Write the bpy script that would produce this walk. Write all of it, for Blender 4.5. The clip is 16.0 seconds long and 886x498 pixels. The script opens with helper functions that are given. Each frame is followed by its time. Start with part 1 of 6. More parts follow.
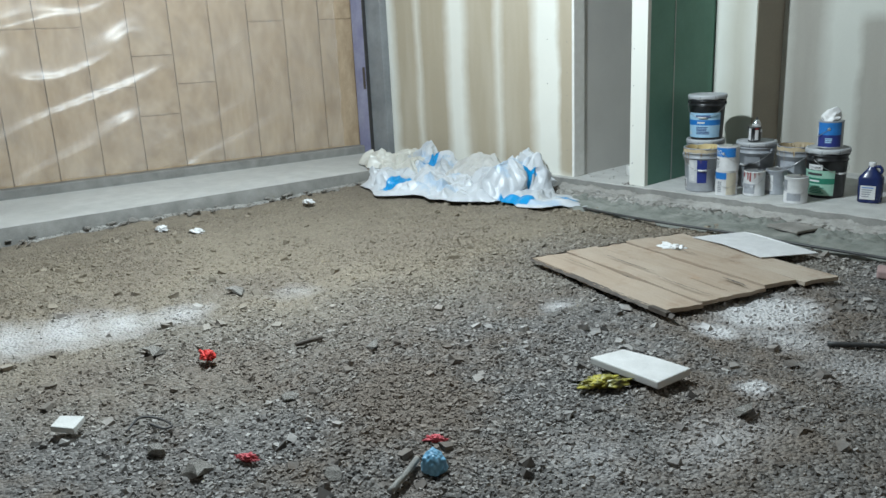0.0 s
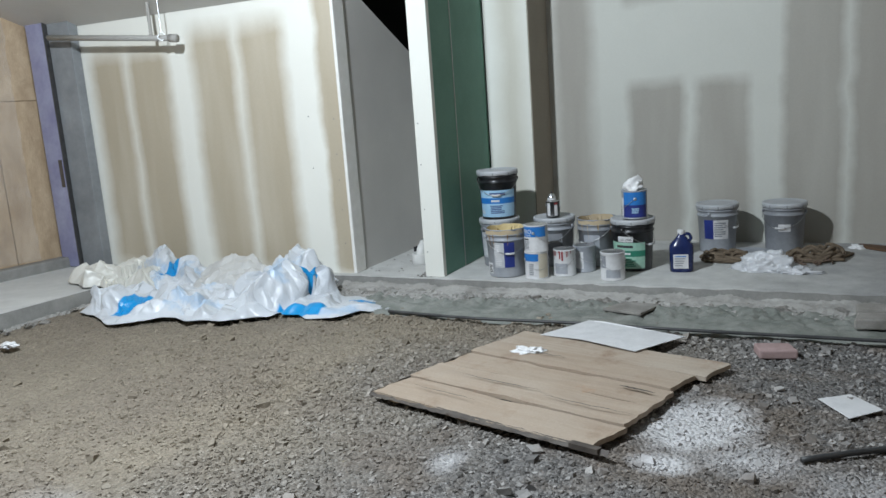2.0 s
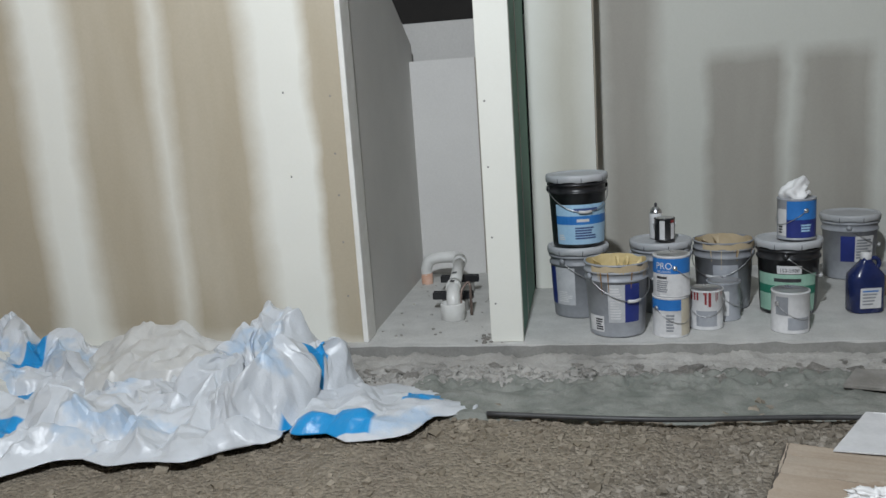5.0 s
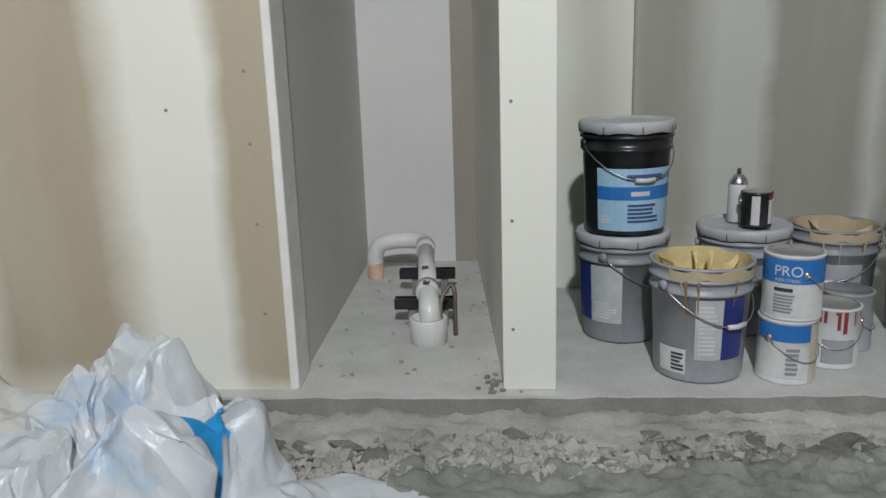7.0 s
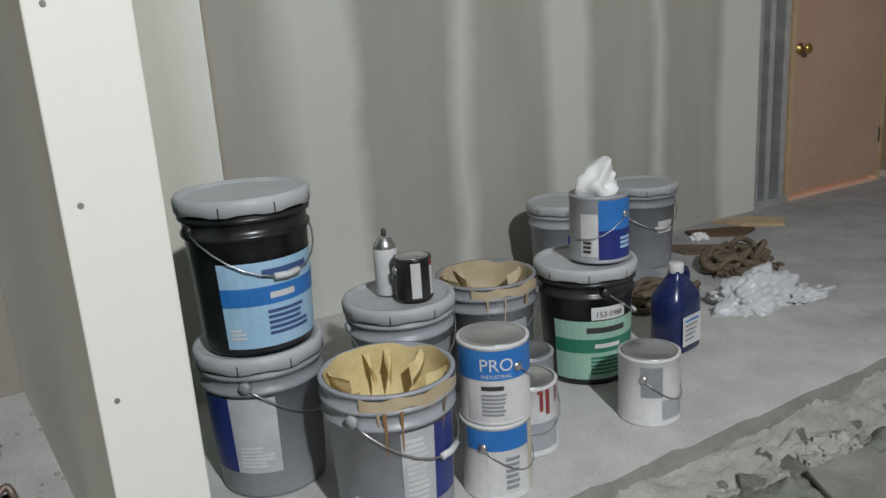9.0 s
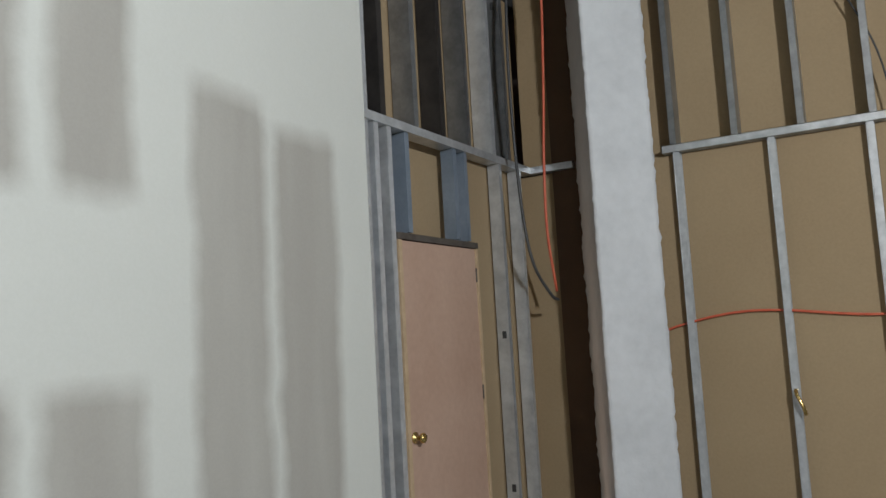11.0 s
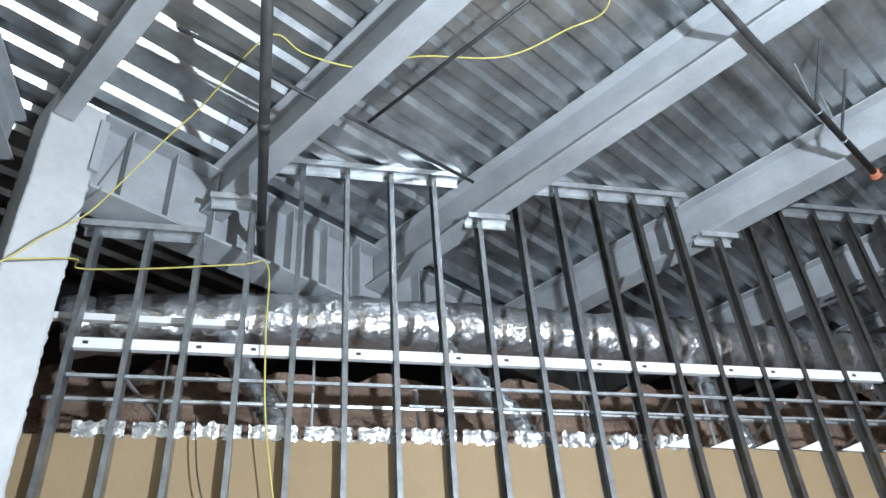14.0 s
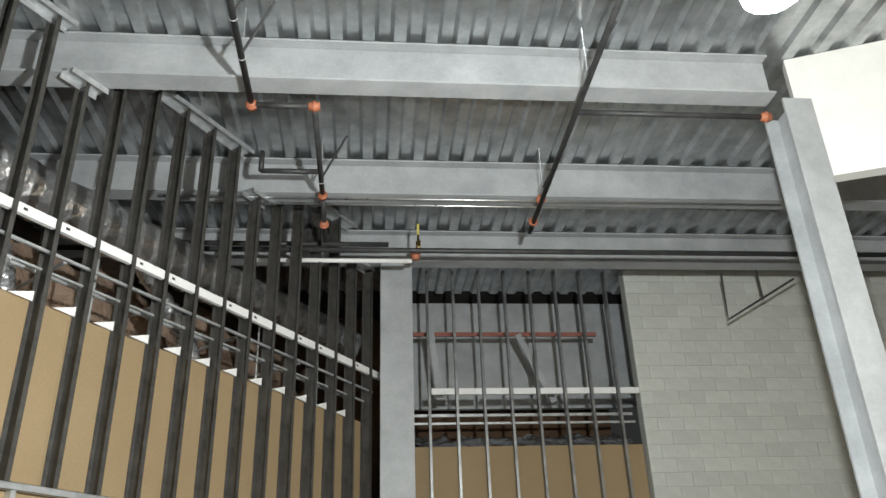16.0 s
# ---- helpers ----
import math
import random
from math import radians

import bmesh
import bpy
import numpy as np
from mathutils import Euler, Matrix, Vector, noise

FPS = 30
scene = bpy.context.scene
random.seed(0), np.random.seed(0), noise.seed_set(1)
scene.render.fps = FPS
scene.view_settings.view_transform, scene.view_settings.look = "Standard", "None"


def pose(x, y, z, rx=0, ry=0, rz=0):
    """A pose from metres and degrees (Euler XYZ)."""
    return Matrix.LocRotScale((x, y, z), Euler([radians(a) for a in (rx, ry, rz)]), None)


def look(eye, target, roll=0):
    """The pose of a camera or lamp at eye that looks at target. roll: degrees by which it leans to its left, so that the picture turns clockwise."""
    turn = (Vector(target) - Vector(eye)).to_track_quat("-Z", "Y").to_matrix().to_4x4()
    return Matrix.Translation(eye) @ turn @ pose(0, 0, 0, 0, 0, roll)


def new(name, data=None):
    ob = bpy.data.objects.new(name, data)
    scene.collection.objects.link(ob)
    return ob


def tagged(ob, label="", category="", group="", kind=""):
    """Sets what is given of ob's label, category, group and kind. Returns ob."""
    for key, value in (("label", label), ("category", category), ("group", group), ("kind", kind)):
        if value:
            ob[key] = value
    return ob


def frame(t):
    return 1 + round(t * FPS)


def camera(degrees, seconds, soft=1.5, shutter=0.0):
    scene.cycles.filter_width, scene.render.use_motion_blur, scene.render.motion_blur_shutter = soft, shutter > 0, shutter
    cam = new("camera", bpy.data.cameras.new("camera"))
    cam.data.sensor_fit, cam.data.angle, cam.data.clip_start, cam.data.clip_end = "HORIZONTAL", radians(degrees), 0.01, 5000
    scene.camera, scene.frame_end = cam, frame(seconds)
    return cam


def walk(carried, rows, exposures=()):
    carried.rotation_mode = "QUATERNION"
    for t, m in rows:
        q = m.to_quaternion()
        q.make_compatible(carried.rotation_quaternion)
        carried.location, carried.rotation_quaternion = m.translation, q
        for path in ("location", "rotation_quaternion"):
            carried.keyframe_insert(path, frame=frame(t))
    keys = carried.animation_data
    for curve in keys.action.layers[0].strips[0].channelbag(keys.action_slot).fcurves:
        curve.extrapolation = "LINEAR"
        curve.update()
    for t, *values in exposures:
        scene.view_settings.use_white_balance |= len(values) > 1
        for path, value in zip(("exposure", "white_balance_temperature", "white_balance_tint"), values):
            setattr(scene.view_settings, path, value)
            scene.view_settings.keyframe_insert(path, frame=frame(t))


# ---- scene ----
cam = camera(58.5, 16.0)
PATH = [
    (0, (0.107, -0.106, 1.442), (-1.35, 1.16, 0.917), -2.7),
    (0.5, (-0.111, 0.06, 1.415), (-1.448, 1.451, 0.888), -3.1),
    (1, (-0.357, 0.161, 1.408), (-1.511, 1.728, 0.944), -3.1),
    (1.5, (-0.774, 0.264, 1.378), (-1.807, 1.931, 0.985), -3.8),
    (2, (-1.219, 0.373, 1.415), (-2.081, 2.139, 1.042), -4.1),
    (2.5, (-1.645, 0.612, 1.437), (-2.441, 2.409, 1.066), -3.4),
    (3, (-2.079, 0.789, 1.445), (-2.812, 2.614, 1.083), -3.8),
    (3.5, (-2.49, 1.04, 1.411), (-3.158, 2.889, 1.045), -4.0),
    (4, (-2.901, 1.291, 1.377), (-3.479, 3.172, 1.021), -3.5),
    (4.2, (-3.051, 1.396, 1.374), (-3.557, 3.296, 1.01), -3.8),
    (6.3, (-3.769, 2.883, 1.088), (-4.023, 4.83, 0.709), -2.8),
    (6.5, (-3.83, 3.024, 1.089), (-4.055, 4.972, 0.697), -2.4),
    (7, (-3.929, 3.367, 1.076), (-4.051, 5.306, 0.6), -1.8),
    (7.5, (-4.025, 3.636, 1.081), (-3.944, 5.562, 0.549), -2.1),
    (8, (-4.162, 3.806, 1.104), (-3.801, 5.691, 0.544), -2.5),
    (8.2, (-4.183, 3.892, 1.079), (-3.702, 5.751, 0.518), -2.7),
    (10.3, (-3.601, 4.624, 1.461), (-2.011, 5.812, 1.216), -2.7),
    (10.5, (-3.599, 4.661, 1.495), (-1.956, 5.796, 1.381), -2.6),
    (11, (-3.672, 4.666, 1.548), (-1.952, 5.667, 1.753), -3.2),
    (11.5, (-3.676, 4.689, 1.632), (-1.946, 5.57, 2.109), -2.4),
    (12, (-3.669, 4.645, 1.678), (-1.948, 5.33, 2.432), -2.8),
    (12.5, (-3.726, 4.564, 1.731), (-2.044, 5.079, 2.682), -3.3),
    (13, (-3.755, 4.507, 1.78), (-2.097, 4.829, 2.851), -3.5),
    (13.5, (-3.71, 4.494, 1.744), (-2.073, 4.473, 2.891), -4.9),
    (14, (-3.714, 4.433, 1.753), (-2.151, 4.047, 2.939), -4.3),
    (14.5, (-3.761, 4.169, 1.663), (-2.315, 3.426, 2.828), -2.8),
    (15, (-3.725, 4.117, 1.66), (-2.515, 2.966, 2.761), -4.2),
    (15.5, (-3.712, 4.033, 1.658), (-2.715, 2.604, 2.642), -3.6),
    (16, (-3.696, 4.011, 1.614), (-2.888, 2.408, 2.497), -2.1),
]
walk(cam, [(t, look(eye, target, roll)) for t, eye, target, roll in PATH],
     [(0, -0.02, 6100, 3), (2, -0.13, 6150, 9), (4, -0.38, 6350, 12), (6.5, -0.48, 6600, 11), (8, -0.50, 6700, 12), (10.3, 0.08, 6550, 12), (11.8, 0.27, 6300, 11), (13, 0.60, 5950, 10), (13.6, 0.90, 5900, 10), (14.3, 1.28, 5900, 9), (14.9, 1.24, 6250, 10), (15.5, 1.25, 6600, 10), (16, 1.03, 6950, 8)])

# ---- light ----
world = bpy.data.worlds.new("world")
scene.world = world
world.use_nodes = True
world.node_tree.nodes["Background"].inputs[0].default_value = (0.55, 0.6, 0.62, 1)
world.node_tree.nodes["Background"].inputs[1].default_value = 0.02
TH = radians(32.74)
UVM = Matrix.Rotation(TH, 4, "Z")
LAMP = Vector((-3.79, 2.0, 3.55))


def point_lamp(name, place, watts, size, colour):
    data = bpy.data.lights.new(name, "POINT")
    data.energy, data.shadow_soft_size, data.color = watts, size, colour
    ob = new(name, data)
    ob.location = place
    return ob


point_lamp("work_light_bulb", LAMP + Vector((0, 0, -0.2)), 800, 0.08, (0.92, 0.985, 1.03))
scene.view_settings.exposure = 0.0


# ---- materials ----
def material(name):
    m = bpy.data.materials.new(name)
    m.use_nodes = True
    return m, m.node_tree.nodes, m.node_tree.links, m.node_tree.nodes["Principled BSDF"]


def rgb(c):
    return (c[0], c[1], c[2], 1)


def noise_node(n, l, scale, detail=4.0, rough=0.6, coords="Object"):
    tc, tx = n.new("ShaderNodeTexCoord"), n.new("ShaderNodeTexNoise")
    tx.inputs["Scale"].default_value, tx.inputs["Detail"].default_value, tx.inputs["Roughness"].default_value = scale, detail, rough
    l.new(tc.outputs[coords], tx.inputs["Vector"])
    return tx


def ramp(n, l, source, stops):
    r = n.new("ShaderNodeValToRGB")
    e = r.color_ramp.elements
    for k, (at, c) in enumerate(stops):
        el = e[k] if k < 2 else e.new(at)
        el.position, el.color = at, rgb(c)
    l.new(source, r.inputs[0])
    return r


def mixed(n, l, fac, a, b, kind="MIX"):
    m = n.new("ShaderNodeMix")
    m.data_type, m.blend_type = "RGBA", kind
    for socket, value in ((m.inputs[0], fac), (m.inputs[6], a), (m.inputs[7], b)):
        if isinstance(value, (int, float)):
            socket.default_value = value
        elif isinstance(value, tuple):
            socket.default_value = rgb(value)
        else:
            l.new(value, socket)
    return m.outputs[2]


def bump(n, l, p, height, strength, distance):
    b = n.new("ShaderNodeBump")
    b.inputs["Strength"].default_value, b.inputs["Distance"].default_value = strength, distance
    l.new(height, b.inputs["Height"])
    l.new(b.outputs[0], p.inputs["Normal"])


def plain(name, a, b, scale=6.0, rough=0.6, metal=0.0, grain=60.0, relief=0.15, depth=0.004, coords="Object", vary=0.0):
    """Two mottled colours at one scale, with finer grain and relief at another."""
    m, n, l, p = material(name)
    big, fine = noise_node(n, l, scale, coords=coords), noise_node(n, l, grain, 3, coords=coords)
    col = ramp(n, l, big.outputs[0], [(0.32, a), (0.68, b)]).outputs[0]
    col = mixed(n, l, 0.12, col, fine.outputs[0], "OVERLAY")
    if vary:
        info = n.new("ShaderNodeObjectInfo")
        hsv = n.new("ShaderNodeHueSaturation")
        mr = n.new("ShaderNodeMapRange")
        mr.inputs[3].default_value, mr.inputs[4].default_value = 1 - vary, 1 + vary
        l.new(info.outputs["Random"], mr.inputs[0])
        l.new(mr.outputs[0], hsv.inputs["Value"])
        l.new(col, hsv.inputs["Color"])
        col = hsv.outputs[0]
    l.new(col, p.inputs["Base Color"])
    rr = n.new("ShaderNodeMapRange")
    rr.inputs[3].default_value, rr.inputs[4].default_value = max(0.03, rough - 0.1), min(1, rough + 0.1)
    l.new(big.outputs[0], rr.inputs[0])
    l.new(rr.outputs[0], p.inputs["Roughness"])
    p.inputs["Metallic"].default_value = metal
    if relief:
        bump(n, l, p, fine.outputs[0], relief, depth)
    return m


def maths(n, l, op, a, b=0.0, clamp=False):
    k = n.new("ShaderNodeMath")
    k.operation, k.use_clamp = op, clamp
    for s, v in ((k.inputs[0], a), (k.inputs[1], b)):
        if isinstance(v, (int, float)):
            s.default_value = v
        else:
            l.new(v, s)
    return k.outputs[0]


def soft_boxes(n, l, boxes, axis="X", wobble=0.06):
    """A mask that is 1 inside the boxes (a0, a1, z0, z1, softness) of a wall, with brushed, uneven edges."""
    tc, sep = n.new("ShaderNodeTexCoord"), n.new("ShaderNodeSeparateXYZ")
    l.new(tc.outputs["Object"], sep.inputs[0])
    w = noise_node(n, l, 2.2, 4)
    off = maths(n, l, "MULTIPLY", maths(n, l, "SUBTRACT", w.outputs[0], 0.5), wobble * 2)
    a = maths(n, l, "ADD", sep.outputs[axis], off)
    z = maths(n, l, "ADD", sep.outputs["Z"], off)
    total = None
    for a0, a1, z0, z1, soft in boxes:
        da = maths(n, l, "SUBTRACT", (a1 - a0) / 2, maths(n, l, "ABSOLUTE", maths(n, l, "SUBTRACT", a, (a0 + a1) / 2)))
        dz = maths(n, l, "SUBTRACT", (z1 - z0) / 2, maths(n, l, "ABSOLUTE", maths(n, l, "SUBTRACT", z, (z0 + z1) / 2)))
        inside = maths(n, l, "MULTIPLY", maths(n, l, "DIVIDE", maths(n, l, "ADD", da, soft * 0.5), soft, True), maths(n, l, "DIVIDE", maths(n, l, "ADD", dz, soft * 0.75), soft * 1.5, True))
        total = inside if total is None else maths(n, l, "MAXIMUM", total, inside)
    return total


def drywall(name, mud, board, boxes, axis="X"):
    """Taped plasterboard: bare board shows through inside the boxes, joint compound covers the rest."""
    m, n, l, p = material(name)
    mask = soft_boxes(n, l, boxes, axis)
    big, fine = noise_node(n, l, 1.3, 5), noise_node(n, l, 90, 3)
    streak = n.new("ShaderNodeMapping")
    tc = n.new("ShaderNodeTexCoord")
    streak.inputs["Scale"].default_value = (5, 5, 0.7)
    l.new(tc.outputs["Object"], streak.inputs[0])
    wipe = n.new("ShaderNodeTexNoise")
    wipe.inputs["Scale"].default_value = 1.0
    l.new(streak.outputs[0], wipe.inputs["Vector"])
    ripped = maths(n, l, "MULTIPLY", mask, maths(n, l, "ADD", maths(n, l, "MULTIPLY", wipe.outputs[0], 0.5), 0.72), True)
    white = mixed(n, l, big.outputs[0], mud, tuple(c * 0.9 for c in mud))
    bare = mixed(n, l, wipe.outputs[0], board, tuple(c * 0.88 for c in board))
    col = mixed(n, l, ripped, white, bare)
    col = mixed(n, l, 0.06, col, fine.outputs[0], "OVERLAY")
    l.new(col, p.inputs["Base Color"])
    p.inputs["Roughness"].default_value = 0.75
    h = maths(n, l, "ADD", maths(n, l, "MULTIPLY", wipe.outputs[0], 0.6), maths(n, l, "MULTIPLY", fine.outputs[0], 0.15))
    bump(n, l, p, h, 0.25, 0.006)
    return m


MUD = (0.74, 0.735, 0.67)
TAN = (0.455, 0.395, 0.295)
TAUPE = (0.45, 0.425, 0.375)
mat_dw_left = drywall("drywall_left", (0.80, 0.795, 0.73), TAN, [
    (-7.08, -6.68, 0.11, 2.0, 0.14), (-6.64, -6.20, 0.11, 2.0, 0.14), (-5.93, -5.48, 0.11, 2.1, 0.14),
    (-5.44, -5.00, 0.11, 2.1, 0.14), (-4.70, -4.50, 0.11, 2.3, 0.07)])
mat_dw_main = drywall("drywall_main", (0.62, 0.625, 0.572), (0.40, 0.38, 0.337), [
    (-2.68, -2.24, 0.05, 1.42, 0.08), (-2.15, -1.74, 0.05, 1.40, 0.08), (-1.50, -1.08, 0.05, 2.60, 0.08),
    (-1.02, -0.60, 0.05, 2.50, 0.08), (-2.70, -2.21, 2.08, 3.0, 0.08), (-2.10, -1.78, 2.08, 3.0, 0.08), (-1.52, -1.14, 3.40, 4.75, 0.08), (-1.04, -0.82, 3.40, 4.75, 0.06),
    (-2.6, -1.75, 3.5, 4.7, 0.12), (-3.3, -2.98, 0.1, 4.0, 0.14)])
mat_dw_plain = drywall("drywall_plain", (0.77, 0.77, 0.71), (0.6, 0.58, 0.5), [(-3.62, -3.42, 0, 3, 0.15)])
mat_dw_grey = plain("drywall_grey", (0.53, 0.52, 0.50), (0.60, 0.59, 0.565), 1.2, 0.8, grain=80, relief=0.1)
mat_dw_alcove = plain("drywall_alcove", (0.60, 0.59, 0.575), (0.66, 0.65, 0.63), 0.9, 0.8, grain=80, relief=0.1)
mat_dw_green = plain("drywall_green", (0.125, 0.265, 0.20), (0.175, 0.325, 0.255), 1.6, 0.75, grain=70, relief=0.15)
mat_edge = plain("plaster_edge", (0.72, 0.71, 0.67), (0.8, 0.79, 0.76), 12, 0.85, grain=160, relief=0.5, depth=0.006)
mat_white_paint = plain("white_plaster", (0.48, 0.487, 0.49), (0.57, 0.577, 0.578), 2.0, 0.7, grain=14, relief=0.3, depth=0.012)
mat_tanboard = plain("tan_board", (0.292, 0.208, 0.115), (0.328, 0.24, 0.138), 0.8, 0.85, grain=50, relief=0.08)
# board brown, deepened for the shadow in the corner behind the column
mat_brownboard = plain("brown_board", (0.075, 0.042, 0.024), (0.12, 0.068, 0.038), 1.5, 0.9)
mat_galv = plain("galvanised_steel", (0.50, 0.52, 0.535), (0.70, 0.72, 0.735), 9, 0.36, 0.62, grain=45, relief=0.05, vary=0.14)
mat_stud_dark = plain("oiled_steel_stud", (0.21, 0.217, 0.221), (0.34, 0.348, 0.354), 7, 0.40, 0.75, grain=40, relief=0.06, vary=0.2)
# near-black tone for two of the upper north studs
mat_stud_black = plain("near_black_stud", (0.022, 0.020, 0.019), (0.05, 0.044, 0.04), 6, 0.5, 0.3, grain=40, relief=0.06)
# darker copy of the stud steel, for shade on the farther studs
mat_stud_shaded = plain("shaded_steel_stud", (0.060, 0.057, 0.053), (0.115, 0.11, 0.104), 7, 0.45, 0.4, grain=40, relief=0.06)
mat_white_steel = plain("white_channel", (0.82, 0.82, 0.82), (0.88, 0.88, 0.88), 8, 0.45, relief=0.04)
mat_blue_steel = plain("blue_grey_stud", (0.19, 0.235, 0.29), (0.25, 0.30, 0.36), 5, 0.5, 0.4)
mat_beam = plain("grey_beam_paint", (0.31, 0.325, 0.34), (0.43, 0.447, 0.465), 2.2, 0.6, grain=30, relief=0.1)
mat_deck = plain("galvanised_deck", (0.34, 0.36, 0.37), (0.58, 0.60, 0.61), 3.5, 0.34, 0.88, grain=26, relief=0.12)
mat_pipe = plain("black_pipe", (0.025, 0.026, 0.028), (0.06, 0.06, 0.06), 8, 0.5)
mat_conduit = plain("conduit_steel", (0.55, 0.56, 0.57), (0.7, 0.71, 0.72), 8, 0.3, 0.9, relief=0.02)
mat_orange = plain("orange_coupling", (0.40, 0.125, 0.06), (0.5, 0.19, 0.11), 14, 0.5)
mat_wire_orange = plain("orange_cable", (0.50, 0.085, 0.04), (0.58, 0.13, 0.065), 14, 0.5)
mat_wire_yellow = plain("yellow_cable", (0.52, 0.45, 0.10), (0.62, 0.55, 0.17), 14, 0.5)
mat_wire_dark = plain("dark_cable", (0.03, 0.03, 0.032), (0.06, 0.06, 0.06), 14, 0.5)
# near-black and dim brown that paint unlit space and its haze
mat_void = plain("void_darkness", (0.012, 0.011, 0.011), (0.03, 0.027, 0.024), 1.0, 0.95)
mat_void_haze = plain("void_haze_brown", (0.05, 0.038, 0.033), (0.11, 0.085, 0.075), 1.4, 0.95)
mat_brownfoil = plain("brown_insulation", (0.19, 0.125, 0.09), (0.38, 0.27, 0.20), 3.0, 0.9, grain=20, relief=0.8, depth=0.05)
mat_wood = plain("raw_wood", (0.42, 0.30, 0.18), (0.52, 0.38, 0.24), 9, 0.7)
mat_brass = plain("brass", (0.55, 0.38, 0.13), (0.68, 0.5, 0.2), 20, 0.28, 1.0, relief=0.02)
mat_dark_frame = plain("dark_header", (0.05, 0.04, 0.034), (0.1, 0.085, 0.07), 12, 0.7)


def concrete(name, a, b, stain, relief=0.4):
    m, n, l, p = material(name)
    big, mid, fine = noise_node(n, l, 0.9, 6), noise_node(n, l, 7, 5), noise_node(n, l, 120, 2)
    col = ramp(n, l, mid.outputs[0], [(0.3, a), (0.7, b)]).outputs[0]
    dirt = maths(n, l, "MULTIPLY", maths(n, l, "SUBTRACT", big.outputs[0], 0.48), 4.0, True)
    col = mixed(n, l, dirt, col, stain)
    col = mixed(n, l, 0.2, col, fine.outputs[0], "OVERLAY")
    l.new(col, p.inputs["Base Color"])
    p.inputs["Roughness"].default_value = 0.85
    h = maths(n, l, "ADD", mid.outputs[0], maths(n, l, "MULTIPLY", fine.outputs[0], 0.3))
    bump(n, l, p, h, relief, 0.01)
    return m


mat_slab = concrete("slab_concrete", (0.50, 0.50, 0.485), (0.60, 0.60, 0.58), (0.45, 0.45, 0.435))


def slab_floor():
    """One cast slab: pale plaster dust by the walls, trodden and stained towards the stud wall."""
    m, n, l, p = material("slab_concrete_dusty")
    tc, sep = n.new("ShaderNodeTexCoord"), n.new("ShaderNodeSeparateXYZ")
    l.new(tc.outputs["Object"], sep.inputs[0])
    big, mid, fine, blot = noise_node(n, l, 0.9, 6), noise_node(n, l, 7, 5), noise_node(n, l, 120, 2), noise_node(n, l, 2.3, 6, 0.7)
    dusty = ramp(n, l, mid.outputs[0], [(0.3, (0.46, 0.457, 0.44)), (0.7, (0.585, 0.582, 0.56))]).outputs[0]
    trodden = ramp(n, l, mid.outputs[0], [(0.3, (0.26, 0.26, 0.258)), (0.7, (0.38, 0.38, 0.375))]).outputs[0]
    s = maths(n, l, "ADD", maths(n, l, "MULTIPLY", sep.outputs["X"], 0.55), 1.25)
    s = maths(n, l, "ADD", s, maths(n, l, "MULTIPLY", maths(n, l, "SUBTRACT", big.outputs[0], 0.5), 2.2), True)
    col = mixed(n, l, s, dusty, trodden)
    col = mixed(n, l, maths(n, l, "MULTIPLY", maths(n, l, "SUBTRACT", blot.outputs[0], 0.54), maths(n, l, "ADD", maths(n, l, "MULTIPLY", s, 3.5), 1.0), True), col, (0.22, 0.217, 0.21))
    col = mixed(n, l, 0.2, col, fine.outputs[0], "OVERLAY")
    l.new(col, p.inputs["Base Color"])
    p.inputs["Roughness"].default_value = 0.85
    bump(n, l, p, maths(n, l, "ADD", mid.outputs[0], maths(n, l, "MULTIPLY", fine.outputs[0], 0.3)), 0.4, 0.01)
    return m


mat_slab_e = slab_floor()
mat_slabedge = concrete("slab_edge", (0.19, 0.187, 0.175), (0.29, 0.285, 0.268), (0.16, 0.158, 0.148), 0.8)
mat_greenslab = concrete("greenish_screed", (0.135, 0.148, 0.13), (0.28, 0.285, 0.26), (0.21, 0.20, 0.18), 1.0)
mat_rubble = concrete("rubble", (0.20, 0.188, 0.17), (0.35, 0.333, 0.307), (0.17, 0.16, 0.145), 0.9)
mat_jointing = concrete("pale_mortar", (0.44, 0.455, 0.43), (0.54, 0.555, 0.525), (0.42, 0.435, 0.41), 0.6)
mat_paledust = concrete("pale_dust", (0.28, 0.27, 0.25), (0.45, 0.436, 0.41), (0.19, 0.183, 0.168), 1.0)
mat_mortar = concrete("mortar", (0.30, 0.22, 0.14), (0.42, 0.325, 0.215), (0.27, 0.20, 0.13), 0.6)
mat_brownblock = concrete("brown_block", (0.33, 0.24, 0.15), (0.54, 0.42, 0.285), (0.29, 0.205, 0.125), 0.9)


POWDER = ((-4.36, 0.72, 0.42, 0.30, 0.9), (-4.24, 0.98, 0.38, 0.30, 0.9), (-4.16, 1.24, 0.34, 0.30, 0.9), (-4.06, 1.52, 0.26, 0.28, 0.8), (-1.45, 3.35, 0.30, 0.20, 0.8), (-1.68, 3.62, 0.30, 0.36, 1.8),
          (-1.75, 3.25, 0.16, 0.12, 1.4), (-1.2, 2.3, 0.22, 0.4, 0.5), (-1.15, 1.35, 0.15, 0.20, 1.6), (-1.3, 2.75, 0.1, 0.1, 1.6), (-2.55, 3.0, 0.1, 0.14, 0.9),
          (-3.9, 2.2, 0.22, 0.22, 0.4), (-1.05, 3.2, 0.3, 0.25, 0.5), (-1.0, 1.55, 0.1, 0.12, 1.2), (-1.45, 1.9, 0.3, 0.25, 0.35))


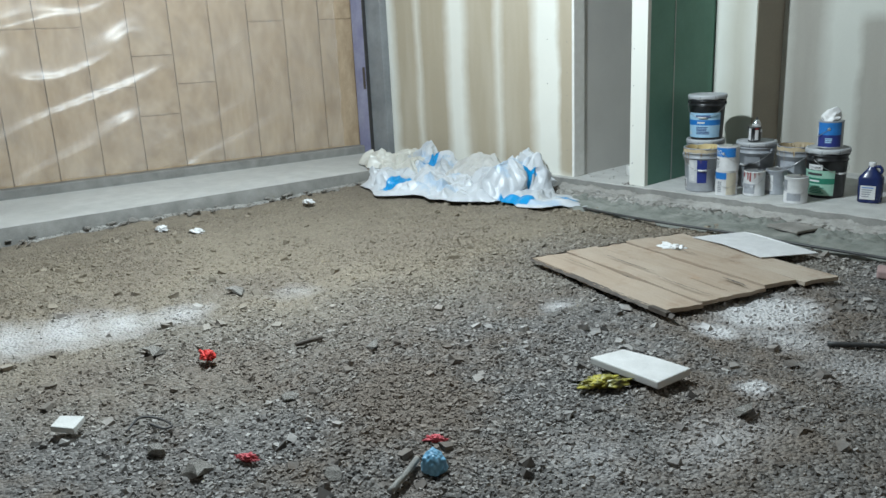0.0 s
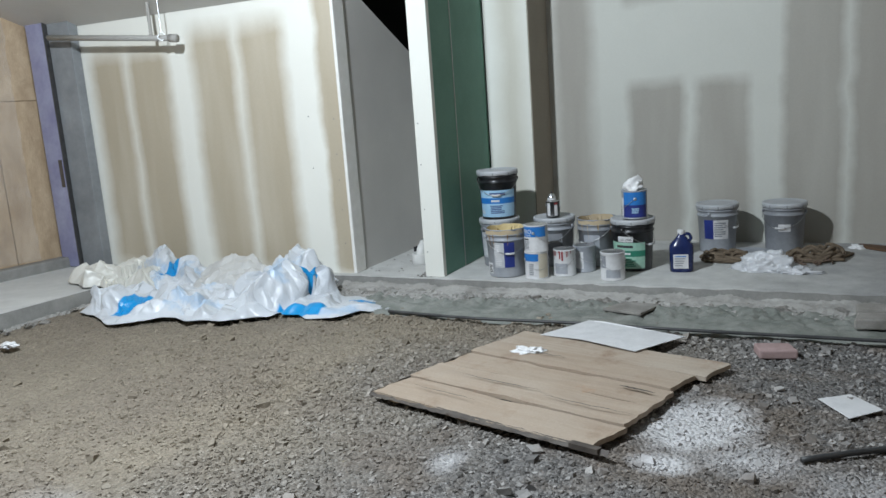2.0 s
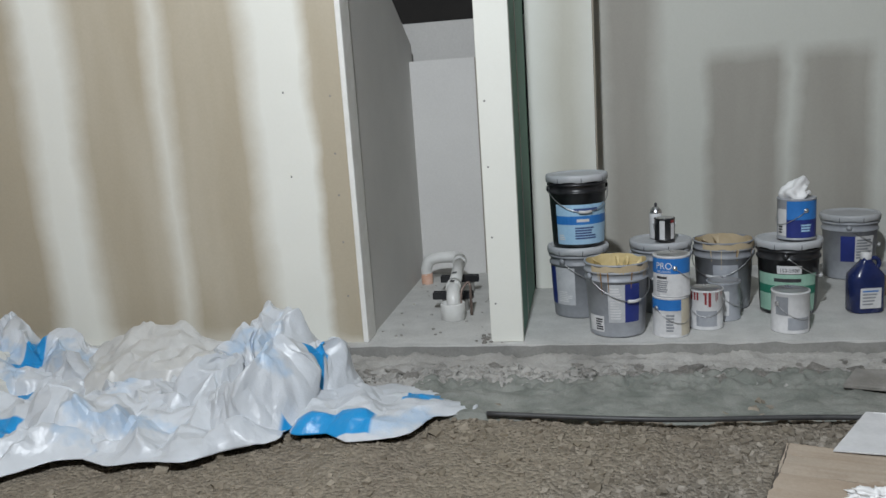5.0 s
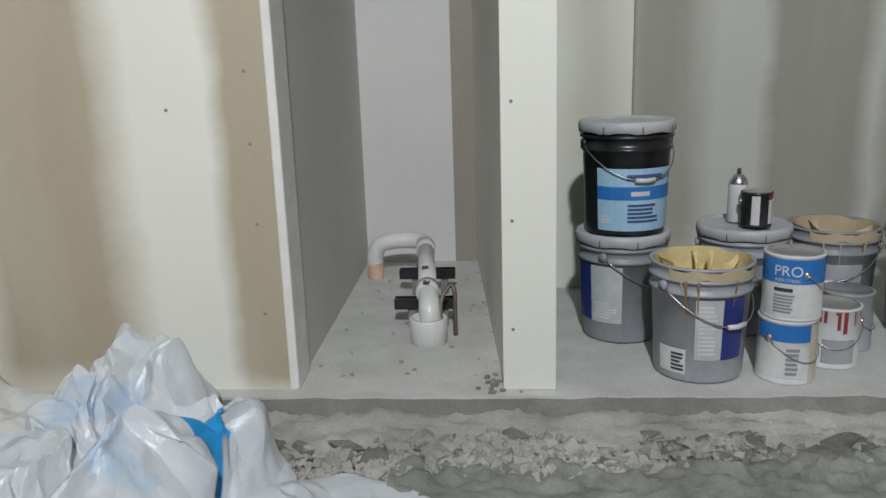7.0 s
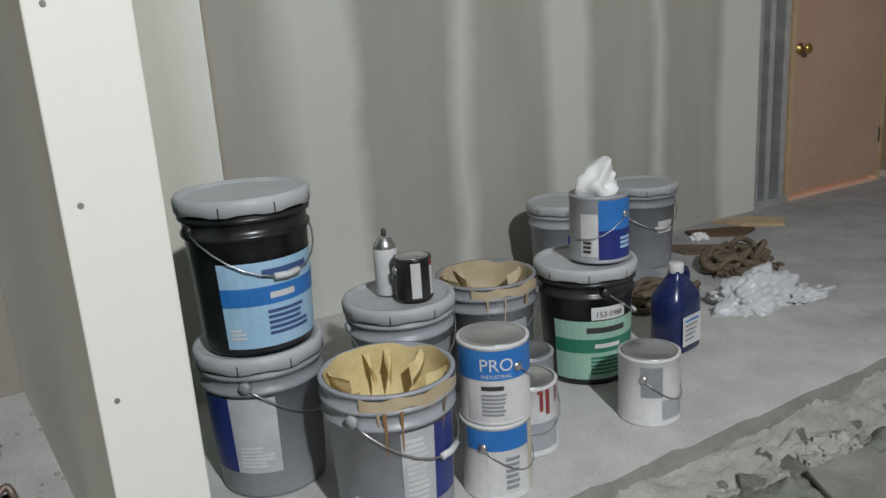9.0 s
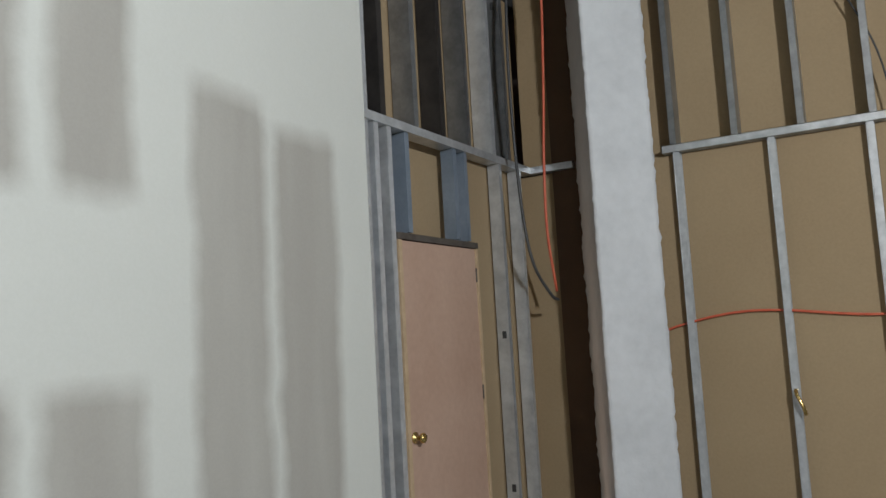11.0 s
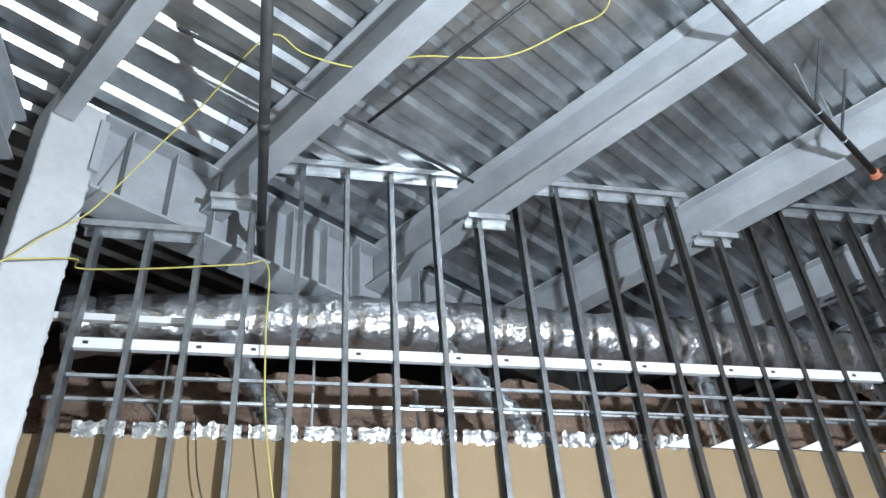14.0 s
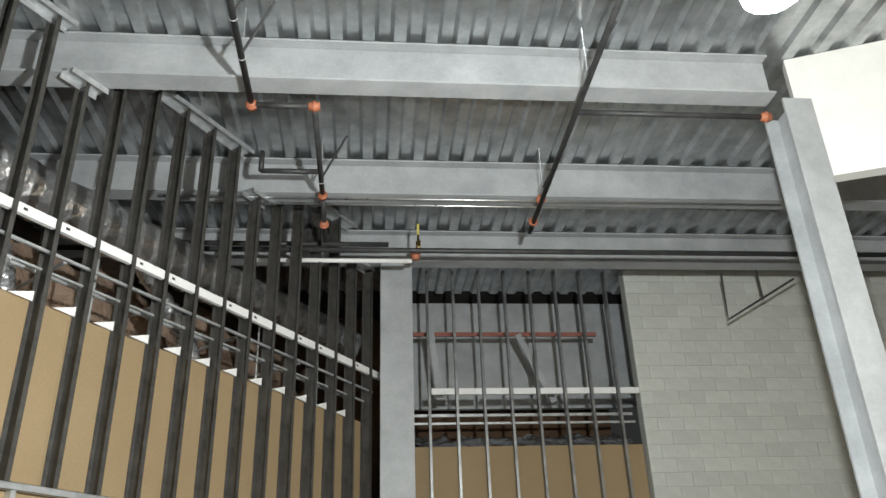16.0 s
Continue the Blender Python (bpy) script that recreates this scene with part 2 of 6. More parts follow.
def pit_colour(n, l, tc, grain, dark, light):
    """Crushed stone, sand where it is trodden, damp brown soil in patches, and spilt lime powder."""
    big, mid, soil = noise_node(n, l, 0.55, 4), noise_node(n, l, 9, 6, 0.7), noise_node(n, l, 1.0, 6, 0.7)
    sep = n.new("ShaderNodeSeparateXYZ")
    l.new(tc.outputs["Object"], sep.inputs[0])
    grey = mixed(n, l, grain, dark, light)
    sand = mixed(n, l, mixed(n, l, 0.5, mid.outputs[0], grain), (0.165, 0.136, 0.096), (0.34, 0.292, 0.222))
    # the sandy part lies by the far left of the pit
    s = maths(n, l, "SUBTRACT", maths(n, l, "MULTIPLY", maths(n, l, "SUBTRACT", -1.7, sep.outputs["X"]), 0.55), 0.38)
    s = maths(n, l, "ADD", s, maths(n, l, "MULTIPLY", maths(n, l, "SUBTRACT", sep.outputs["Y"], 2.3), 0.18))
    s = maths(n, l, "ADD", s, maths(n, l, "MULTIPLY", maths(n, l, "SUBTRACT", big.outputs[0], 0.5), 2.0), True)
    col = mixed(n, l, maths(n, l, "MULTIPLY", s, 0.9), grey, sand)
    earth = mixed(n, l, mixed(n, l, 0.5, mid.outputs[0], grain), (0.088, 0.070, 0.056), (0.24, 0.20, 0.163))
    e = maths(n, l, "MULTIPLY", maths(n, l, "SUBTRACT", soil.outputs[0], 0.46), 8.0, True)
    col = mixed(n, l, maths(n, l, "MULTIPLY", e, maths(n, l, "SUBTRACT", 0.85, maths(n, l, "MULTIPLY", s, 0.5))), col, earth)
    total = None
    for x, y, rx, ry, power in POWDER:
        dx = maths(n, l, "DIVIDE", maths(n, l, "SUBTRACT", sep.outputs["X"], x), rx)
        dy = maths(n, l, "DIVIDE", maths(n, l, "SUBTRACT", sep.outputs["Y"], y), ry)
        d = maths(n, l, "SQRT", maths(n, l, "ADD", maths(n, l, "MULTIPLY", dx, dx), maths(n, l, "MULTIPLY", dy, dy)))
        w = maths(n, l, "MULTIPLY", maths(n, l, "SUBTRACT", maths(n, l, "ADD", 0.1, maths(n, l, "MULTIPLY", maths(n, l, "ADD", mid.outputs[0], soil.outputs[0]), 0.85)), d), power * 1.1, True)
        total = w if total is None else maths(n, l, "MAXIMUM", total, w)
    return mixed(n, l, maths(n, l, "MULTIPLY", total, 0.92), col, (0.54, 0.53, 0.53)), mid


def gravel():
    m, n, l, p = material("gravel_ground")
    tc = n.new("ShaderNodeTexCoord")
    vor = n.new("ShaderNodeTexVoronoi")
    vor.inputs["Scale"].default_value = 62
    l.new(tc.outputs["Object"], vor.inputs["Vector"])
    fine = noise_node(n, l, 160, 2)
    col, mid = pit_colour(n, l, tc, vor.outputs["Color"], (0.06, 0.056, 0.053), (0.255, 0.243, 0.23))
    col = mixed(n, l, 0.25, col, fine.outputs[0], "OVERLAY")
    l.new(col, p.inputs["Base Color"])
    p.inputs["Roughness"].default_value = 0.95
    h = maths(n, l, "ADD", maths(n, l, "MULTIPLY", vor.outputs["Distance"], -1.0), maths(n, l, "MULTIPLY", mid.outputs[0], 0.6))
    bump(n, l, p, h, 0.9, 0.016)
    return m


mat_gravel = gravel()


def stones():
    m, n, l, p = material("crushed_stone")
    geo, tc = n.new("ShaderNodeNewGeometry"), n.new("ShaderNodeTexCoord")
    fine = noise_node(n, l, 120, 3)
    shade = maths(n, l, "POWER", geo.outputs["Random Per Island"], 1.6)
    col, mid = pit_colour(n, l, tc, shade, (0.085, 0.080, 0.076), (0.40, 0.386, 0.37))
    l.new(mixed(n, l, 0.3, col, fine.outputs[0], "OVERLAY"), p.inputs["Base Color"])
    p.inputs["Roughness"].default_value = 0.95
    return m


mat_stones = stones()


def foil(name, tint, rough, scale):
    m, n, l, p = material(name)
    tc, vor = n.new("ShaderNodeTexCoord"), n.new("ShaderNodeTexVoronoi")
    vor.inputs["Scale"].default_value = scale
    l.new(tc.outputs["Object"], vor.inputs["Vector"])
    nz = noise_node(n, l, scale * 0.6, 5)
    l.new(mixed(n, l, nz.outputs[0], tint, tuple(c * 0.6 for c in tint)), p.inputs["Base Color"])
    p.inputs["Metallic"].default_value, p.inputs["Roughness"].default_value = 0.85, rough
    fold = noise_node(n, l, scale * 2.6, 3, 0.5)
    h = maths(n, l, "ADD", maths(n, l, "ADD", vor.outputs["Distance"], nz.outputs[0]), maths(n, l, "MULTIPLY", fold.outputs[0], 0.5))
    bump(n, l, p, h, 0.65, 0.03)
    return m


mat_foil = foil("duct_foil", (0.84, 0.85, 0.87), 0.20, 9)


def clear_plastic(name, tint, haze, rough):
    m, n, l, p = material(name)
    out = n["Material Output"]
    tr, gl, di = n.new("ShaderNodeBsdfTransparent"), n.new("ShaderNodeBsdfGlossy"), n.new("ShaderNodeBsdfDiffuse")
    mx, mx2 = n.new("ShaderNodeMixShader"), n.new("ShaderNodeMixShader")
    tr.inputs[0].default_value = rgb(tint)
    gl.inputs["Roughness"].default_value = rough
    di.inputs[0].default_value = (0.75, 0.76, 0.78, 1)
    nz = noise_node(n, l, 2.5, 5)
    l.new(maths(n, l, "MULTIPLY", nz.outputs[0], haze * 2), mx.inputs[0])
    l.new(tr.outputs[0], mx.inputs[1])
    l.new(di.outputs[0], mx.inputs[2])
    fr = n.new("ShaderNodeFresnel")
    fr.inputs[0].default_value = 1.45
    l.new(fr.outputs[0], mx2.inputs[0])
    l.new(mx.outputs[0], mx2.inputs[1])
    l.new(gl.outputs[0], mx2.inputs[2])
    l.new(mx2.outputs[0], out.inputs[0])
    return m


mat_sheet = clear_plastic("polythene_sheet", (0.97, 0.97, 0.975), 0.12, 0.32)


# ---- building helpers ----
def part(name, bm, mat, parent=None, label="", smooth=False, bevel=0.0):
    me = bpy.data.meshes.new(name)
    bm.normal_update()
    bm.to_mesh(me)
    bm.free()
    ob = new(name, me)
    me.materials.append(mat)
    if smooth:
        for f in me.polygons:
            f.use_smooth = True
    if bevel:
        mod = ob.modifiers.new("bevel", "BEVEL")
        mod.width, mod.segments, mod.limit_method = bevel, 2, "ANGLE"
    if parent:
        ob.parent = parent
    if label:
        ob["label"] = label
    return ob


def thing(name, label, category, group="", place=(0, 0, 0), turn=0.0, kind=""):
    ob = new(name)
    ob.empty_display_size = 0.1
    ob.location = place
    ob.rotation_euler[2] = radians(turn)
    return tagged(ob, label, category, group, kind)


def box(bm, x0, x1, y0, y1, z0, z1, m=None):
    v = [Vector((x, y, z)) for z in (z0, z1) for y in (y0, y1) for x in (x0, x1)]
    v = [bm.verts.new(m @ p if m else p) for p in v]
    for f in ((0, 2, 3, 1), (4, 5, 7, 6), (0, 1, 5, 4), (2, 6, 7, 3), (0, 4, 6, 2), (1, 3, 7, 5)):
        bm.faces.new([v[k] for k in f])
    return bm


def boxed(*args, m=None):
    return box(bmesh.new(), *args, m=m)


def lathe(bm, profile, seg=40, m=None, close=False):
    """Spins (radius, height) pairs round z."""
    rings = []
    for r, z in profile:
        if r < 1e-5:
            p = Vector((0, 0, z))
            rings.append([bm.verts.new(m @ p if m else p)])
            continue
        ring = []
        for k in range(seg):
            a = 2 * math.pi * k / seg
            p = Vector((r * math.cos(a), r * math.sin(a), z))
            ring.append(bm.verts.new(m @ p if m else p))
        rings.append(ring)
    for a, b in zip(rings, rings[1:]):
        for k in range(seg):
            q = (k + 1) % seg
            if len(a) == 1 and len(b) == 1:
                continue
            if len(a) == 1:
                bm.faces.new((a[0], b[q], b[k]))
            elif len(b) == 1:
                bm.faces.new((a[k], a[q], b[0]))
            else:
                bm.faces.new((a[k], a[q], b[q], b[k]))
    return bm


def smooth_path(points, steps=8):
    """A Catmull-Rom line through the points."""
    pts = [Vector(p) for p in points]
    pts = [2 * pts[0] - pts[1]] + pts + [2 * pts[-1] - pts[-2]]
    out = []
    for a, b, c, d in zip(pts, pts[1:], pts[2:], pts[3:]):
        for k in range(steps):
            t = k / steps
            out.append(0.5 * (2 * b + (c - a) * t + (2 * a - 5 * b + 4 * c - d) * t * t + (3 * b - 3 * c + d - a) * t ** 3))
    return out + [pts[-2]]


def tube(bm, points, radius, seg=8, m=None, caps=True):
    pts = [Vector(p) for p in points]
    rings, side = [], None
    for k, p in enumerate(pts):
        d = (pts[min(k + 1, len(pts) - 1)] - pts[max(k - 1, 0)]).normalized()
        if side is None:
            side = d.orthogonal().normalized()
        side = (side - d * side.dot(d)).normalized()
        up = d.cross(side)
        r = radius(k / max(1, len(pts) - 1)) if callable(radius) else radius
        ring = []
        for j in range(seg):
            a = 2 * math.pi * j / seg
            q = p + (side * math.cos(a) + up * math.sin(a)) * r
            ring.append(bm.verts.new(m @ q if m else q))
        rings.append(ring)
    for a, b in zip(rings, rings[1:]):
        for j in range(seg):
            q = (j + 1) % seg
            bm.faces.new((a[j], a[q], b[q], b[j]))
    if caps:
        bm.faces.new(list(reversed(rings[0])))
        bm.faces.new(rings[-1])
    return bm


def sheet(bm, nx, ny, place):
    """A grid of (nx, ny) cells whose corner (i, j) lies at place(i / nx, j / ny)."""
    v = [[bm.verts.new(place(i / nx, j / ny)) for j in range(ny + 1)] for i in range(nx + 1)]
    for i in range(nx):
        for j in range(ny):
            bm.faces.new((v[i][j], v[i + 1][j], v[i + 1][j + 1], v[i][j + 1]))
    return bm


def structure(name, bm, mat, label, category, bevel=0.0, smooth=False):
    return tagged(part(name, bm, mat, None, "", smooth, bevel), label, category, kind="structure")


# ---- ground and slabs ----
SL = 0.11
XE, YN, YD = 1.83, 7.06, 5.56


def ground_height(x, y):
    h = 0.035 * (noise.noise((x * 0.7, y * 0.7, 3.1))) + 0.020 * noise.noise((x * 3.1, y * 3.1, 1.0)) + 0.012 * noise.noise((x * 11, y * 11, 5.0))
    return h - 0.012


bm = bmesh.new()
sheet(bm, 300, 240, lambda a, b: Vector((-6.75 + 7.15 * a, 0.0 + 5.55 * b, ground_height(-6.75 + 7.15 * a, 5.55 * b))))
structure("ground", bm, mat_gravel, "grey crushed stone and sand floor of the open pit", "ground", smooth=True)
bm = bmesh.new()
sheet(bm, 60, 60, lambda a, b: Vector((-14 + 20 * a, -13 + 13.01 * b, ground_height(-14 + 20 * a, -13 + 13.01 * b))))
structure("ground_south", bm, mat_gravel, "crushed stone floor behind the pit", "ground", smooth=True)


bm = bmesh.new()
sheet(bm, 90, 4, lambda a, b: Vector((-7.9 + 8.2 * a, 5.49 + 0.004 * noise.noise((a * 60, b * 3, 0)) + (0.012 if b > 0.99 else 0) - 0.014 * (1 - b) * noise.noise((a * 40, 7, 0)), -0.08 + (SL + 0.08) * b)))
structure("slab_edge_north", bm, mat_slabedge, "rough cast edge of the concrete slab", "slab edge", smooth=True)
structure("floor", boxed(-7.9, 0.3, 5.50, 7.6, -0.1, SL), mat_slab_e, "dusty pale grey concrete floor slab", "floor")
structure("floor_east", boxed(0.3, 1.83, -8.5, 7.6, -0.1, SL), mat_slab_e, "dirty grey concrete floor slab by the stud wall", "floor", 0.01)

# left slab strip and curb, a little askew to the rest
WM = Matrix.Translation((-6.42, 5.5, 0)) @ Matrix.Rotation(radians(-5.5), 4, "Z")
bm = bmesh.new()
sheet(bm, 60, 3, lambda a, b: WM @ Vector(((-0.002 if b > 0.99 else 0.018) + 0.012 * noise.noise((a * 50, b * 4, 2)) * (b < 0.99), -9 + 9.0 * a, -0.08 + (SL + 0.08) * b)))
structure("slab_edge_west", bm, mat_slabedge, "broken edge of the side slab", "slab edge", smooth=True)
structure("floor_west", boxed(-3.2, 0.0, -9, 0.0, -0.1, SL - 0.004, m=WM), mat_slab, "pale concrete floor strip along the block wall", "floor", 0.01)

# ---- walls of the north side ----
structure("wall_drywall_left", boxed(-7.75, -4.53, YD, YD + 0.14, SL, 2.9), mat_dw_left, "taped plasterboard wall with tan bare board between white joints", "wall")
bm = boxed(-4.655, -4.525, YD + 0.145, YN + 0.1, SL, 2.05)
for v in bm.verts:
    if v.co.z > 1:
        v.co.z = 1.68 + (YN - v.co.y) * 0.51
structure("wall_alcove_side", bm, mat_dw_grey, "grey bare plasterboard side of the alcove", "wall")
bm = boxed(-4.540, -4.512, YD - 0.010, YD + 0.14, SL, 2.9)
structure("trim_corner_bead", bm, mat_edge, "white plastered corner bead at the alcove", "corner bead", 0.006)
structure("wall_alcove_back", boxed(-4.525, -3.4, YN, YN + 0.1, SL, 1.52), mat_dw_alcove, "pale grey plasterboard back wall of the alcove", "wall")
structure("wall_alcove_upper", boxed(-4.9, -3.4, YN + 0.25, YN + 0.32, 1.3, 1.78), mat_dw_grey, "grey board behind the alcove wall", "wall")
FIN = Matrix(((1, -0.068, 0, 0.068 * YD), (0, 1, 0, 0), (0, 0, 1, 0), (0, 0, 0, 1)))
# shade down the alcove's back wall, put in as a brown strip
structure("wall_alcove_strip", boxed(-4.10, -3.99, YN - 0.004, YN, SL, 1.52), plain("strip_shade_brown", (0.27, 0.245, 0.21), (0.33, 0.30, 0.26), 1.4, 0.85), "strip of shade at the back of the alcove, painted brown", "wall")
structure("wall_fin_left", boxed(-3.895, -3.80, YD + 0.031, YN - 0.005, SL, 6.85, m=FIN), mat_dw_plain, "plasterboard fin wall, cream coloured", "wall")
structure("wall_fin", boxed(-3.90, -3.745, YD - 0.02, YD + 0.03, SL, 6.85), mat_dw_plain, "cream end of the plasterboard fin wall", "wall", 0.004)
structure("wall_fin_green", boxed(-3.795, -3.75, YD + 0.032, 6.58, SL, 6.85), mat_dw_green, "green moisture-resistant plasterboard", "wall")
structure("trim_green_joint", boxed(-3.7495, -3.7455, YD + 0.38, YD + 0.388, SL, 6.85), mat_dw_grey, "joint between green boards", "joint")
structure("wall_chase", boxed(-3.74, -3.364, 6.58, YN + 0.05, SL, 6.85), mat_dw_plain, "white boxed-in pipe chase", "wall", 0.003)
# thin brown facing paints the shade on the chase's turned-away side
structure("wall_chase_side", boxed(-3.363, -3.354, 6.582, YN, SL, 6.85), plain("chase_side_shade", (0.30, 0.265, 0.215), (0.36, 0.32, 0.26), 1.2, 0.85), "side of the chase, its shade painted brown", "wall")
structure("wall_main", boxed(-3.364, -0.31, YN, YN + 0.14, SL, 6.85), mat_dw_main, "tall plasterboard wall with grey patches between white joints", "wall")

# closing walls added behind open studs and over alcove; colour paints the dark
structure("wall_void_alcove", boxed(-8.0, -3.4, 7.6, 7.7, -0.1, 7.0), mat_void, "near-black sheet painting the unlit void behind the alcove", "wall")
structure("ceiling_low", boxed(-9.5, -4.6, 3.7, 7.6, 2.9, 3.0), mat_dw_alcove, "low white ceiling beside the block wall", "ceiling")
bm = bmesh.new()
v = [bm.verts.new(p) for p in ((-9.4, 5.555, 2.27), (-4.6, 5.555, 2.27), (-4.6, 3.9, 2.9), (-9.4, 3.9, 2.9), (-9.4, 5.555, 2.9), (-4.6, 5.555, 2.9))]
for f in ((0, 1, 2, 3), (0, 4, 5, 1), (1, 5, 2), (0, 3, 4), (4, 3, 2, 5)):
    bm.faces.new([v[k] for k in f])
structure("ceiling_soffit", bm, mat_dw_alcove, "sloping pale soffit over the plasterboard wall", "ceiling")

# west block wall
WW = Matrix.Translation((-7.72, 5.5, 0)) @ Matrix.Rotation(radians(-9), 4, "Z")
wall_w = structure("wall_west", boxed(-0.4, -0.02, -14, 0.3, -0.1, 6.9, m=WW), mat_mortar, "brown block wall behind a plastic sheet", "wall")
structure("trim_curb", boxed(-0.02, 0.13, -14, 0.0, SL - 0.05, SL + 0.09, m=WW), mat_slabedge, "concrete curb at the foot of the block wall", "curb", 0.015)
bm = bmesh.new()


def sheet_place(a, b):
    y, z = -11 + 10.7 * a, SL + 0.12 + 3.6 * b
    fold = 0.02 * noise.noise((y * 1.3, z * 0.5, 0)) + 0.05 * (1 - abs(noise.noise((y * 0.6 + z * 0.9, (z - y * 0.45) * 2.6, 4)))) ** 6 + 0.003 * noise.noise((y * 7, z * 5, 9))
    return WW @ Vector((0.085 + fold, y, z))


sheet(bm, 220, 80, sheet_place)
o = tagged(part("plastic_sheet", bm, mat_sheet, None, "", True), "clear crinkled plastic sheet hung over the block wall", "plastic sheet")
o.visible_shadow = False
# steel frame post at the corner
post = thing("steel_post", "grey and blue painted steel door post with bare patches", "post", place=(-7.32, 5.44, SL))
part("web", boxed(-0.13, 0.14, 0.02, 0.115, 0, 2.75), plain("grey_steel", (0.17, 0.18, 0.19), (0.28, 0.295, 0.31), 2.5, 0.55, grain=30), post, bevel=0.006)
part("flange", boxed(-0.37, -0.15, -0.01, 0.09, 0, 2.75), plain("blue_steel", (0.20, 0.20, 0.34), (0.34, 0.35, 0.48), 3, 0.5, grain=30), post, bevel=0.006)
part("seal_strip", boxed(-0.149, -0.132, -0.014, 0.03, 0, 2.75), mat_wire_dark, post)
part("latch_plate", boxed(-0.21, -0.17, -0.016, -0.01, 0.75, 1.0), mat_dark_frame, post)

# ---- steel frame, deck and beams (grid turned against the walls) ----
ZB, ZD = 6.40, 6.88


def uv_struct(name, bm, mat, label, category, bevel=0.0):
    ob = structure(name, bm, mat, label, category, bevel)
    ob.matrix_world = UVM
    return ob


def i_beam(bm, length0, length1, w, z0, z1, width, flange=0.022, web=0.014):
    box(bm, length0, length1, w - width / 2, w + width / 2, z0, z0 + flange)
    box(bm, length0, length1, w - width / 2, w + width / 2, z1 - flange, z1)
    box(bm, length0, length1, w - web / 2, w + web / 2, z0 + flange, z1 - flange)


BEAMS = [("beam_1", 4.6), ("beam_2", 3.14), ("beam_3", 1.2), ("beam_4", -0.82), ("beam_5", -2.95), ("beam_6", -4.8)]
for name, w in BEAMS:
    bm = bmesh.new()
    far = 4.46 if w > 4 else 4.6
    i_beam(bm, -11.0 if w < -1 else (-4.99 if w < 0 else -5.06), far, w, ZB + (0.2 if w > 4 else 0), ZD, 0.17 if w > 4 else 0.24)
    uv_struct(name, bm, mat_beam, "grey-painted steel roof beam", "beam", 0.004)
bm = bmesh.new()
for z0, z1, y0, y1 in ((6.40, 6.422, 6.68, 6.88), (6.84, 6.862, 6.68, 6.88), (6.422, 6.84, 6.773, 6.787)):
    box(bm, -0.30, 1.62, y0, y1, z0, z1)
structure("beam_north", bm, mat_beam, "grey-painted steel beam over the door wall", "beam", 0.004)
bm = bmesh.new()
for z0, z1, x0, x1 in ((6.05, 6.08, 4.46, 4.82), (6.84, 6.87, 4.46, 4.82), (6.08, 6.84, 4.62, 4.65)):
    box(bm, x0, x1, -6.0, 4.265, z0, z1)
girder = uv_struct("girder", bm, mat_beam, "deep grey plate girder with stiffeners behind the studs", "girder")
plate = boxed(4.49, 4.62, 0, 0.012, 6.08, 6.84)
first = part("stiffener", plate, mat_beam, girder)
first.location = (0, 4.0, 0)
for k in range(1, 24):
    o = new("stiffener", first.data)
    o.parent, o.location = girder, (0, 4.0 - 0.42 * k, 0)
# corrugated deck: ribs along w
bm = bmesh.new()
PITCH = 0.308
prof = [(0.0, 0.0), (0.118, 0.0), (0.158, 0.05), (0.268, 0.05), (0.308, 0.0)]
n_ribs = int(18.5 / PITCH)
rows = []
for k in range(n_ribs):
    for du, dz in prof[:-1]:
        rows.append((-11.451 + k * PITCH + du, ZD + 0.004 + dz))
ends = [[bm.verts.new((u, w, z)) for u, z in rows] for w in (-7.0, -2.0, 3.0, 9.0)]
for a, b in zip(ends, ends[1:]):
    for k in range(len(rows) - 1):
        bm.faces.new((a[k], b[k], b[k + 1], a[k + 1]))
deck = uv_struct("ceiling", bm, mat_deck, "galvanised corrugated steel roof deck", "ceiling")
structure("ceiling_over", boxed(-16, 9, -16, 14, 7.02, 7.1), mat_void, "roof above the steel deck", "ceiling")


def clad_column(name, u, w, size_u, size_w, z1, label):
    bm = bmesh.new()
    nz = 200

    def ring(z):
        pts = []
        for cx, cy in ((0, 0), (0.06, 0), (0.94, 0), (1, 0), (1, 0.06), (1, 0.94), (1, 1), (0.94, 1), (0.06, 1), (0, 1), (0, 0.94), (0, 0.06)):
            rough = 1.0 if cx in (0, 1) and cy in (0, 1) else 0.12
            pts.append(Vector((u + size_u * cx + 0.007 * noise.noise((z * 3, cx * 9, cy * 7)) + rough * 0.016 * noise.noise((z * 17, cx * 9, cy * 5)), w - size_w * cy + 0.007 * noise.noise((z * 3.3, cy * 9, cx + 5)) + rough * 0.016 * noise.noise((z * 19, cy * 5, cx * 8 + 5)), z)))
        return [bm.verts.new(p) for p in pts]
    rs = [ring(SL + (z1 - SL) * k / nz) for k in range(nz + 1)]
    for a, b in zip(rs, rs[1:]):
        for k in range(12):
            bm.faces.new((a[k], b[k], b[(k + 1) % 12], a[(k + 1) % 12]))
    ob = uv_struct(name, bm, mat_white_paint, label, "column")
    for f in ob.data.polygons:
        f.use_smooth = True
    return ob


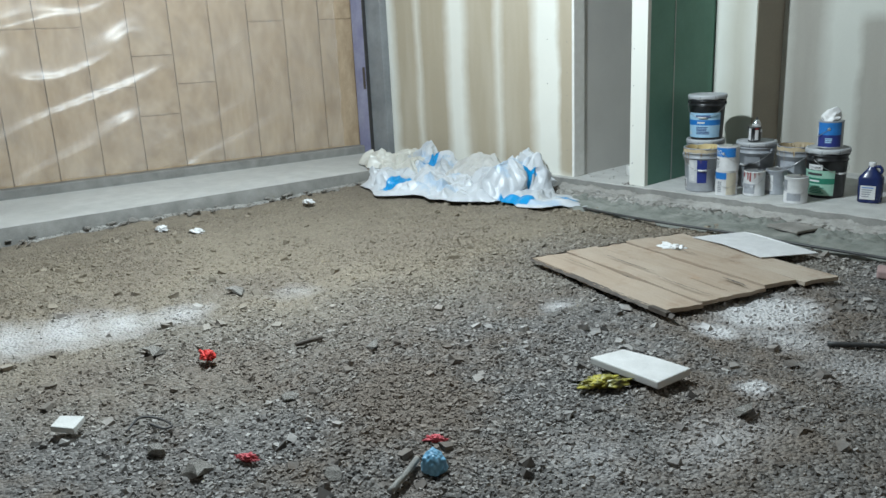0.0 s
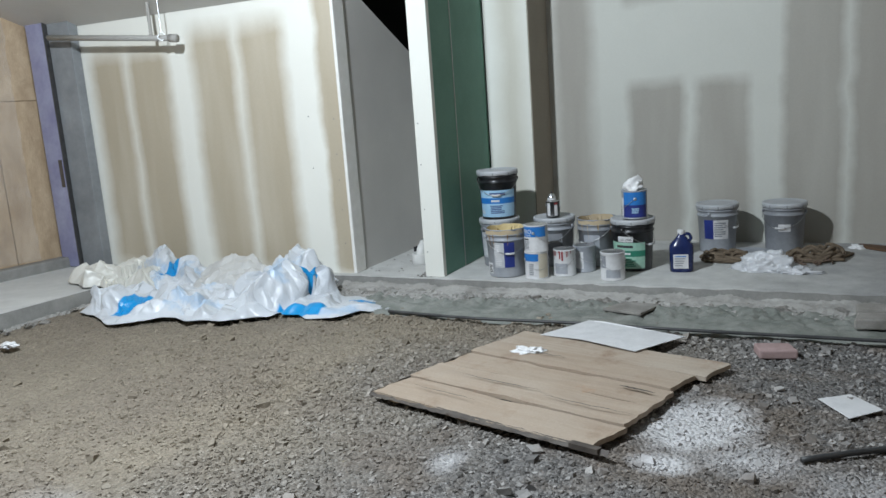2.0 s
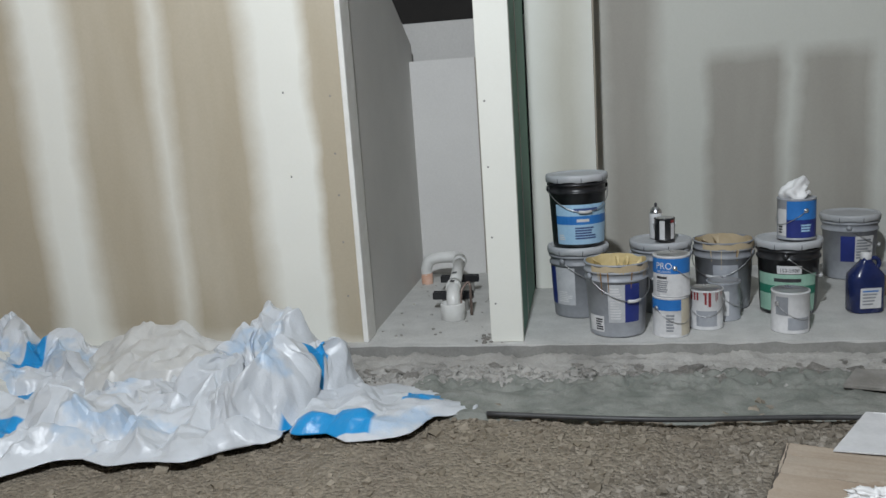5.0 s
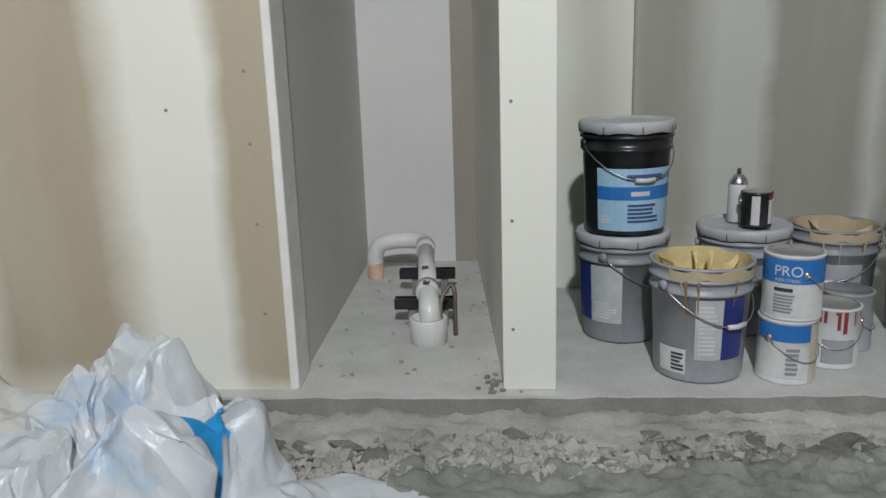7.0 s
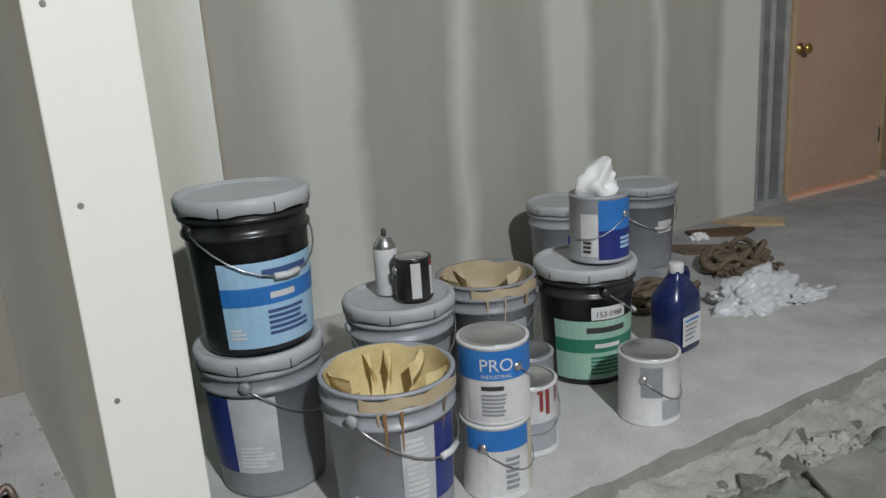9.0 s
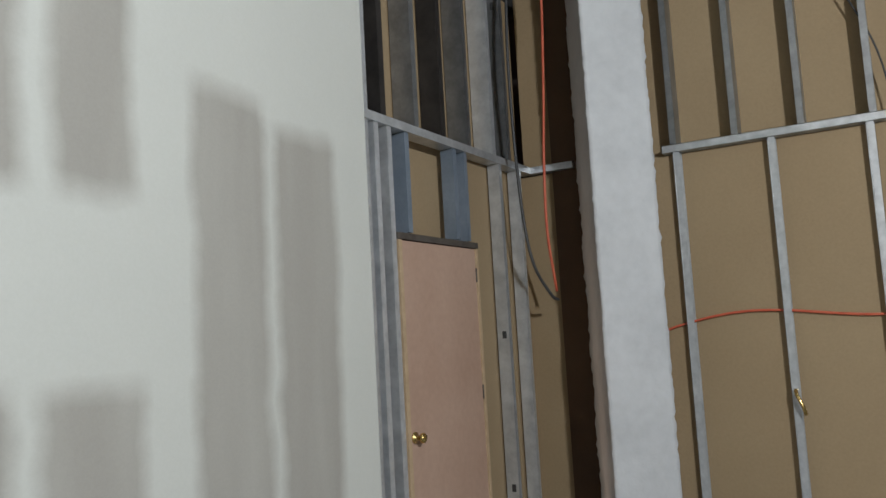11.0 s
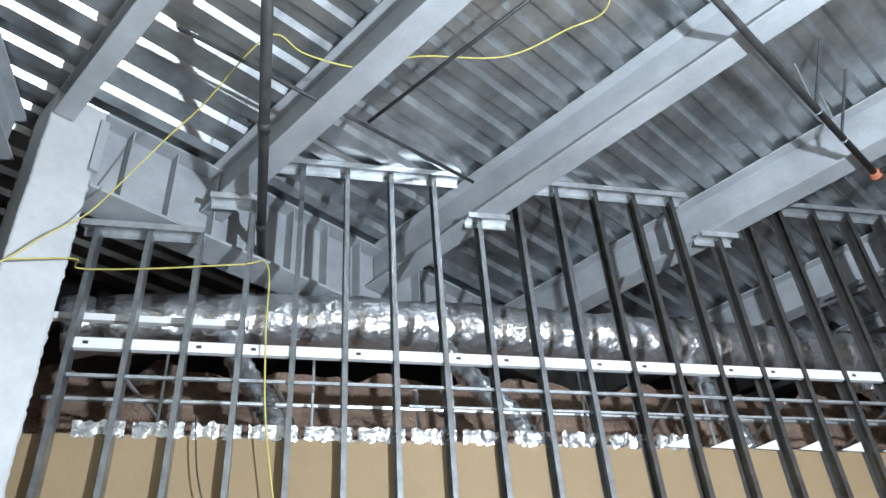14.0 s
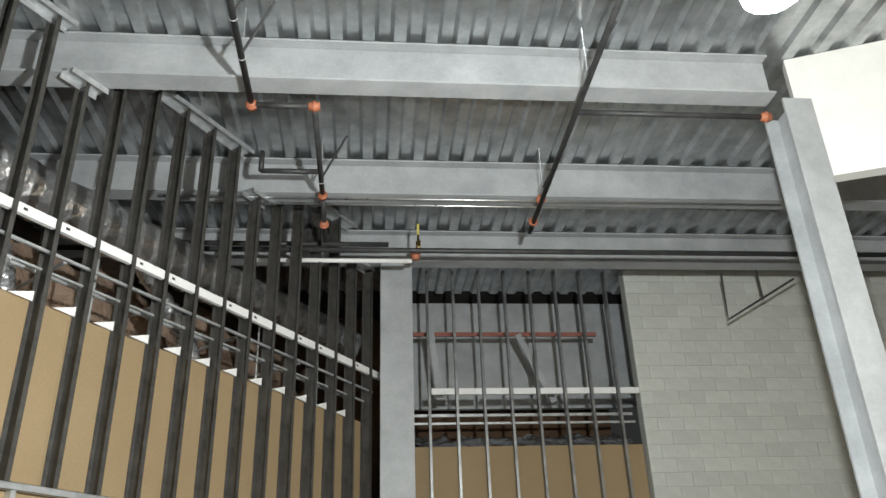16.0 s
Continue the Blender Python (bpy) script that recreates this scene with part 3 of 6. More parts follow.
clad_column("column_northeast", 4.48, 4.69, 0.42, 0.42, 6.87, "white fireproofed steel column with a rough coat")
uv_struct("trim_column_angle", boxed(4.44, 4.476, 4.24, 4.31, 6.2, 6.75), mat_beam, "steel connection angle at the column head", "steel angle")
bm = bmesh.new()
for x0, x1, y0, y1 in ((-1.55, -1.11, -5.18, -5.15), (-1.55, -1.11, -4.80, -4.77), (-1.345, -1.315, -5.15, -4.80)):
    box(bm, x0, x1, y0, y1, -0.1, ZB)
uv_struct("column_south", bm, mat_beam, "grey steel column of rolled section", "column", 0.003)
bm = bmesh.new()
for x0, x1, y0, y1 in ((-5.30, -5.0, -1.06, -1.03), (-5.30, -5.0, -0.68, -0.65), (-5.165, -5.135, -1.03, -0.68)):
    box(bm, x0, x1, y0, y1, -0.1, 6.3)
uv_struct("column_west", bm, mat_beam, "pale grey steel column of rolled section", "column", 0.003)
# white bulkhead north and west of the west column
BK = Matrix.Translation((-3.96, -3.47, 0)) @ Matrix.Rotation(radians(11), 4, "Z")
structure("wall_bulkhead", boxed(-7.0, 0.0, -0.15, 0.0, 5.45, ZD, m=BK), plain("bright_plaster", (0.74, 0.74, 0.72), (0.82, 0.82, 0.80), 2.0, 0.7, grain=14, relief=0.2), "white plastered bulkhead beside the column", "wall")

# ---- south wall: framed bay and block wall ----
WS = -5.93
uv_struct("wall_south_block", boxed(-11.5, -5.02, WS - 0.22, WS - 0.014, -0.1, ZD), mat_jointing, "grey concrete block wall", "wall")
# the deepened brown also paints this back wall dim
uv_struct("wall_south_back", boxed(-5.2, 6.5, WS - 2.3, WS - 2.2, -0.1, ZD), mat_brownboard, "board wall beyond the framed bay, dimness put into its brown", "wall")
uv_struct("wall_south_upper", boxed(-8.0, -1.4, WS - 1.6, WS - 1.5, 5.0, ZD), mat_beam, "grey panels beyond the framed bay", "wall")
uv_struct("wall_south_board", boxed(-5.0, -1.6, WS - 0.16, WS - 0.145, SL, 4.09), mat_tanboard, "tan board lining behind steel studs", "wall")

# ---- stud walls ----
YB = (4.92, 2.60, 0.23, -2.27, -4.5)


def stud_mesh(depth, width, height, web_side=1):
    """A channel: web across the wall, two flanges with lips."""
    bm = bmesh.new()
    t = 0.004
    box(bm, 0, depth, -t / 2 + web_side * width / 2, t / 2 + web_side * width / 2, 0, height)
    box(bm, 0, t, -width / 2, width / 2 - t, 0, height)
    box(bm, depth - t, depth, -width / 2, width / 2 - t, 0, height)
    return bm


def stud_top(y):
    if y > 5.1:
        return 5.95
    if any(abs(y - b) < 0.24 for b in YB):
        return ZB - 0.045
    return ZD - 0.04


frame_e = thing("stud_wall_east", "open steel stud wall with two tiers of studs", "stud wall", kind="structure")
low = part("stud", stud_mesh(0.062, 0.045, 2.58), mat_galv, frame_e)
low.location = (XE, 5.955, SL + 0.005)
y = 5.955 - 0.615
while y > -4.8:
    ob = new("stud", low.data)
    ob.parent, ob.location = frame_e, (XE, y, SL + 0.005)
    y -= 0.575
meshes = {}
y = 5.975
k = 0
while y > -4.8:
    h = stud_top(y) - 2.745
    # farther studs take the darker copy, so their shade lies in the colour
    m = mat_stud_shaded if k > 10 else mat_stud_dark
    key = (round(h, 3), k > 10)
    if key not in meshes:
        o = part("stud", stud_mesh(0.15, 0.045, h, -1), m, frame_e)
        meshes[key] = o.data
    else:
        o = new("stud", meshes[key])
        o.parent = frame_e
    o.location = (XE + 0.002, y, 2.745)
    y -= 0.410
    k += 1
part("floor_track", boxed(XE - 0.004, XE + 0.064, -4.9, YN, SL, SL + 0.04), mat_stud_dark, frame_e)
bm = bmesh.new()
box(bm, XE - 0.006, XE + 0.153, -4.9, 6.05, 2.69, 2.694)
box(bm, XE - 0.006, XE - 0.002, -4.9, 6.05, 2.69, 2.745)
box(bm, XE - 0.006, XE + 0.153, -4.9, 6.05, 2.741, 2.745)
part("mid_track", bm, mat_galv, frame_e)
part("mid_track", boxed(XE + 0.0, XE + 0.1, 6.72, YN + 0.1, 2.70, 2.75), mat_galv, frame_e)


def top_track(y0, y1, z):
    bm = bmesh.new()
    box(bm, XE - 0.03, XE + 0.14, y0, y1, z + 0.036, z + 0.04)
    box(bm, XE - 0.03, XE - 0.026, y0, y1, z - 0.02, z + 0.036)
    box(bm, XE + 0.136, XE + 0.14, y0, y1, z - 0.02, z + 0.036)
    part("top_track", bm, mat_galv, frame_e)


top_track(5.13, 6.1, 5.955)
last = 5.1
for b in YB:
    if last - (b + 0.24) > 0.1:
        top_track(b + 0.24, last, ZD - 0.04)
    top_track(b - 0.2, b + 0.2, ZB - 0.045)
    last = b - 0.24
# white bridging channel and rails threaded through the studs
y = 5.945
while y > -4.8:
    part("bridging_channel", boxed(XE + 0.03, XE + 0.075, y - 0.375, y, 4.825, 4.915), mat_white_steel, frame_e)
    if int(y * 10) % 3 != 1:
        part("punch_hole", boxed(XE + 0.0285, XE + 0.031, y - 0.10, y - 0.06, 4.86, 4.885), mat_wire_dark, frame_e)
    y -= 0.410
part("rail", boxed(XE + 0.05, XE + 0.075, -4.8, 5.98, 4.60, 4.625), mat_galv, frame_e)
part("rail", boxed(XE + 0.13, XE + 0.15, -4.8, 3.4, 4.47, 4.49), mat_galv, frame_e)
part("bridging_channel", boxed(XE + 0.25, XE + 0.30, 4.7, 6.3, 5.2, 5.26), mat_white_steel, frame_e)
# tan lining boards
y, k = 7.18, 0
while y > -4.9:
    y2 = max(y - 1.22, -4.95)
    o = structure("board_east_low", boxed(XE + 0.066, XE + 0.08, y2 + 0.002, y, SL, 2.688), mat_tanboard, "tan board lining seen from behind between lower studs", "board")
    o = structure("board_east", boxed(XE + 0.156, XE + 0.172, y2 + 0.002, y, 2.69, 4.19 + 0.01 * (k % 2)), mat_tanboard, "tan board lining seen from behind between studs", "board")
    y, k = y2, k + 1
# the corner's shade is painted into this board's dark brown
structure("board_corner", boxed(XE + 0.046, XE + 0.062, 6.50, 6.90, SL, 4.6), mat_brownboard, "brown board behind the column, darkened for the corner shadow", "board")
for k in range(12):
    y = 5.85 - k * 0.41
    bm = bmesh.new()
    sheet(bm, 14, 5, lambda a, b: Vector((XE + 0.16 - 0.03 * b + 0.035 * noise.noise((a * 7 + k, b * 4, 1)), y - 0.36 * a, 4.17 + 0.12 * b + 0.035 * noise.noise((a * 6, k * 3, 2)) * b)))
    part("foil_flap", bm, mat_foil, frame_e, smooth=True)

# pale fixing brackets over the boards further along
for k in range(12, 26):
    y = 5.97 - k * 0.41
    bm = bmesh.new()
    lo = [bm.verts.new((XE + 0.12, y + dy, z)) for dy, z in ((0.02, 4.18), (0.24, 4.19), (0.02, 4.27))]
    hi = [bm.verts.new((XE + 0.128, v.co.y, v.co.z)) for v in lo]
    bm.faces.new(lo)
    bm.faces.new(list(reversed(hi)))
    for a in range(3):
        bm.faces.new((lo[a], hi[a], hi[(a + 1) % 3], lo[(a + 1) % 3]))
    part("bracket", bm, mat_white_steel, frame_e, "pale folded bracket")

# foil duct behind the studs, with branches
duct = thing("air_duct", "crinkled silver foil-wrapped air duct", "duct")
pts = smooth_path([(2.75, 6.3, 5.52), (2.85, 4.5, 5.72), (2.85, 2.6, 5.74), (2.8, 0.6, 5.66), (2.8, -2, 5.62), (2.8, -5.5, 5.66)], 30)
bm = bmesh.new()
tube(bm, pts, lambda t: 0.27 + 0.02 * noise.noise((t * 45, 0, 0)) + 0.012 * noise.noise((t * 160, 3, 0)), 20)
for v in bm.verts:
    v.co += Vector((noise.noise(v.co * 6), noise.noise(v.co * 6 + Vector((9, 0, 0))), noise.noise(v.co * 6 + Vector((0, 9, 0))))) * 0.03
part("main_duct", bm, mat_foil, duct, smooth=True)
for y0, dy in ((4.9, -0.5), (2.9, -0.6), (0.4, -0.1), (-1.4, -0.5)):
    bm = bmesh.new()
    tube(bm, smooth_path([(2.75, y0, 5.45), (2.6, y0 + dy * 0.3, 5.1), (2.4, y0 + dy * 0.8, 4.65), (2.3, y0 + dy, 4.3)], 12), lambda t: 0.10 + 0.012 * math.sin(t * 90), 14)
    for v in bm.verts:
        v.co += Vector((noise.noise(v.co * 9), noise.noise(v.co * 9 + Vector((9, 0, 0))), noise.noise(v.co * 9 + Vector((0, 9, 0))))) * 0.02
    part("branch_duct", bm, mat_foil, duct, smooth=True)
# added sheets; their dim brown paints the hazy dark beyond the studs
structure("wall_void_east", boxed(5.6, 5.7, -9, 9, -0.1, 7.0), mat_void_haze, "dim brown sheet painting the hazy void beyond the stud wall", "wall")
structure("wall_void_north", boxed(-0.6, 6, 8.9, 9.0, -0.1, 7.0), mat_void_haze, "dim brown sheet painting the hazy void beyond the door wall", "wall")
structure("floor_void", boxed(XE + 0.14, 5.7, -9, 9, -0.1, SL), mat_slab_e, "floor beyond the stud wall", "floor")
structure("floor_void_north", boxed(-0.6, XE + 0.14, 7.6, 9, -0.1, SL), mat_slab_e, "floor beyond the door", "floor")
bm = bmesh.new()
sheet(bm, 60, 6, lambda a, b: Vector((2.05 + 2.2 * b + 0.1 * noise.noise((a * 30, b * 4, 0)), 6.9 - 12 * a, 4.1 + 0.12 * noise.noise((a * 40, b * 5, 3)) + 0.1 * b)))
structure("insulation_east", bm, mat_brownfoil, "brown paper-faced insulation over the next room", "insulation", smooth=True)
bm = bmesh.new()
sheet(bm, 120, 14, lambda a, b: Vector((3.3 + 0.25 * noise.noise((a * 22, b * 2, 5)) + 0.4 * b, 7.4 - 12.6 * a, 4.4 + (1.2 + 0.35 * noise.noise((a * 17, 0, 8))) * b + 0.10 * noise.noise((a * 45, b * 6, 3)))))
structure("insulation_bank", bm, mat_brownfoil, "crumpled brown insulation piled over the next room", "insulation", smooth=True)
bm = bmesh.new()
for k in range(9):
    y = 5.6 - 1.15 * k
    tube(bm, [(2.2, y, 4.75), (4.5, y - 0.5, 4.85)], 0.018, 6)
    tube(bm, [(2.15, y - 0.3, 4.25), (2.15, y - 0.3, 4.95)], 0.012, 6)
tube(bm, [(2.3, 6.2, 4.62), (2.3, -4.8, 4.60)], 0.02, 6)
tube(bm, [(2.7, 6.2, 4.48), (2.7, -4.8, 4.5)], 0.025, 6)
tagged(part("ceiling_grid_wires", bm, mat_galv, None), "thin steel hangers and rails over the next room", "hangers", kind="structure")

# north stud wall with the door
frame_n = thing("stud_wall_north", "open steel stud wall round a doorway", "stud wall", kind="structure")
QZ = Matrix.Rotation(radians(90), 4, "Z")
STUDS_LOW = [(-0.285, 2.62), (-0.19, 2.62), (-0.065, 2.62), (1.33, 2.62), (1.655, 2.62)]
for x, h in STUDS_LOW:
    o = part("stud", stud_mesh(0.09, 0.042, h, 1), mat_galv, frame_n)
    o.location, o.rotation_euler[2] = (x, YN + 0.012, SL), radians(90)
    for z in (0.32, 1.36) if x in (-0.285, 1.33) else ():
        hole = part("punch_hole", boxed(-0.0015, 0.0015, 0.02, 0.05, z, z + 0.05), mat_wire_dark, frame_n)
        hole.location = (x - 0.025, YN + 0.012, SL)
for x0, x1 in ((0.095, 0.14), (0.655, 0.70), (0.80, 0.84)):
    part("cripple_stud", boxed(x0, x1, YN + 0.015, YN + 0.105, 2.115, 2.72), mat_blue_steel, frame_n, "blue-grey cripple stud")
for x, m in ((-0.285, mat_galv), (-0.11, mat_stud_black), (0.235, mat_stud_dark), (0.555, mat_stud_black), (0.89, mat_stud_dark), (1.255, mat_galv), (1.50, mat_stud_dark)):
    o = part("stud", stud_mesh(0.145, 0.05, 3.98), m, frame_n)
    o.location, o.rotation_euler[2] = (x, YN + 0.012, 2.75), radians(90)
    for z in (3.9, 4.6, 5.3):
        part("punch_hole", boxed(x - 0.0275, x - 0.0255, YN + 0.05, YN + 0.08, z, z + 0.06), mat_wire_dark, frame_n)
part("mid_track", boxed(-0.31, XE, YN, YN + 0.11, 2.70, 2.75), mat_galv, frame_n)
part("top_track", boxed(-0.31, XE + 0.3, YN - 0.02, YN + 0.17, 6.73, 6.84), mat_galv, frame_n)
part("floor_track", boxed(1.0, XE, YN, YN + 0.11, SL, SL + 0.04), mat_galv, frame_n)
part("floor_track", boxed(-0.31, -0.03, YN, YN + 0.11, SL, SL + 0.04), mat_galv, frame_n)
for x in (-0.03, 0.32, 0.64, 0.97):
    part("bridging_channel", boxed(x - 0.20, x - 0.06, YN + 0.07, YN + 0.1, 4.86, 4.93), mat_white_steel, frame_n)
structure("board_north_upper", boxed(-0.31, XE + 0.14, YN + 0.166, YN + 0.18, 2.06, 4.14), mat_tanboard, "tan board behind the studs over the door", "board")
# added sheet whose near-black colour stands for unlit space
structure("wall_void_door", boxed(-0.31, 2.9, YN + 0.24, YN + 0.28, 4.145, 7.0), mat_void, "near-black sheet painting the unlit void above the next room", "wall")
structure("board_north_low", boxed(0.97, XE + 0.13, YN + 0.118, YN + 0.134, SL, 2.7), mat_tanboard, "tan board behind the studs beside the door", "board")
structure("board_north_left", boxed(-0.31, -0.04, YN + 0.118, YN + 0.134, SL, 2.7), mat_tanboard, "tan board behind the studs at the door jamb", "board")

door = thing("door", "closed peach-coloured flush wooden door with light showing under it", "door", place=(0.01, YN + 0.02, SL + 0.035))
mat_door = plain("door_veneer", (0.42, 0.272, 0.197), (0.49, 0.333, 0.25), 1.4, 0.55, grain=24, relief=0.05)
part("leaf", boxed(0, 0.875, 0, 0.042, 0, 1.92), mat_door, door, bevel=0.003)
part("edge_strip", boxed(-0.035, -0.002, -0.01, 0.06, -0.03, 1.922), mat_wood, door, "raw wood jamb strip")
part("edge_strip", boxed(0.877, 0.90, -0.01, 0.06, -0.03, 1.922), mat_wood, door, "raw wood jamb strip")
part("header", boxed(-0.045, 0.905, -0.012, 0.07, 1.925, 1.962), mat_dark_frame, door, "dark header")
bm = bmesh.new()
KM = Matrix.Translation((0.045, 0, 0.825)) @ Matrix.Rotation(radians(90), 4, "X")
lathe(bm, [(0.0, 0.0), (0.032, 0.0), (0.032, 0.006), (0.012, 0.012), (0.012, 0.035), (0.026, 0.045), (0.029, 0.058), (0.02, 0.068), (0, 0.07)], 20, KM)
part("knob", bm, mat_brass, door, "round brass knob", True)
for z in (0.25, 1.0, 1.75):
    part("hinge", boxed(0.87, 0.884, -0.008, 0.002, z - 0.045, z + 0.045), mat_dark_frame, door)
point_lamp("next_room_light", (0.46, 7.8, 0.42), 16, 0.1, (1.0, 0.72, 0.55))
# pink colour paints the glow that comes through the door gap
structure("threshold", boxed(0.0, 0.93, YN + 0.0, YN + 0.3, SL, SL + 0.006), plain("threshold_glow_pink", (0.55, 0.38, 0.32), (0.62, 0.45, 0.38), 5, 0.7), "threshold coloured pink for the light under the door", "threshold")

# ---- work light ----
mat_glow, gn, gl_, gp = material("lamp_glow")
gp.inputs["Emission Color"].default_value = (0.93, 0.98, 1.0, 1)
gp.inputs["Emission Strength"].default_value = 60.0
lamp = thing("work_light", "lit hanging work light on a yellow cord", "work light", place=LAMP)
bm = bmesh.new()
lathe(bm, [(0, -0.32), (0.05, -0.315), (0.09, -0.28), (0.10, -0.22), (0.08, -0.15), (0.04, -0.115), (0.02, -0.10), (0, -0.1)], 24)
bulb = part("bulb", bm, mat_glow, lamp, "glowing bulb", True)
bulb.visible_shadow = False
bm = bmesh.new()
lathe(bm, [(0, 0.02), (0.018, 0.02), (0.022, 0.0), (0.03, -0.09), (0.034, -0.10), (0, -0.1)], 18)
part("socket", bm, plain("yellow_rubber", (0.5, 0.4, 0.05), (0.6, 0.5, 0.1), 20, 0.6), lamp, "yellow rubber socket", True)
bm = bmesh.new()
tube(bm, smooth_path([(0, 0, 0.02), (0.05, 0.02, 0.9), (0.5, 0.1, 2.0), (1.6, 0.4, 2.9), (2.57, 0.62, 3.17)], 10), 0.007, 6)
part("cord", bm, mat_wire_yellow, lamp, "yellow cord")


# ---- paint buckets and cans ----
mat_pgrey = plain("grey_plastic", (0.225, 0.235, 0.255), (0.29, 0.30, 0.32), 5, 0.45, grain=40, relief=0.05)
mat_pgrey2 = plain("pale_grey_plastic", (0.29, 0.305, 0.335), (0.365, 0.38, 0.41), 5, 0.42, grain=40, relief=0.05)
mat_lid = plain("dusty_grey_lid", (0.37, 0.385, 0.405), (0.47, 0.48, 0.495), 9, 0.5, grain=30, relief=0.06)
mat_label_grey = plain("label_pale_grey", (0.42, 0.43, 0.45), (0.52, 0.53, 0.545), 10, 0.5, relief=0.02)
mat_pblack = plain("black_plastic", (0.006, 0.0065, 0.008), (0.034, 0.034, 0.037), 13, 0.32, grain=30, relief=0.08)
mat_paper = plain("label_white", (0.56, 0.56, 0.565), (0.66, 0.66, 0.665), 14, 0.5, relief=0.03)
mat_lightblue = plain("label_light_blue", (0.30, 0.50, 0.68), (0.38, 0.57, 0.74), 8, 0.45, relief=0.02)
mat_blue = plain("label_blue", (0.02, 0.15, 0.46), (0.035, 0.2, 0.54), 8, 0.4, relief=0.02)
mat_navy = plain("label_navy", (0.014, 0.025, 0.15), (0.025, 0.04, 0.22), 8, 0.4, relief=0.02)
mat_green = plain("label_green", (0.02, 0.16, 0.10), (0.03, 0.2, 0.13), 8, 0.45, relief=0.02)
mat_mint = plain("label_mint", (0.26, 0.46, 0.36), (0.33, 0.52, 0.42), 8, 0.45, relief=0.02)
mat_ink = plain("ink", (0.03, 0.03, 0.035), (0.05, 0.05, 0.055), 20, 0.5, relief=0)
mat_inkblue = plain("ink_blue", (0.04, 0.08, 0.2), (0.06, 0.1, 0.25), 20, 0.5, relief=0)
mat_tin = plain("tinplate", (0.55, 0.55, 0.56), (0.68, 0.68, 0.69), 10, 0.3, 0.9, relief=0.03)
mat_cream = plain("dried_cream_paint", (0.54, 0.43, 0.20), (0.65, 0.53, 0.29), 9, 0.6, grain=18, relief=0.5, depth=0.01)
mat_tanpaint = plain("dried_tan_paint", (0.42, 0.33, 0.2), (0.52, 0.43, 0.3), 7, 0.65, grain=18, relief=0.4, depth=0.01)
mat_rustpaint = plain("brown_paint_stain", (0.24, 0.14, 0.06), (0.36, 0.22, 0.10), 12, 0.6, relief=0.1)
mat_red = plain("red_drips", (0.22, 0.025, 0.03), (0.3, 0.05, 0.05), 18, 0.45, relief=0.05)
mat_rag = plain("white_rag", (0.70, 0.70, 0.70), (0.8, 0.8, 0.8), 12, 0.9, grain=90, relief=0.3)
mat_beige = plain("label_beige", (0.52, 0.47, 0.36), (0.6, 0.55, 0.44), 8, 0.5, relief=0.02)
mat_wirehandle = plain("handle_wire", (0.42, 0.42, 0.43), (0.55, 0.55, 0.56), 20, 0.35, 0.9, relief=0)


def cone_r(r0, r1, h, z):
    return r0 + (r1 - r0) * z / h


def wrap(bm, a0, a1, z0, z1, radius, lift=0.0015, seg=14):
    """A label patch on a round body: angles in degrees (-90 faces the pit), radius(z)."""
    sheet(bm, seg, 2, lambda a, b: Vector((
        (radius(z0 + (z1 - z0) * b) + lift) * math.cos(radians(a0 + (a1 - a0) * a)),
        (radius(z0 + (z1 - z0) * b) + lift) * math.sin(radians(a0 + (a1 - a0) * a)), z0 + (z1 - z0) * b)))
    return bm


def lettering(text, size, radius, angle, z, lift, mat, parent):
    cu = bpy.data.curves.new("lettering", "FONT")
    cu.body, cu.size, cu.align_x = text, size, "CENTER"
    ob = bpy.data.objects.new("lettering", cu)
    scene.collection.objects.link(ob)
    bpy.context.view_layer.update()
    me = bpy.data.meshes.new_from_object(ob.evaluated_get(bpy.context.evaluated_depsgraph_get()))
    bpy.data.objects.remove(ob)
    bm = bmesh.new()
    bm.from_mesh(me)
    bpy.data.meshes.remove(me)
    for v in bm.verts:
        zz = z + v.co.y
        r = radius(zz) + lift
        a = radians(angle) + v.co.x / r
        v.co = Vector((r * math.cos(a), r * math.sin(a), zz))
    return part("lettering", bm, mat, parent)


def bars(label, a0, a1, z0, z1, radius, count, mat, rng, fill=0.62):
    """Rows of plain bars where the small print cannot be read."""
    for k in range(count):
        zc = z1 - (k + 0.5) * (z1 - z0) / count
        h = (z1 - z0) / count * fill / 2
        e = a1 - (a1 - a0) * rng.uniform(0.0, 0.35)
        part("print_line", wrap(bmesh.new(), a0, e, zc - h, zc + h, radius, 0.0026, 6), mat, label)


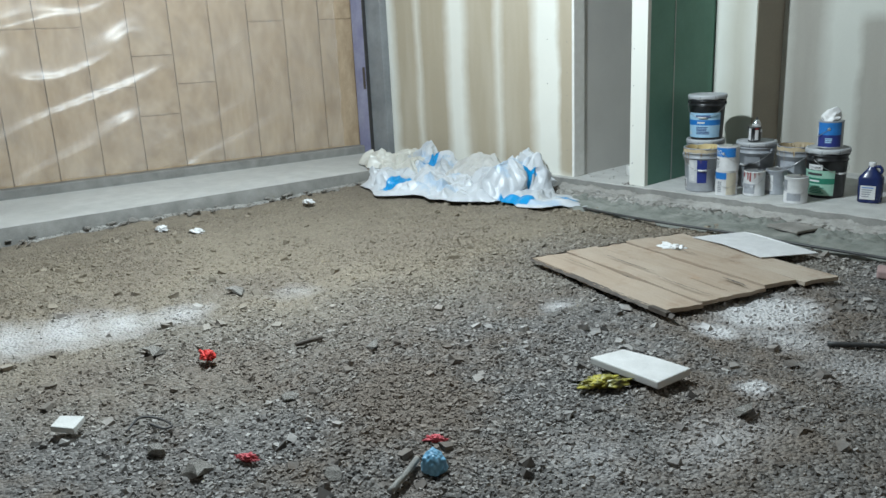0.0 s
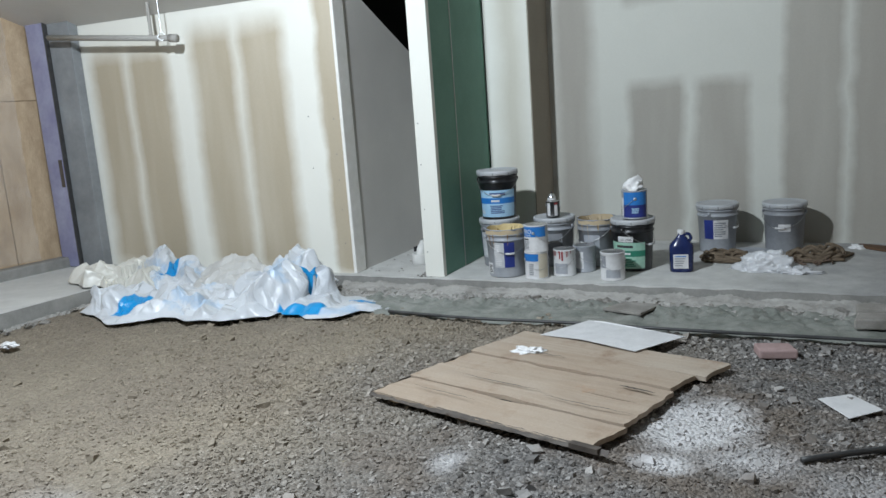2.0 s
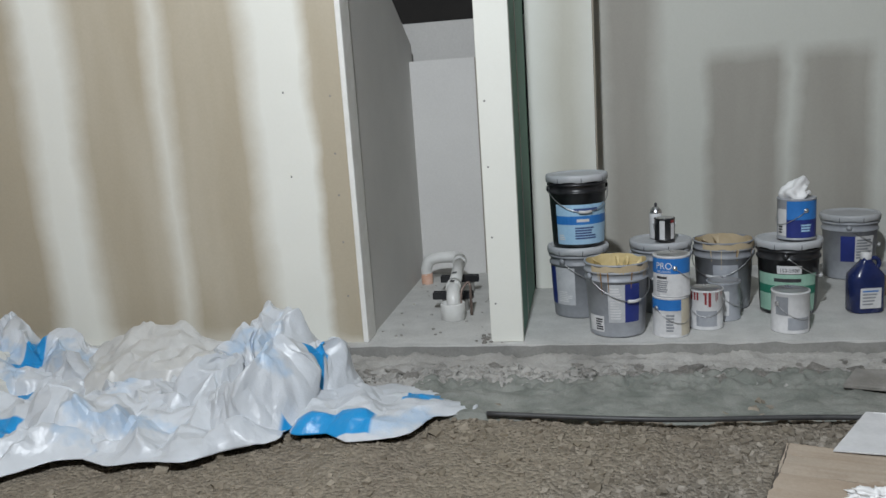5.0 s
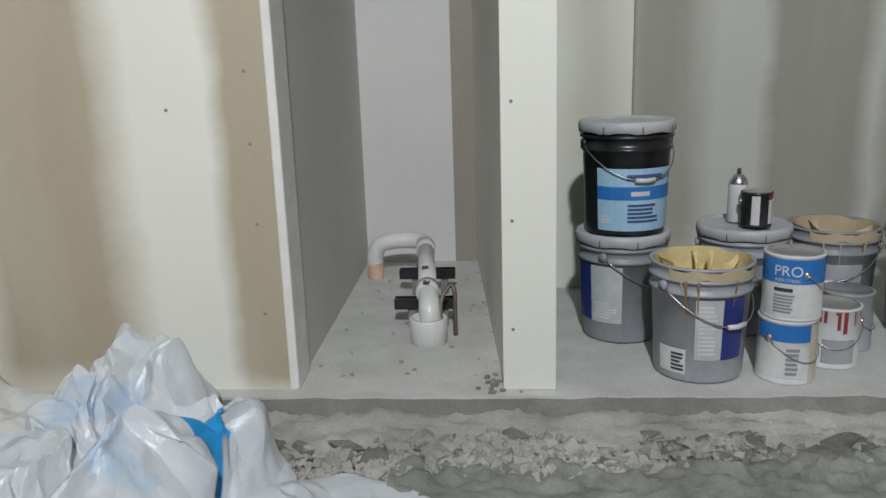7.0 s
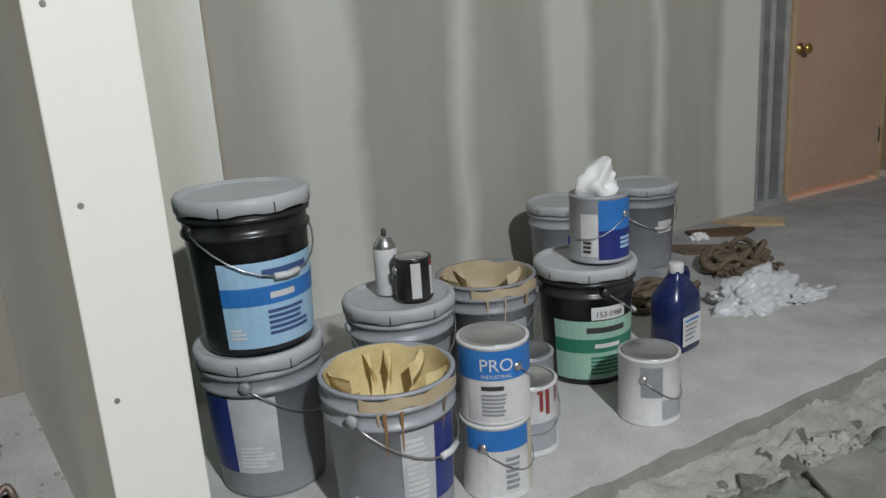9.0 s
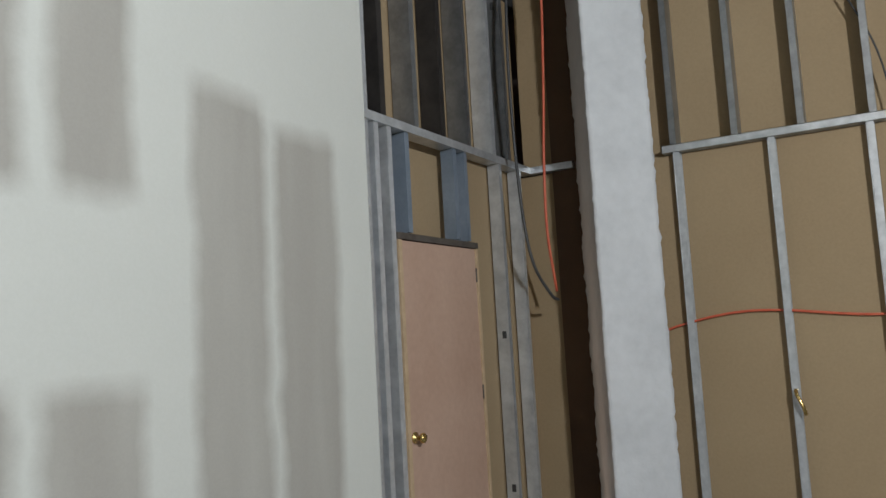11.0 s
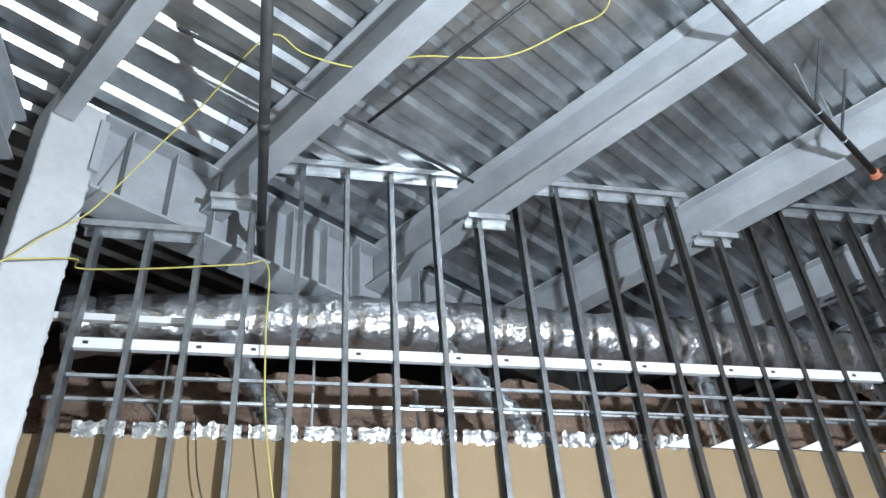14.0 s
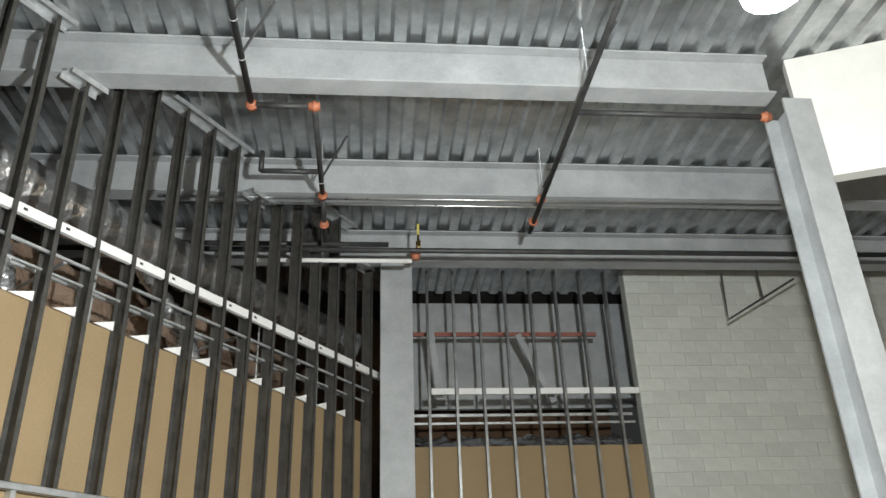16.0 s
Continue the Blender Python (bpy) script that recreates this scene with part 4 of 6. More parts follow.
def bucket(name, label, place, mat, lid_mat=None, turn=0, open_mat=None, labels=(), height=0.365, handle=-35, scale=1.0, seed=1):
    rng = random.Random(seed)
    r0, r1 = 0.131 * scale, 0.147 * scale
    h = height
    rad = lambda z: cone_r(r0, r1, h, z)
    b = thing(name, label, "bucket", "paint buckets on the slab", place, turn)
    bm = bmesh.new()
    prof = [(0, 0.004), (r0 - 0.012, 0.0), (r0 - 0.002, 0.004), (r0, 0.012), (rad(h * 0.76), h * 0.76), (rad(h * 0.76) + 0.007, h * 0.765), (rad(h * 0.80) + 0.007, h * 0.79), (rad(h * 0.80), h * 0.797),
            (rad(h * 0.87), h * 0.87), (rad(h * 0.87) + 0.008, h * 0.875), (rad(h * 0.9) + 0.008, h * 0.9), (rad(h * 0.9), h * 0.905), (rad(h) + 0.001, h * 0.975), (rad(h) + 0.006, h * 0.98), (rad(h) + 0.006, h), (rad(h) - 0.004, h)]
    if open_mat:
        prof += [(rad(h * 0.5) - 0.005, h * 0.5), (0, h * 0.48)]
    else:
        prof += [(0, h - 0.01)]
    lathe(bm, prof, 48)
    body = part("body", bm, mat, b, "", True)
    if open_mat:
        bm = bmesh.new()
        lathe(bm, [(rad(h) - 0.0055, h - 0.004), (rad(h * 0.9) - 0.007, h * 0.9), (rad(h * 0.62) - 0.007, h * 0.62), (rad(h * 0.6) * 0.6, h * 0.58), (0, h * 0.6)], 40)
        for v in bm.verts:
            v.co += Vector((0, 0, 0.012 * noise.noise(v.co * 18)))
        part("paint_residue", bm, open_mat, b, "dried cream paint inside", True)
        for k in range(7):
            a = rng.uniform(0, 6.28)
            bm = bmesh.new()
            w0 = rng.uniform(0.12, 0.3)
            sheet(bm, 5, 3, lambda p, q: Vector(((rad(h) - 0.012 - 0.05 * q * q) * math.cos(a + w0 * (p - 0.5)), (rad(h) - 0.012 - 0.05 * q * q) * math.sin(a + w0 * (p - 0.5)), h - 0.01 - q * (0.05 + 0.03 * math.sin(p * 5)) + 0.012 * noise.noise((p * 3, q * 3, a)))))
            part("paint_skin", bm, open_mat, b, "peeling paint skin", True)
        bm = wrap(bmesh.new(), -140, -20, h * 0.9, h * 0.985, rad, 0.0075, 20)
        for v in bm.verts:
            v.co.z += 0.012 * noise.noise(v.co * 25)
        part("paint_drip", bm, mat_tanpaint, b, "paint smeared over the rim", True)
        for k in range(6):
            a, wd, drop = rng.uniform(-150, -10), rng.uniform(1.2, 3.5), rng.uniform(0.10, 0.34)
            bm = bmesh.new()
            sheet(bm, 4, 8, lambda p, q: Vector((
                (rad(h * (0.9 - drop * q)) + 0.009 * (1 - q) + 0.0018) * math.cos(radians(a + wd * (p - 0.5) * (1 - 0.6 * q))),
                (rad(h * (0.9 - drop * q)) + 0.009 * (1 - q) + 0.0018) * math.sin(radians(a + wd * (p - 0.5) * (1 - 0.6 * q))), h * (0.9 - drop * q))))
            part("paint_run", bm, mat_tanpaint if k % 2 else mat_rustpaint, b, "paint run down the side", True)
    else:
        bm = bmesh.new()
        R = rad(h) + 0.011
        lathe(bm, [(R - 0.003, h - 0.03), (R, h - 0.028), (R + 0.001, h - 0.002), (R - 0.004, h + 0.008), (R - 0.016, h + 0.009), (R - 0.02, h + 0.002), (R - 0.03, h + 0.001), (R * 0.5, h + 0.003), (0, h + 0.003)], 48)
        for v in bm.verts:
            a = math.atan2(v.co.y, v.co.x)
            if v.co.z < h - 0.02 and int((a + 3.2) / 0.39) % 2:
                v.co.z += 0.004
        lid = part("lid", bm, lid_mat or mat_lid, b, "grey snap-on lid", True)
        for k in range(8):
            a = k * 45 + 8
            part("lid_tab", wrap(bmesh.new(), a, a + 1.2, h - 0.03, h - 0.006, lambda z: R, 0.0012, 2), mat_ink, lid)
    # wire handle hanging against the side
    bm = bmesh.new()
    hz, R2 = h * 0.83, rad(h * 0.8) + 0.012
    pts = []
    for k in range(15):
        a = radians(handle - 88 + 176 * k / 14)
        drop = 0.115 * math.sin(math.pi * k / 14)
        rr = rad(max(0.02, hz - drop)) + 0.012
        pts.append((rr * math.cos(a), rr * math.sin(a), hz - drop))
    tube(bm, pts, 0.0022, 6)
    wire = part("handle", bm, mat_wirehandle, b, "thin wire handle", True)
    bm = bmesh.new()
    tube(bm, pts[6:9], 0.008, 8)
    part("grip", bm, mat_paper, wire, "white plastic grip", True)
    for s in (-88, 88):
        a = radians(handle + s)
        M = Matrix.Translation(((rad(hz) + 0.004) * math.cos(a), (rad(hz) + 0.004) * math.sin(a), hz)) @ Matrix.Rotation(a, 4, "Z") @ Matrix.Rotation(radians(90), 4, "Y")
        part("handle_boss", lathe(bmesh.new(), [(0, 0), (0.016, 0), (0.014, 0.01), (0, 0.011)], 12, M), mat, b, "", True)
    for spec in labels:
        a0, a1, z0, z1, m = spec[:5]
        lab = part("label", wrap(bmesh.new(), a0, a1, z0 * h, z1 * h, rad), m, b, "printed paper label")
        for item in spec[5:]:
            if item[0] == "band":
                part("band", wrap(bmesh.new(), a0, a1, item[1] * h, item[2] * h, rad, 0.0022), item[3], lab)
            elif item[0] == "bars":
                bars(lab, item[1], item[2], item[3] * h, item[4] * h, rad, item[5], item[6], rng)
            else:
                lettering(item[1], item[2], rad, item[3], item[4] * h, 0.0032, item[5], lab)
    return b


BLUE_LABEL = [(-139, -10, 0.06, 0.62, mat_lightblue, ("band", 0.34, 0.46, mat_blue), ("bars", -98, -42, 0.50, 0.585, 1, mat_inkblue), ("bars", -92, -60, 0.365, 0.43, 1, mat_paper), ("bars", -96, -50, 0.13, 0.31, 5, mat_inkblue), ("bars", -134, -118, 0.12, 0.2, 3, mat_paper))]
GREEN_LABEL = [(-172, -42, 0.06, 0.58, mat_mint, ("band", 0.30, 0.42, mat_green), ("bars", -130, -72, 0.46, 0.54, 1, mat_ink), ("bars", -120, -84, 0.33, 0.39, 1, mat_paper), ("bars", -125, -70, 0.1, 0.27, 5, mat_green)),
               (-124, -78, 0.59, 0.70, mat_paper, ("text", "153-5988", 0.024, -101, 0.615, mat_ink))]
GREY_LABEL = [(-185, -144, 0.2, 0.74, mat_navy), (-144, -98, 0.2, 0.74, mat_label_grey, ("bars", -138, -104, 0.24, 0.40, 6, mat_paper))]
GREY_LABEL2 = [(-109, -77, 0.22, 0.74, mat_label_grey, ("bars", -105, -81, 0.26, 0.70, 12, mat_paper)), (-77, -46, 0.22, 0.74, mat_navy), (-157, -119, 0.08, 0.30, mat_paper, ("bars", -138, -121, 0.1, 0.27, 5, mat_ink))]

bucket("bucket", "grey plastic bucket with a lid, under a black bucket", (-3.48, 6.04, SL), mat_pgrey, mat_lid, labels=GREY_LABEL, seed=2)
bucket("bucket", "black plastic bucket with a blue label and grey lid", (-3.475, 6.035, SL + 0.37), mat_pblack, mat_lid, labels=BLUE_LABEL, seed=3, handle=-75)
bucket("bucket", "open grey bucket with dried cream paint inside", (-3.30, 5.70, SL), mat_pgrey2, open_mat=mat_cream, labels=GREY_LABEL2, seed=4, handle=-60, height=0.355)
bucket("bucket", "grey bucket with a lid carrying a spray can", (-3.055, 6.10, SL), mat_pgrey2, mat_lid, labels=[(-100, -50, 0.2, 0.7, mat_pgrey)], seed=5, handle=-100)
bucket("bucket", "open grey bucket with a tan paint-stained rim", (-2.735, 6.14, SL), mat_pgrey, open_mat=mat_tanpaint, labels=[(-120, -70, 0.2, 0.68, mat_pgrey2)], seed=6, handle=-120, height=0.355)
bucket("bucket", "black plastic bucket with a green label and grey lid", (-2.445, 6.02, SL), mat_pblack, mat_lid, labels=GREEN_LABEL, seed=7, handle=-20)
bucket("bucket", "grey lidded bucket with a navy label by the wall", (-1.945, 6.72, SL), mat_pgrey2, mat_lid, labels=[(-125, -95, 0.3, 0.7, mat_navy), (-95, -50, 0.3, 0.7, mat_paper, ("bars", -92, -56, 0.34, 0.66, 7, mat_pgrey))], seed=8, handle=-20)
bucket("bucket", "grey lidded bucket with a white sticker by the wall", (-1.47, 6.76, SL), mat_pgrey, mat_lid, labels=[(-105, -70, 0.45, 0.6, mat_paper)], seed=9, handle=-100)


def paint_can(name, label, place, r, h, mat, bands=(), drips=None, lid=True, turn=0, handle=-50):
    c = thing(name, label, "paint can", "paint cans on the slab", place, turn)
    rad = lambda z: r
    bm = bmesh.new()
    lathe(bm, [(0, 0.003), (r - 0.004, 0.003), (r - 0.001, 0), (r + 0.0015, 0.002), (r + 0.0015, 0.006), (r, 0.008), (r, h - 0.008), (r + 0.002, h - 0.006), (r + 0.002, h), (r - 0.004, h + 0.001), (r - 0.012, h - 0.004), (0, h - 0.004)], 40)
    part("body", bm, mat, c, "", True)
    if lid:
        bm = bmesh.new()
        lathe(bm, [(0, h - 0.002), (r - 0.02, h - 0.002), (r - 0.015, h + 0.002), (r - 0.006, h + 0.002), (r - 0.005, h - 0.003)], 36)
        part("lid", bm, mat_tin, c, "pressed tin lid", True)
    for a0, a1, z0, z1, m, *items in bands:
        lab = part("label", wrap(bmesh.new(), a0, a1, z0 * h, z1 * h, rad, 0.001, 20), m, c, "printed label")
        for it in items:
            if it[0] == "text":
                lettering(it[1], it[2], rad, it[3], it[4] * h, 0.0024, it[5], lab)
            else:
                bars(lab, it[1], it[2], it[3] * h, it[4] * h, rad, it[5], it[6], random.Random(5))
    if drips:
        rng = random.Random(11)
        for k in range(9):
            a = -150 + 14 * k + rng.uniform(-6, 6)
            d = rng.uniform(0.05, 0.4)
            wd = rng.uniform(1.0, 4.5)
            part("drip", wrap(bmesh.new(), a - wd, a + wd, (1 - d) * h, 0.97 * h, rad, 0.0016, 3), drips, c, "dark red paint drip")
    bm = bmesh.new()
    pts = [((r + 0.006) * math.cos(radians(handle - 85 + 170 * k / 10)), (r + 0.006) * math.sin(radians(handle - 85 + 170 * k / 10)), h * 0.72 - 0.07 * math.sin(math.pi * k / 10)) for k in range(11)]
    tube(bm, pts, 0.0016, 5)
    part("handle", bm, mat_wirehandle, c, "wire handle", True)
    for s in (-85, 85):
        a = radians(handle + s)
        M = Matrix.Translation((r * math.cos(a), r * math.sin(a), h * 0.72)) @ Matrix.Rotation(a, 4, "Z") @ Matrix.Rotation(radians(90), 4, "Y")
        part("handle_ear", lathe(bmesh.new(), [(0, 0), (0.012, 0), (0.010, 0.006), (0, 0.007)], 10, M), mat_tin, c, "", True)
    return c


GH, GR = 0.192, 0.083
paint_can("paint_can", "blue and beige labelled tin under a white tin", (-3.055, 5.645, SL), GR, GH, mat_paper, [(-175, -5, 0.68, 0.95, mat_blue), (-62, -5, 0.05, 0.95, mat_beige), (-140, -70, 0.1, 0.6, mat_paper, ("bars", -110, -78, 0.15, 0.6, 6, mat_pgrey))], handle=-60)
paint_can("paint_can", "white tin with a blue band standing on another tin", (-3.05, 5.645, SL + GH + 0.002), GR, GH, mat_paper, [(-200, -20, 0.58, 0.95, mat_blue, ("text", "PRO", 0.042, -120, 0.70, mat_paper), ("text", "INDUSTRIAL", 0.013, -120, 0.61, mat_paper)), (-170, -60, 0.06, 0.56, mat_paper, ("bars", -145, -100, 0.44, 0.53, 1, mat_ink), ("bars", -145, -95, 0.12, 0.42, 6, mat_pgrey))], handle=0)
paint_can("paint_can", "tin with dark red paint drips down the side", (-2.88, 5.755, SL), 0.08, 0.19, mat_paper, [(-130, -60, 0.1, 0.5, mat_pgrey2)], drips=mat_red, handle=-100)
paint_can("paint_can", "plain grey-white tin beside the bucket", (-2.775, 5.90, SL), 0.08, 0.19, mat_pgrey2, [(-140, -80, 0.15, 0.8, mat_paper)], handle=-30)
paint_can("paint_can", "plain white paper-labelled tin at the slab edge", (-2.515, 5.68, SL), GR, GH, mat_paper, [(-150, -110, 0.45, 0.9, mat_pgrey), (-110, -40, 0.1, 0.4, mat_pgrey2)], handle=-60)
paint_can("paint_can", "blue and white tin with a rag in it, on a bucket", (-2.42, 5.98, SL + 0.378), 0.088, 0.2, mat_pgrey2, [(-133, -15, 0.06, 0.5, mat_navy, ("bars", -90, -50, 0.2, 0.4, 3, mat_lightblue)), (-133, -15, 0.5, 0.95, mat_blue), (-169, -134, 0.1, 0.75, mat_paper, ("bars", -163, -142, 0.15, 0.35, 3, mat_ink))], lid=False, handle=-160)
bm = bmesh.new()
bmesh.ops.create_icosphere(bm, subdivisions=4, radius=0.065)
for v in bm.verts:
    v.co = Vector((v.co.x * 1.0, v.co.y * 0.8, v.co.z * 1.0 + 0.02))
    v.co *= 0.8 + 0.7 * (1 - abs(noise.noise(v.co * 14)) * 2.2) * 0.5 + 0.25 * noise.noise(v.co * 30)
    v.co.x += 0.35 * max(0, v.co.z)
rag = tagged(part("rag", bm, mat_rag, None, "", True), "crumpled white rag stuffed into a tin", "rag")
rag.location = (-2.43, 5.98, SL + 0.378 + 0.205)
# small tin and spray can on the lidded bucket
sm = paint_can("paint_can", "small black and white tin on a bucket lid", (-3.04, 6.03, SL + 0.378), 0.05, 0.115, mat_pblack, [(-125, -95, 0.08, 0.92, mat_paper), (-60, -30, 0.1, 0.8, mat_paper), (-60, -30, 0.82, 0.95, mat_red)], handle=90)
spray = thing("spray_can", "white spray can without its cap on a bucket lid", "spray can", place=(-3.075, 6.12, SL + 0.374))
bm = lathe(bmesh.new(), [(0, 0), (0.031, 0), (0.033, 0.003), (0.033, 0.128), (0.03, 0.134)], 28)
part("body", bm, mat_paper, spray, "", True)
part("shoulder", lathe(bmesh.new(), [(0.0315, 0.131), (0.031, 0.14), (0.02, 0.158), (0.014, 0.164), (0, 0.165)], 28), mat_tin, spray, "tin shoulder", True)
part("nozzle", lathe(bmesh.new(), [(0, 0.164), (0.007, 0.164), (0.007, 0.18), (0.004, 0.185), (0, 0.185)], 12), mat_ink, spray, "spray nozzle", True)

# blue jug
jug = thing("cleaner_jug", "blue plastic jug with a white cap and pale label", "jug", place=(-2.10, 5.97, SL), turn=10)
mat_bluejug = plain("blue_plastic", (0.010, 0.018, 0.075), (0.018, 0.03, 0.12), 8, 0.25, relief=0.02)
bm = bmesh.new()


def jug_ring(z, w, d):
    pts = []
    for k in range(24):
        a = 2 * math.pi * k / 24
        c, s = math.cos(a), math.sin(a)
        pts.append(bm.verts.new((w * math.copysign(abs(c) ** 0.6, c), d * math.copysign(abs(s) ** 0.6, s), z)))
    return pts


rings = [jug_ring(z, w, d) for z, w, d in ((0, 0.07, 0.055), (0.008, 0.08, 0.062), (0.17, 0.082, 0.064), (0.19, 0.078, 0.06), (0.235, 0.04, 0.035), (0.255, 0.024, 0.024), (0.27, 0.022, 0.022))]
for a, b in zip(rings, rings[1:]):
    for k in range(24):
        bm.faces.new((a[k], a[(k + 1) % 24], b[(k + 1) % 24], b[k]))
bm.faces.new(list(reversed(rings[0])))
bm.faces.new(rings[-1])
part("body", bm, mat_bluejug, jug, "", True)
part("cap", lathe(bmesh.new(), [(0.024, 0.262), (0.025, 0.264), (0.025, 0.29), (0.022, 0.294), (0, 0.294)], 20), mat_paper, jug, "white screw cap", True)
lab = part("label", boxed(-0.055, 0.045, -0.0665, -0.0640, 0.03, 0.13), mat_paper, jug, "pale label")
for k in range(5):
    part("print_line", boxed(-0.045, 0.03 - 0.006 * k, -0.0682, -0.0666, 0.112 - 0.016 * k, 0.119 - 0.016 * k), mat_pgrey if k else mat_blue, lab)
part("loop_handle", tube(bmesh.new(), smooth_path([(0.05, 0, 0.205), (0.065, 0, 0.235), (0.05, 0, 0.262), (0.022, 0, 0.262)], 6), 0.011, 10), mat_bluejug, jug, "moulded handle", True)

# loose gear on the slab
mat_rope = plain("dirty_rope", (0.10, 0.075, 0.05), (0.19, 0.145, 0.10), 18, 0.9, grain=60, relief=0.6, depth=0.006)
mat_rust = plain("rusty_chain", (0.13, 0.09, 0.065), (0.22, 0.16, 0.12), 14, 0.75, 0.3)


def coil(name, label, category, mat, place, r, turns, thick, seed):
    rng = random.Random(seed)
    pts = []
    for k in range(turns * 14):
        a = k * 2 * math.pi / 14
        rr = r * (0.55 + 0.45 * rng.random())
        pts.append((place[0] + rr * math.cos(a) + rng.uniform(-0.01, 0.01), place[1] + 0.6 * rr * math.sin(a), place[2] + thick + thick * 1.5 * (k / (turns * 14)) * turns * 0.6 * rng.random()))
    bm = bmesh.new()
    tube(bm, smooth_path(pts, 3), thick, 7)
    return tagged(part(name, bm, mat, None, "", True), label, category)


coil("rope_coil", "tangled brown rope lying on the slab", "rope", mat_rope, (-1.83, 6.33, SL), 0.2, 7, 0.013, 3)
coil("rope_coil", "knotted brown rope beside the grey bucket", "rope", mat_rope, (-1.25, 6.42, SL), 0.19, 9, 0.013, 5)
chain = thing("chain", "rusty chain dropped in a heap on the slab", "chain", place=(-1.30, 6.30, SL))
rng = random.Random(8)
link = None
for k in range(26):
    a = k * 0.6
    r = 0.07 + 0.004 * k
    m = Matrix.Translation((r * math.cos(a), 0.6 * r * math.sin(a), 0.014 + 0.012 * (k % 3))) @ Matrix.Rotation(a + 1.57, 4, "Z") @ Matrix.Rotation(radians(70 * (k % 2)), 4, "X")
    if link is None:
        bm = bmesh.new()
        tube(bm, [(0.022 * math.cos(t * math.pi / 6), 0.012 * math.sin(t * math.pi / 6), 0) for t in range(13)], 0.0042, 6, caps=False)
        link = part("link", bm, mat_rust, chain, "", True)
        link.matrix_local = m
    else:
        o = new("link", link.data)
        o.parent, o.matrix_local = chain, m


def crumple(name, label, category, mat, place, size, seed, amp=0.35, turn=0.0, rough=9.0):
    """A crushed bag: a flattened ball with creases."""
    bm = bmesh.new()
    bmesh.ops.create_icosphere(bm, subdivisions=5, radius=1.0)
    off = Vector((seed * 3.7, seed * 1.3, seed * 2.1))
    for v in bm.verts:
        p = v.co.copy()
        n1 = abs(noise.noise(p * 1.6 + off)) + 0.6 * abs(noise.noise(p * 3.4 + off)) + 0.35 * abs(noise.noise(p * rough + off))
        q = p * (1.0 - amp + amp * 1.5 * n1)
        v.co = Vector((q.x * size[0], q.y * size[1], max(-0.02, q.z) * size[2]))
    o = tagged(part(name, bm, mat, None, "", True), label, category)
    o.location, o.rotation_euler[2] = place, radians(turn)
    return o


mat_bagwhite = plain("white_polythene", (0.52, 0.53, 0.55), (0.62, 0.63, 0.65), 5, 0.32, grain=30, relief=0.15)
crumple("plastic_bag", "crumpled pale plastic bag on the slab", "bag", mat_bagwhite, (-1.56, 6.08, SL), (0.22, 0.12, 0.13), 4, 0.3)
crumple("plastic_bag", "small flattened translucent bag on the slab", "bag", mat_bagwhite, (-1.38, 6.0, SL), (0.16, 0.07, 0.05), 6, 0.5)
o = tagged(part("loose_bucket_top", lathe(bmesh.new(), [(0, 0.012), (0.13, 0.012), (0.14, 0.018), (0.148, 0.016), (0.15, 0), (0.14, 0.0), (0, 0.004)], 36), mat_pgrey2, None, "", True), "pale loose bucket lid lying on the slab", "bucket top")
o.location = (-1.70, 6.62, SL)

# ---- pipework in the alcove ----
mat_pvc = plain("white_pvc", (0.62, 0.62, 0.60), (0.72, 0.72, 0.70), 7, 0.35, grain=30, relief=0.05)
pvc = thing("waste_pipe", "white plastic waste pipe looping over the alcove floor", "pipe", place=(0, 0, 0))
bm = lathe(bmesh.new(), [(0.062, 0), (0.064, 0.002), (0.066, 0.085), (0.064, 0.09), (0.054, 0.09), (0.053, 0.01), (0, 0.01)], 32, Matrix.Translation((-4.15, 5.955, SL)))
part("floor_collar", bm, mat_pvc, pvc, "chipped white floor collar", True)
bm = bmesh.new()
tube(bm, smooth_path([(-4.145, 5.95, SL + 0.01), (-4.145, 5.955, SL + 0.08), (-4.148, 5.98, SL + 0.125), (-4.155, 6.06, SL + 0.15)], 8), 0.037, 18)
part("lower_elbow", bm, mat_pvc, pvc, "", True)
bm = bmesh.new()
tube(bm, [(-4.155, 6.05, SL + 0.148), (-4.215, 6.70, SL + 0.165)], 0.034, 18)
part("straight_run", bm, mat_pvc, pvc, "", True)
bm = bmesh.new()
tube(bm, [(-4.157, 6.04, SL + 0.147), (-4.162, 6.11, SL + 0.15)], 0.041, 18)
part("coupling", bm, mat_pvc, pvc, "", True)
part("coupling", tube(bmesh.new(), [(-4.207, 6.61, SL + 0.163), (-4.214, 6.69, SL + 0.165)], 0.041, 18), mat_pvc, pvc, "", True)
bm = bmesh.new()
tube(bm, smooth_path([(-4.214, 6.68, SL + 0.165), (-4.225, 6.75, SL + 0.168), (-4.275, 6.78, SL + 0.17), (-4.36, 6.785, SL + 0.168), (-4.425, 6.785, SL + 0.15), (-4.45, 6.785, SL + 0.1), (-4.45, 6.785, SL + 0.06)], 7), 0.036, 18)
part("return_bend", bm, mat_pvc, pvc, "", True)
part("riser", lathe(bmesh.new(), [(0.036, 0), (0.036, 0.075), (0.033, 0.078)], 24, Matrix.Translation((-4.45, 6.785, SL - 0.005))), plain("orange_stub", (0.55, 0.27, 0.16), (0.68, 0.46, 0.36), 12, 0.6), pvc, "faded orange pipe stub", True)
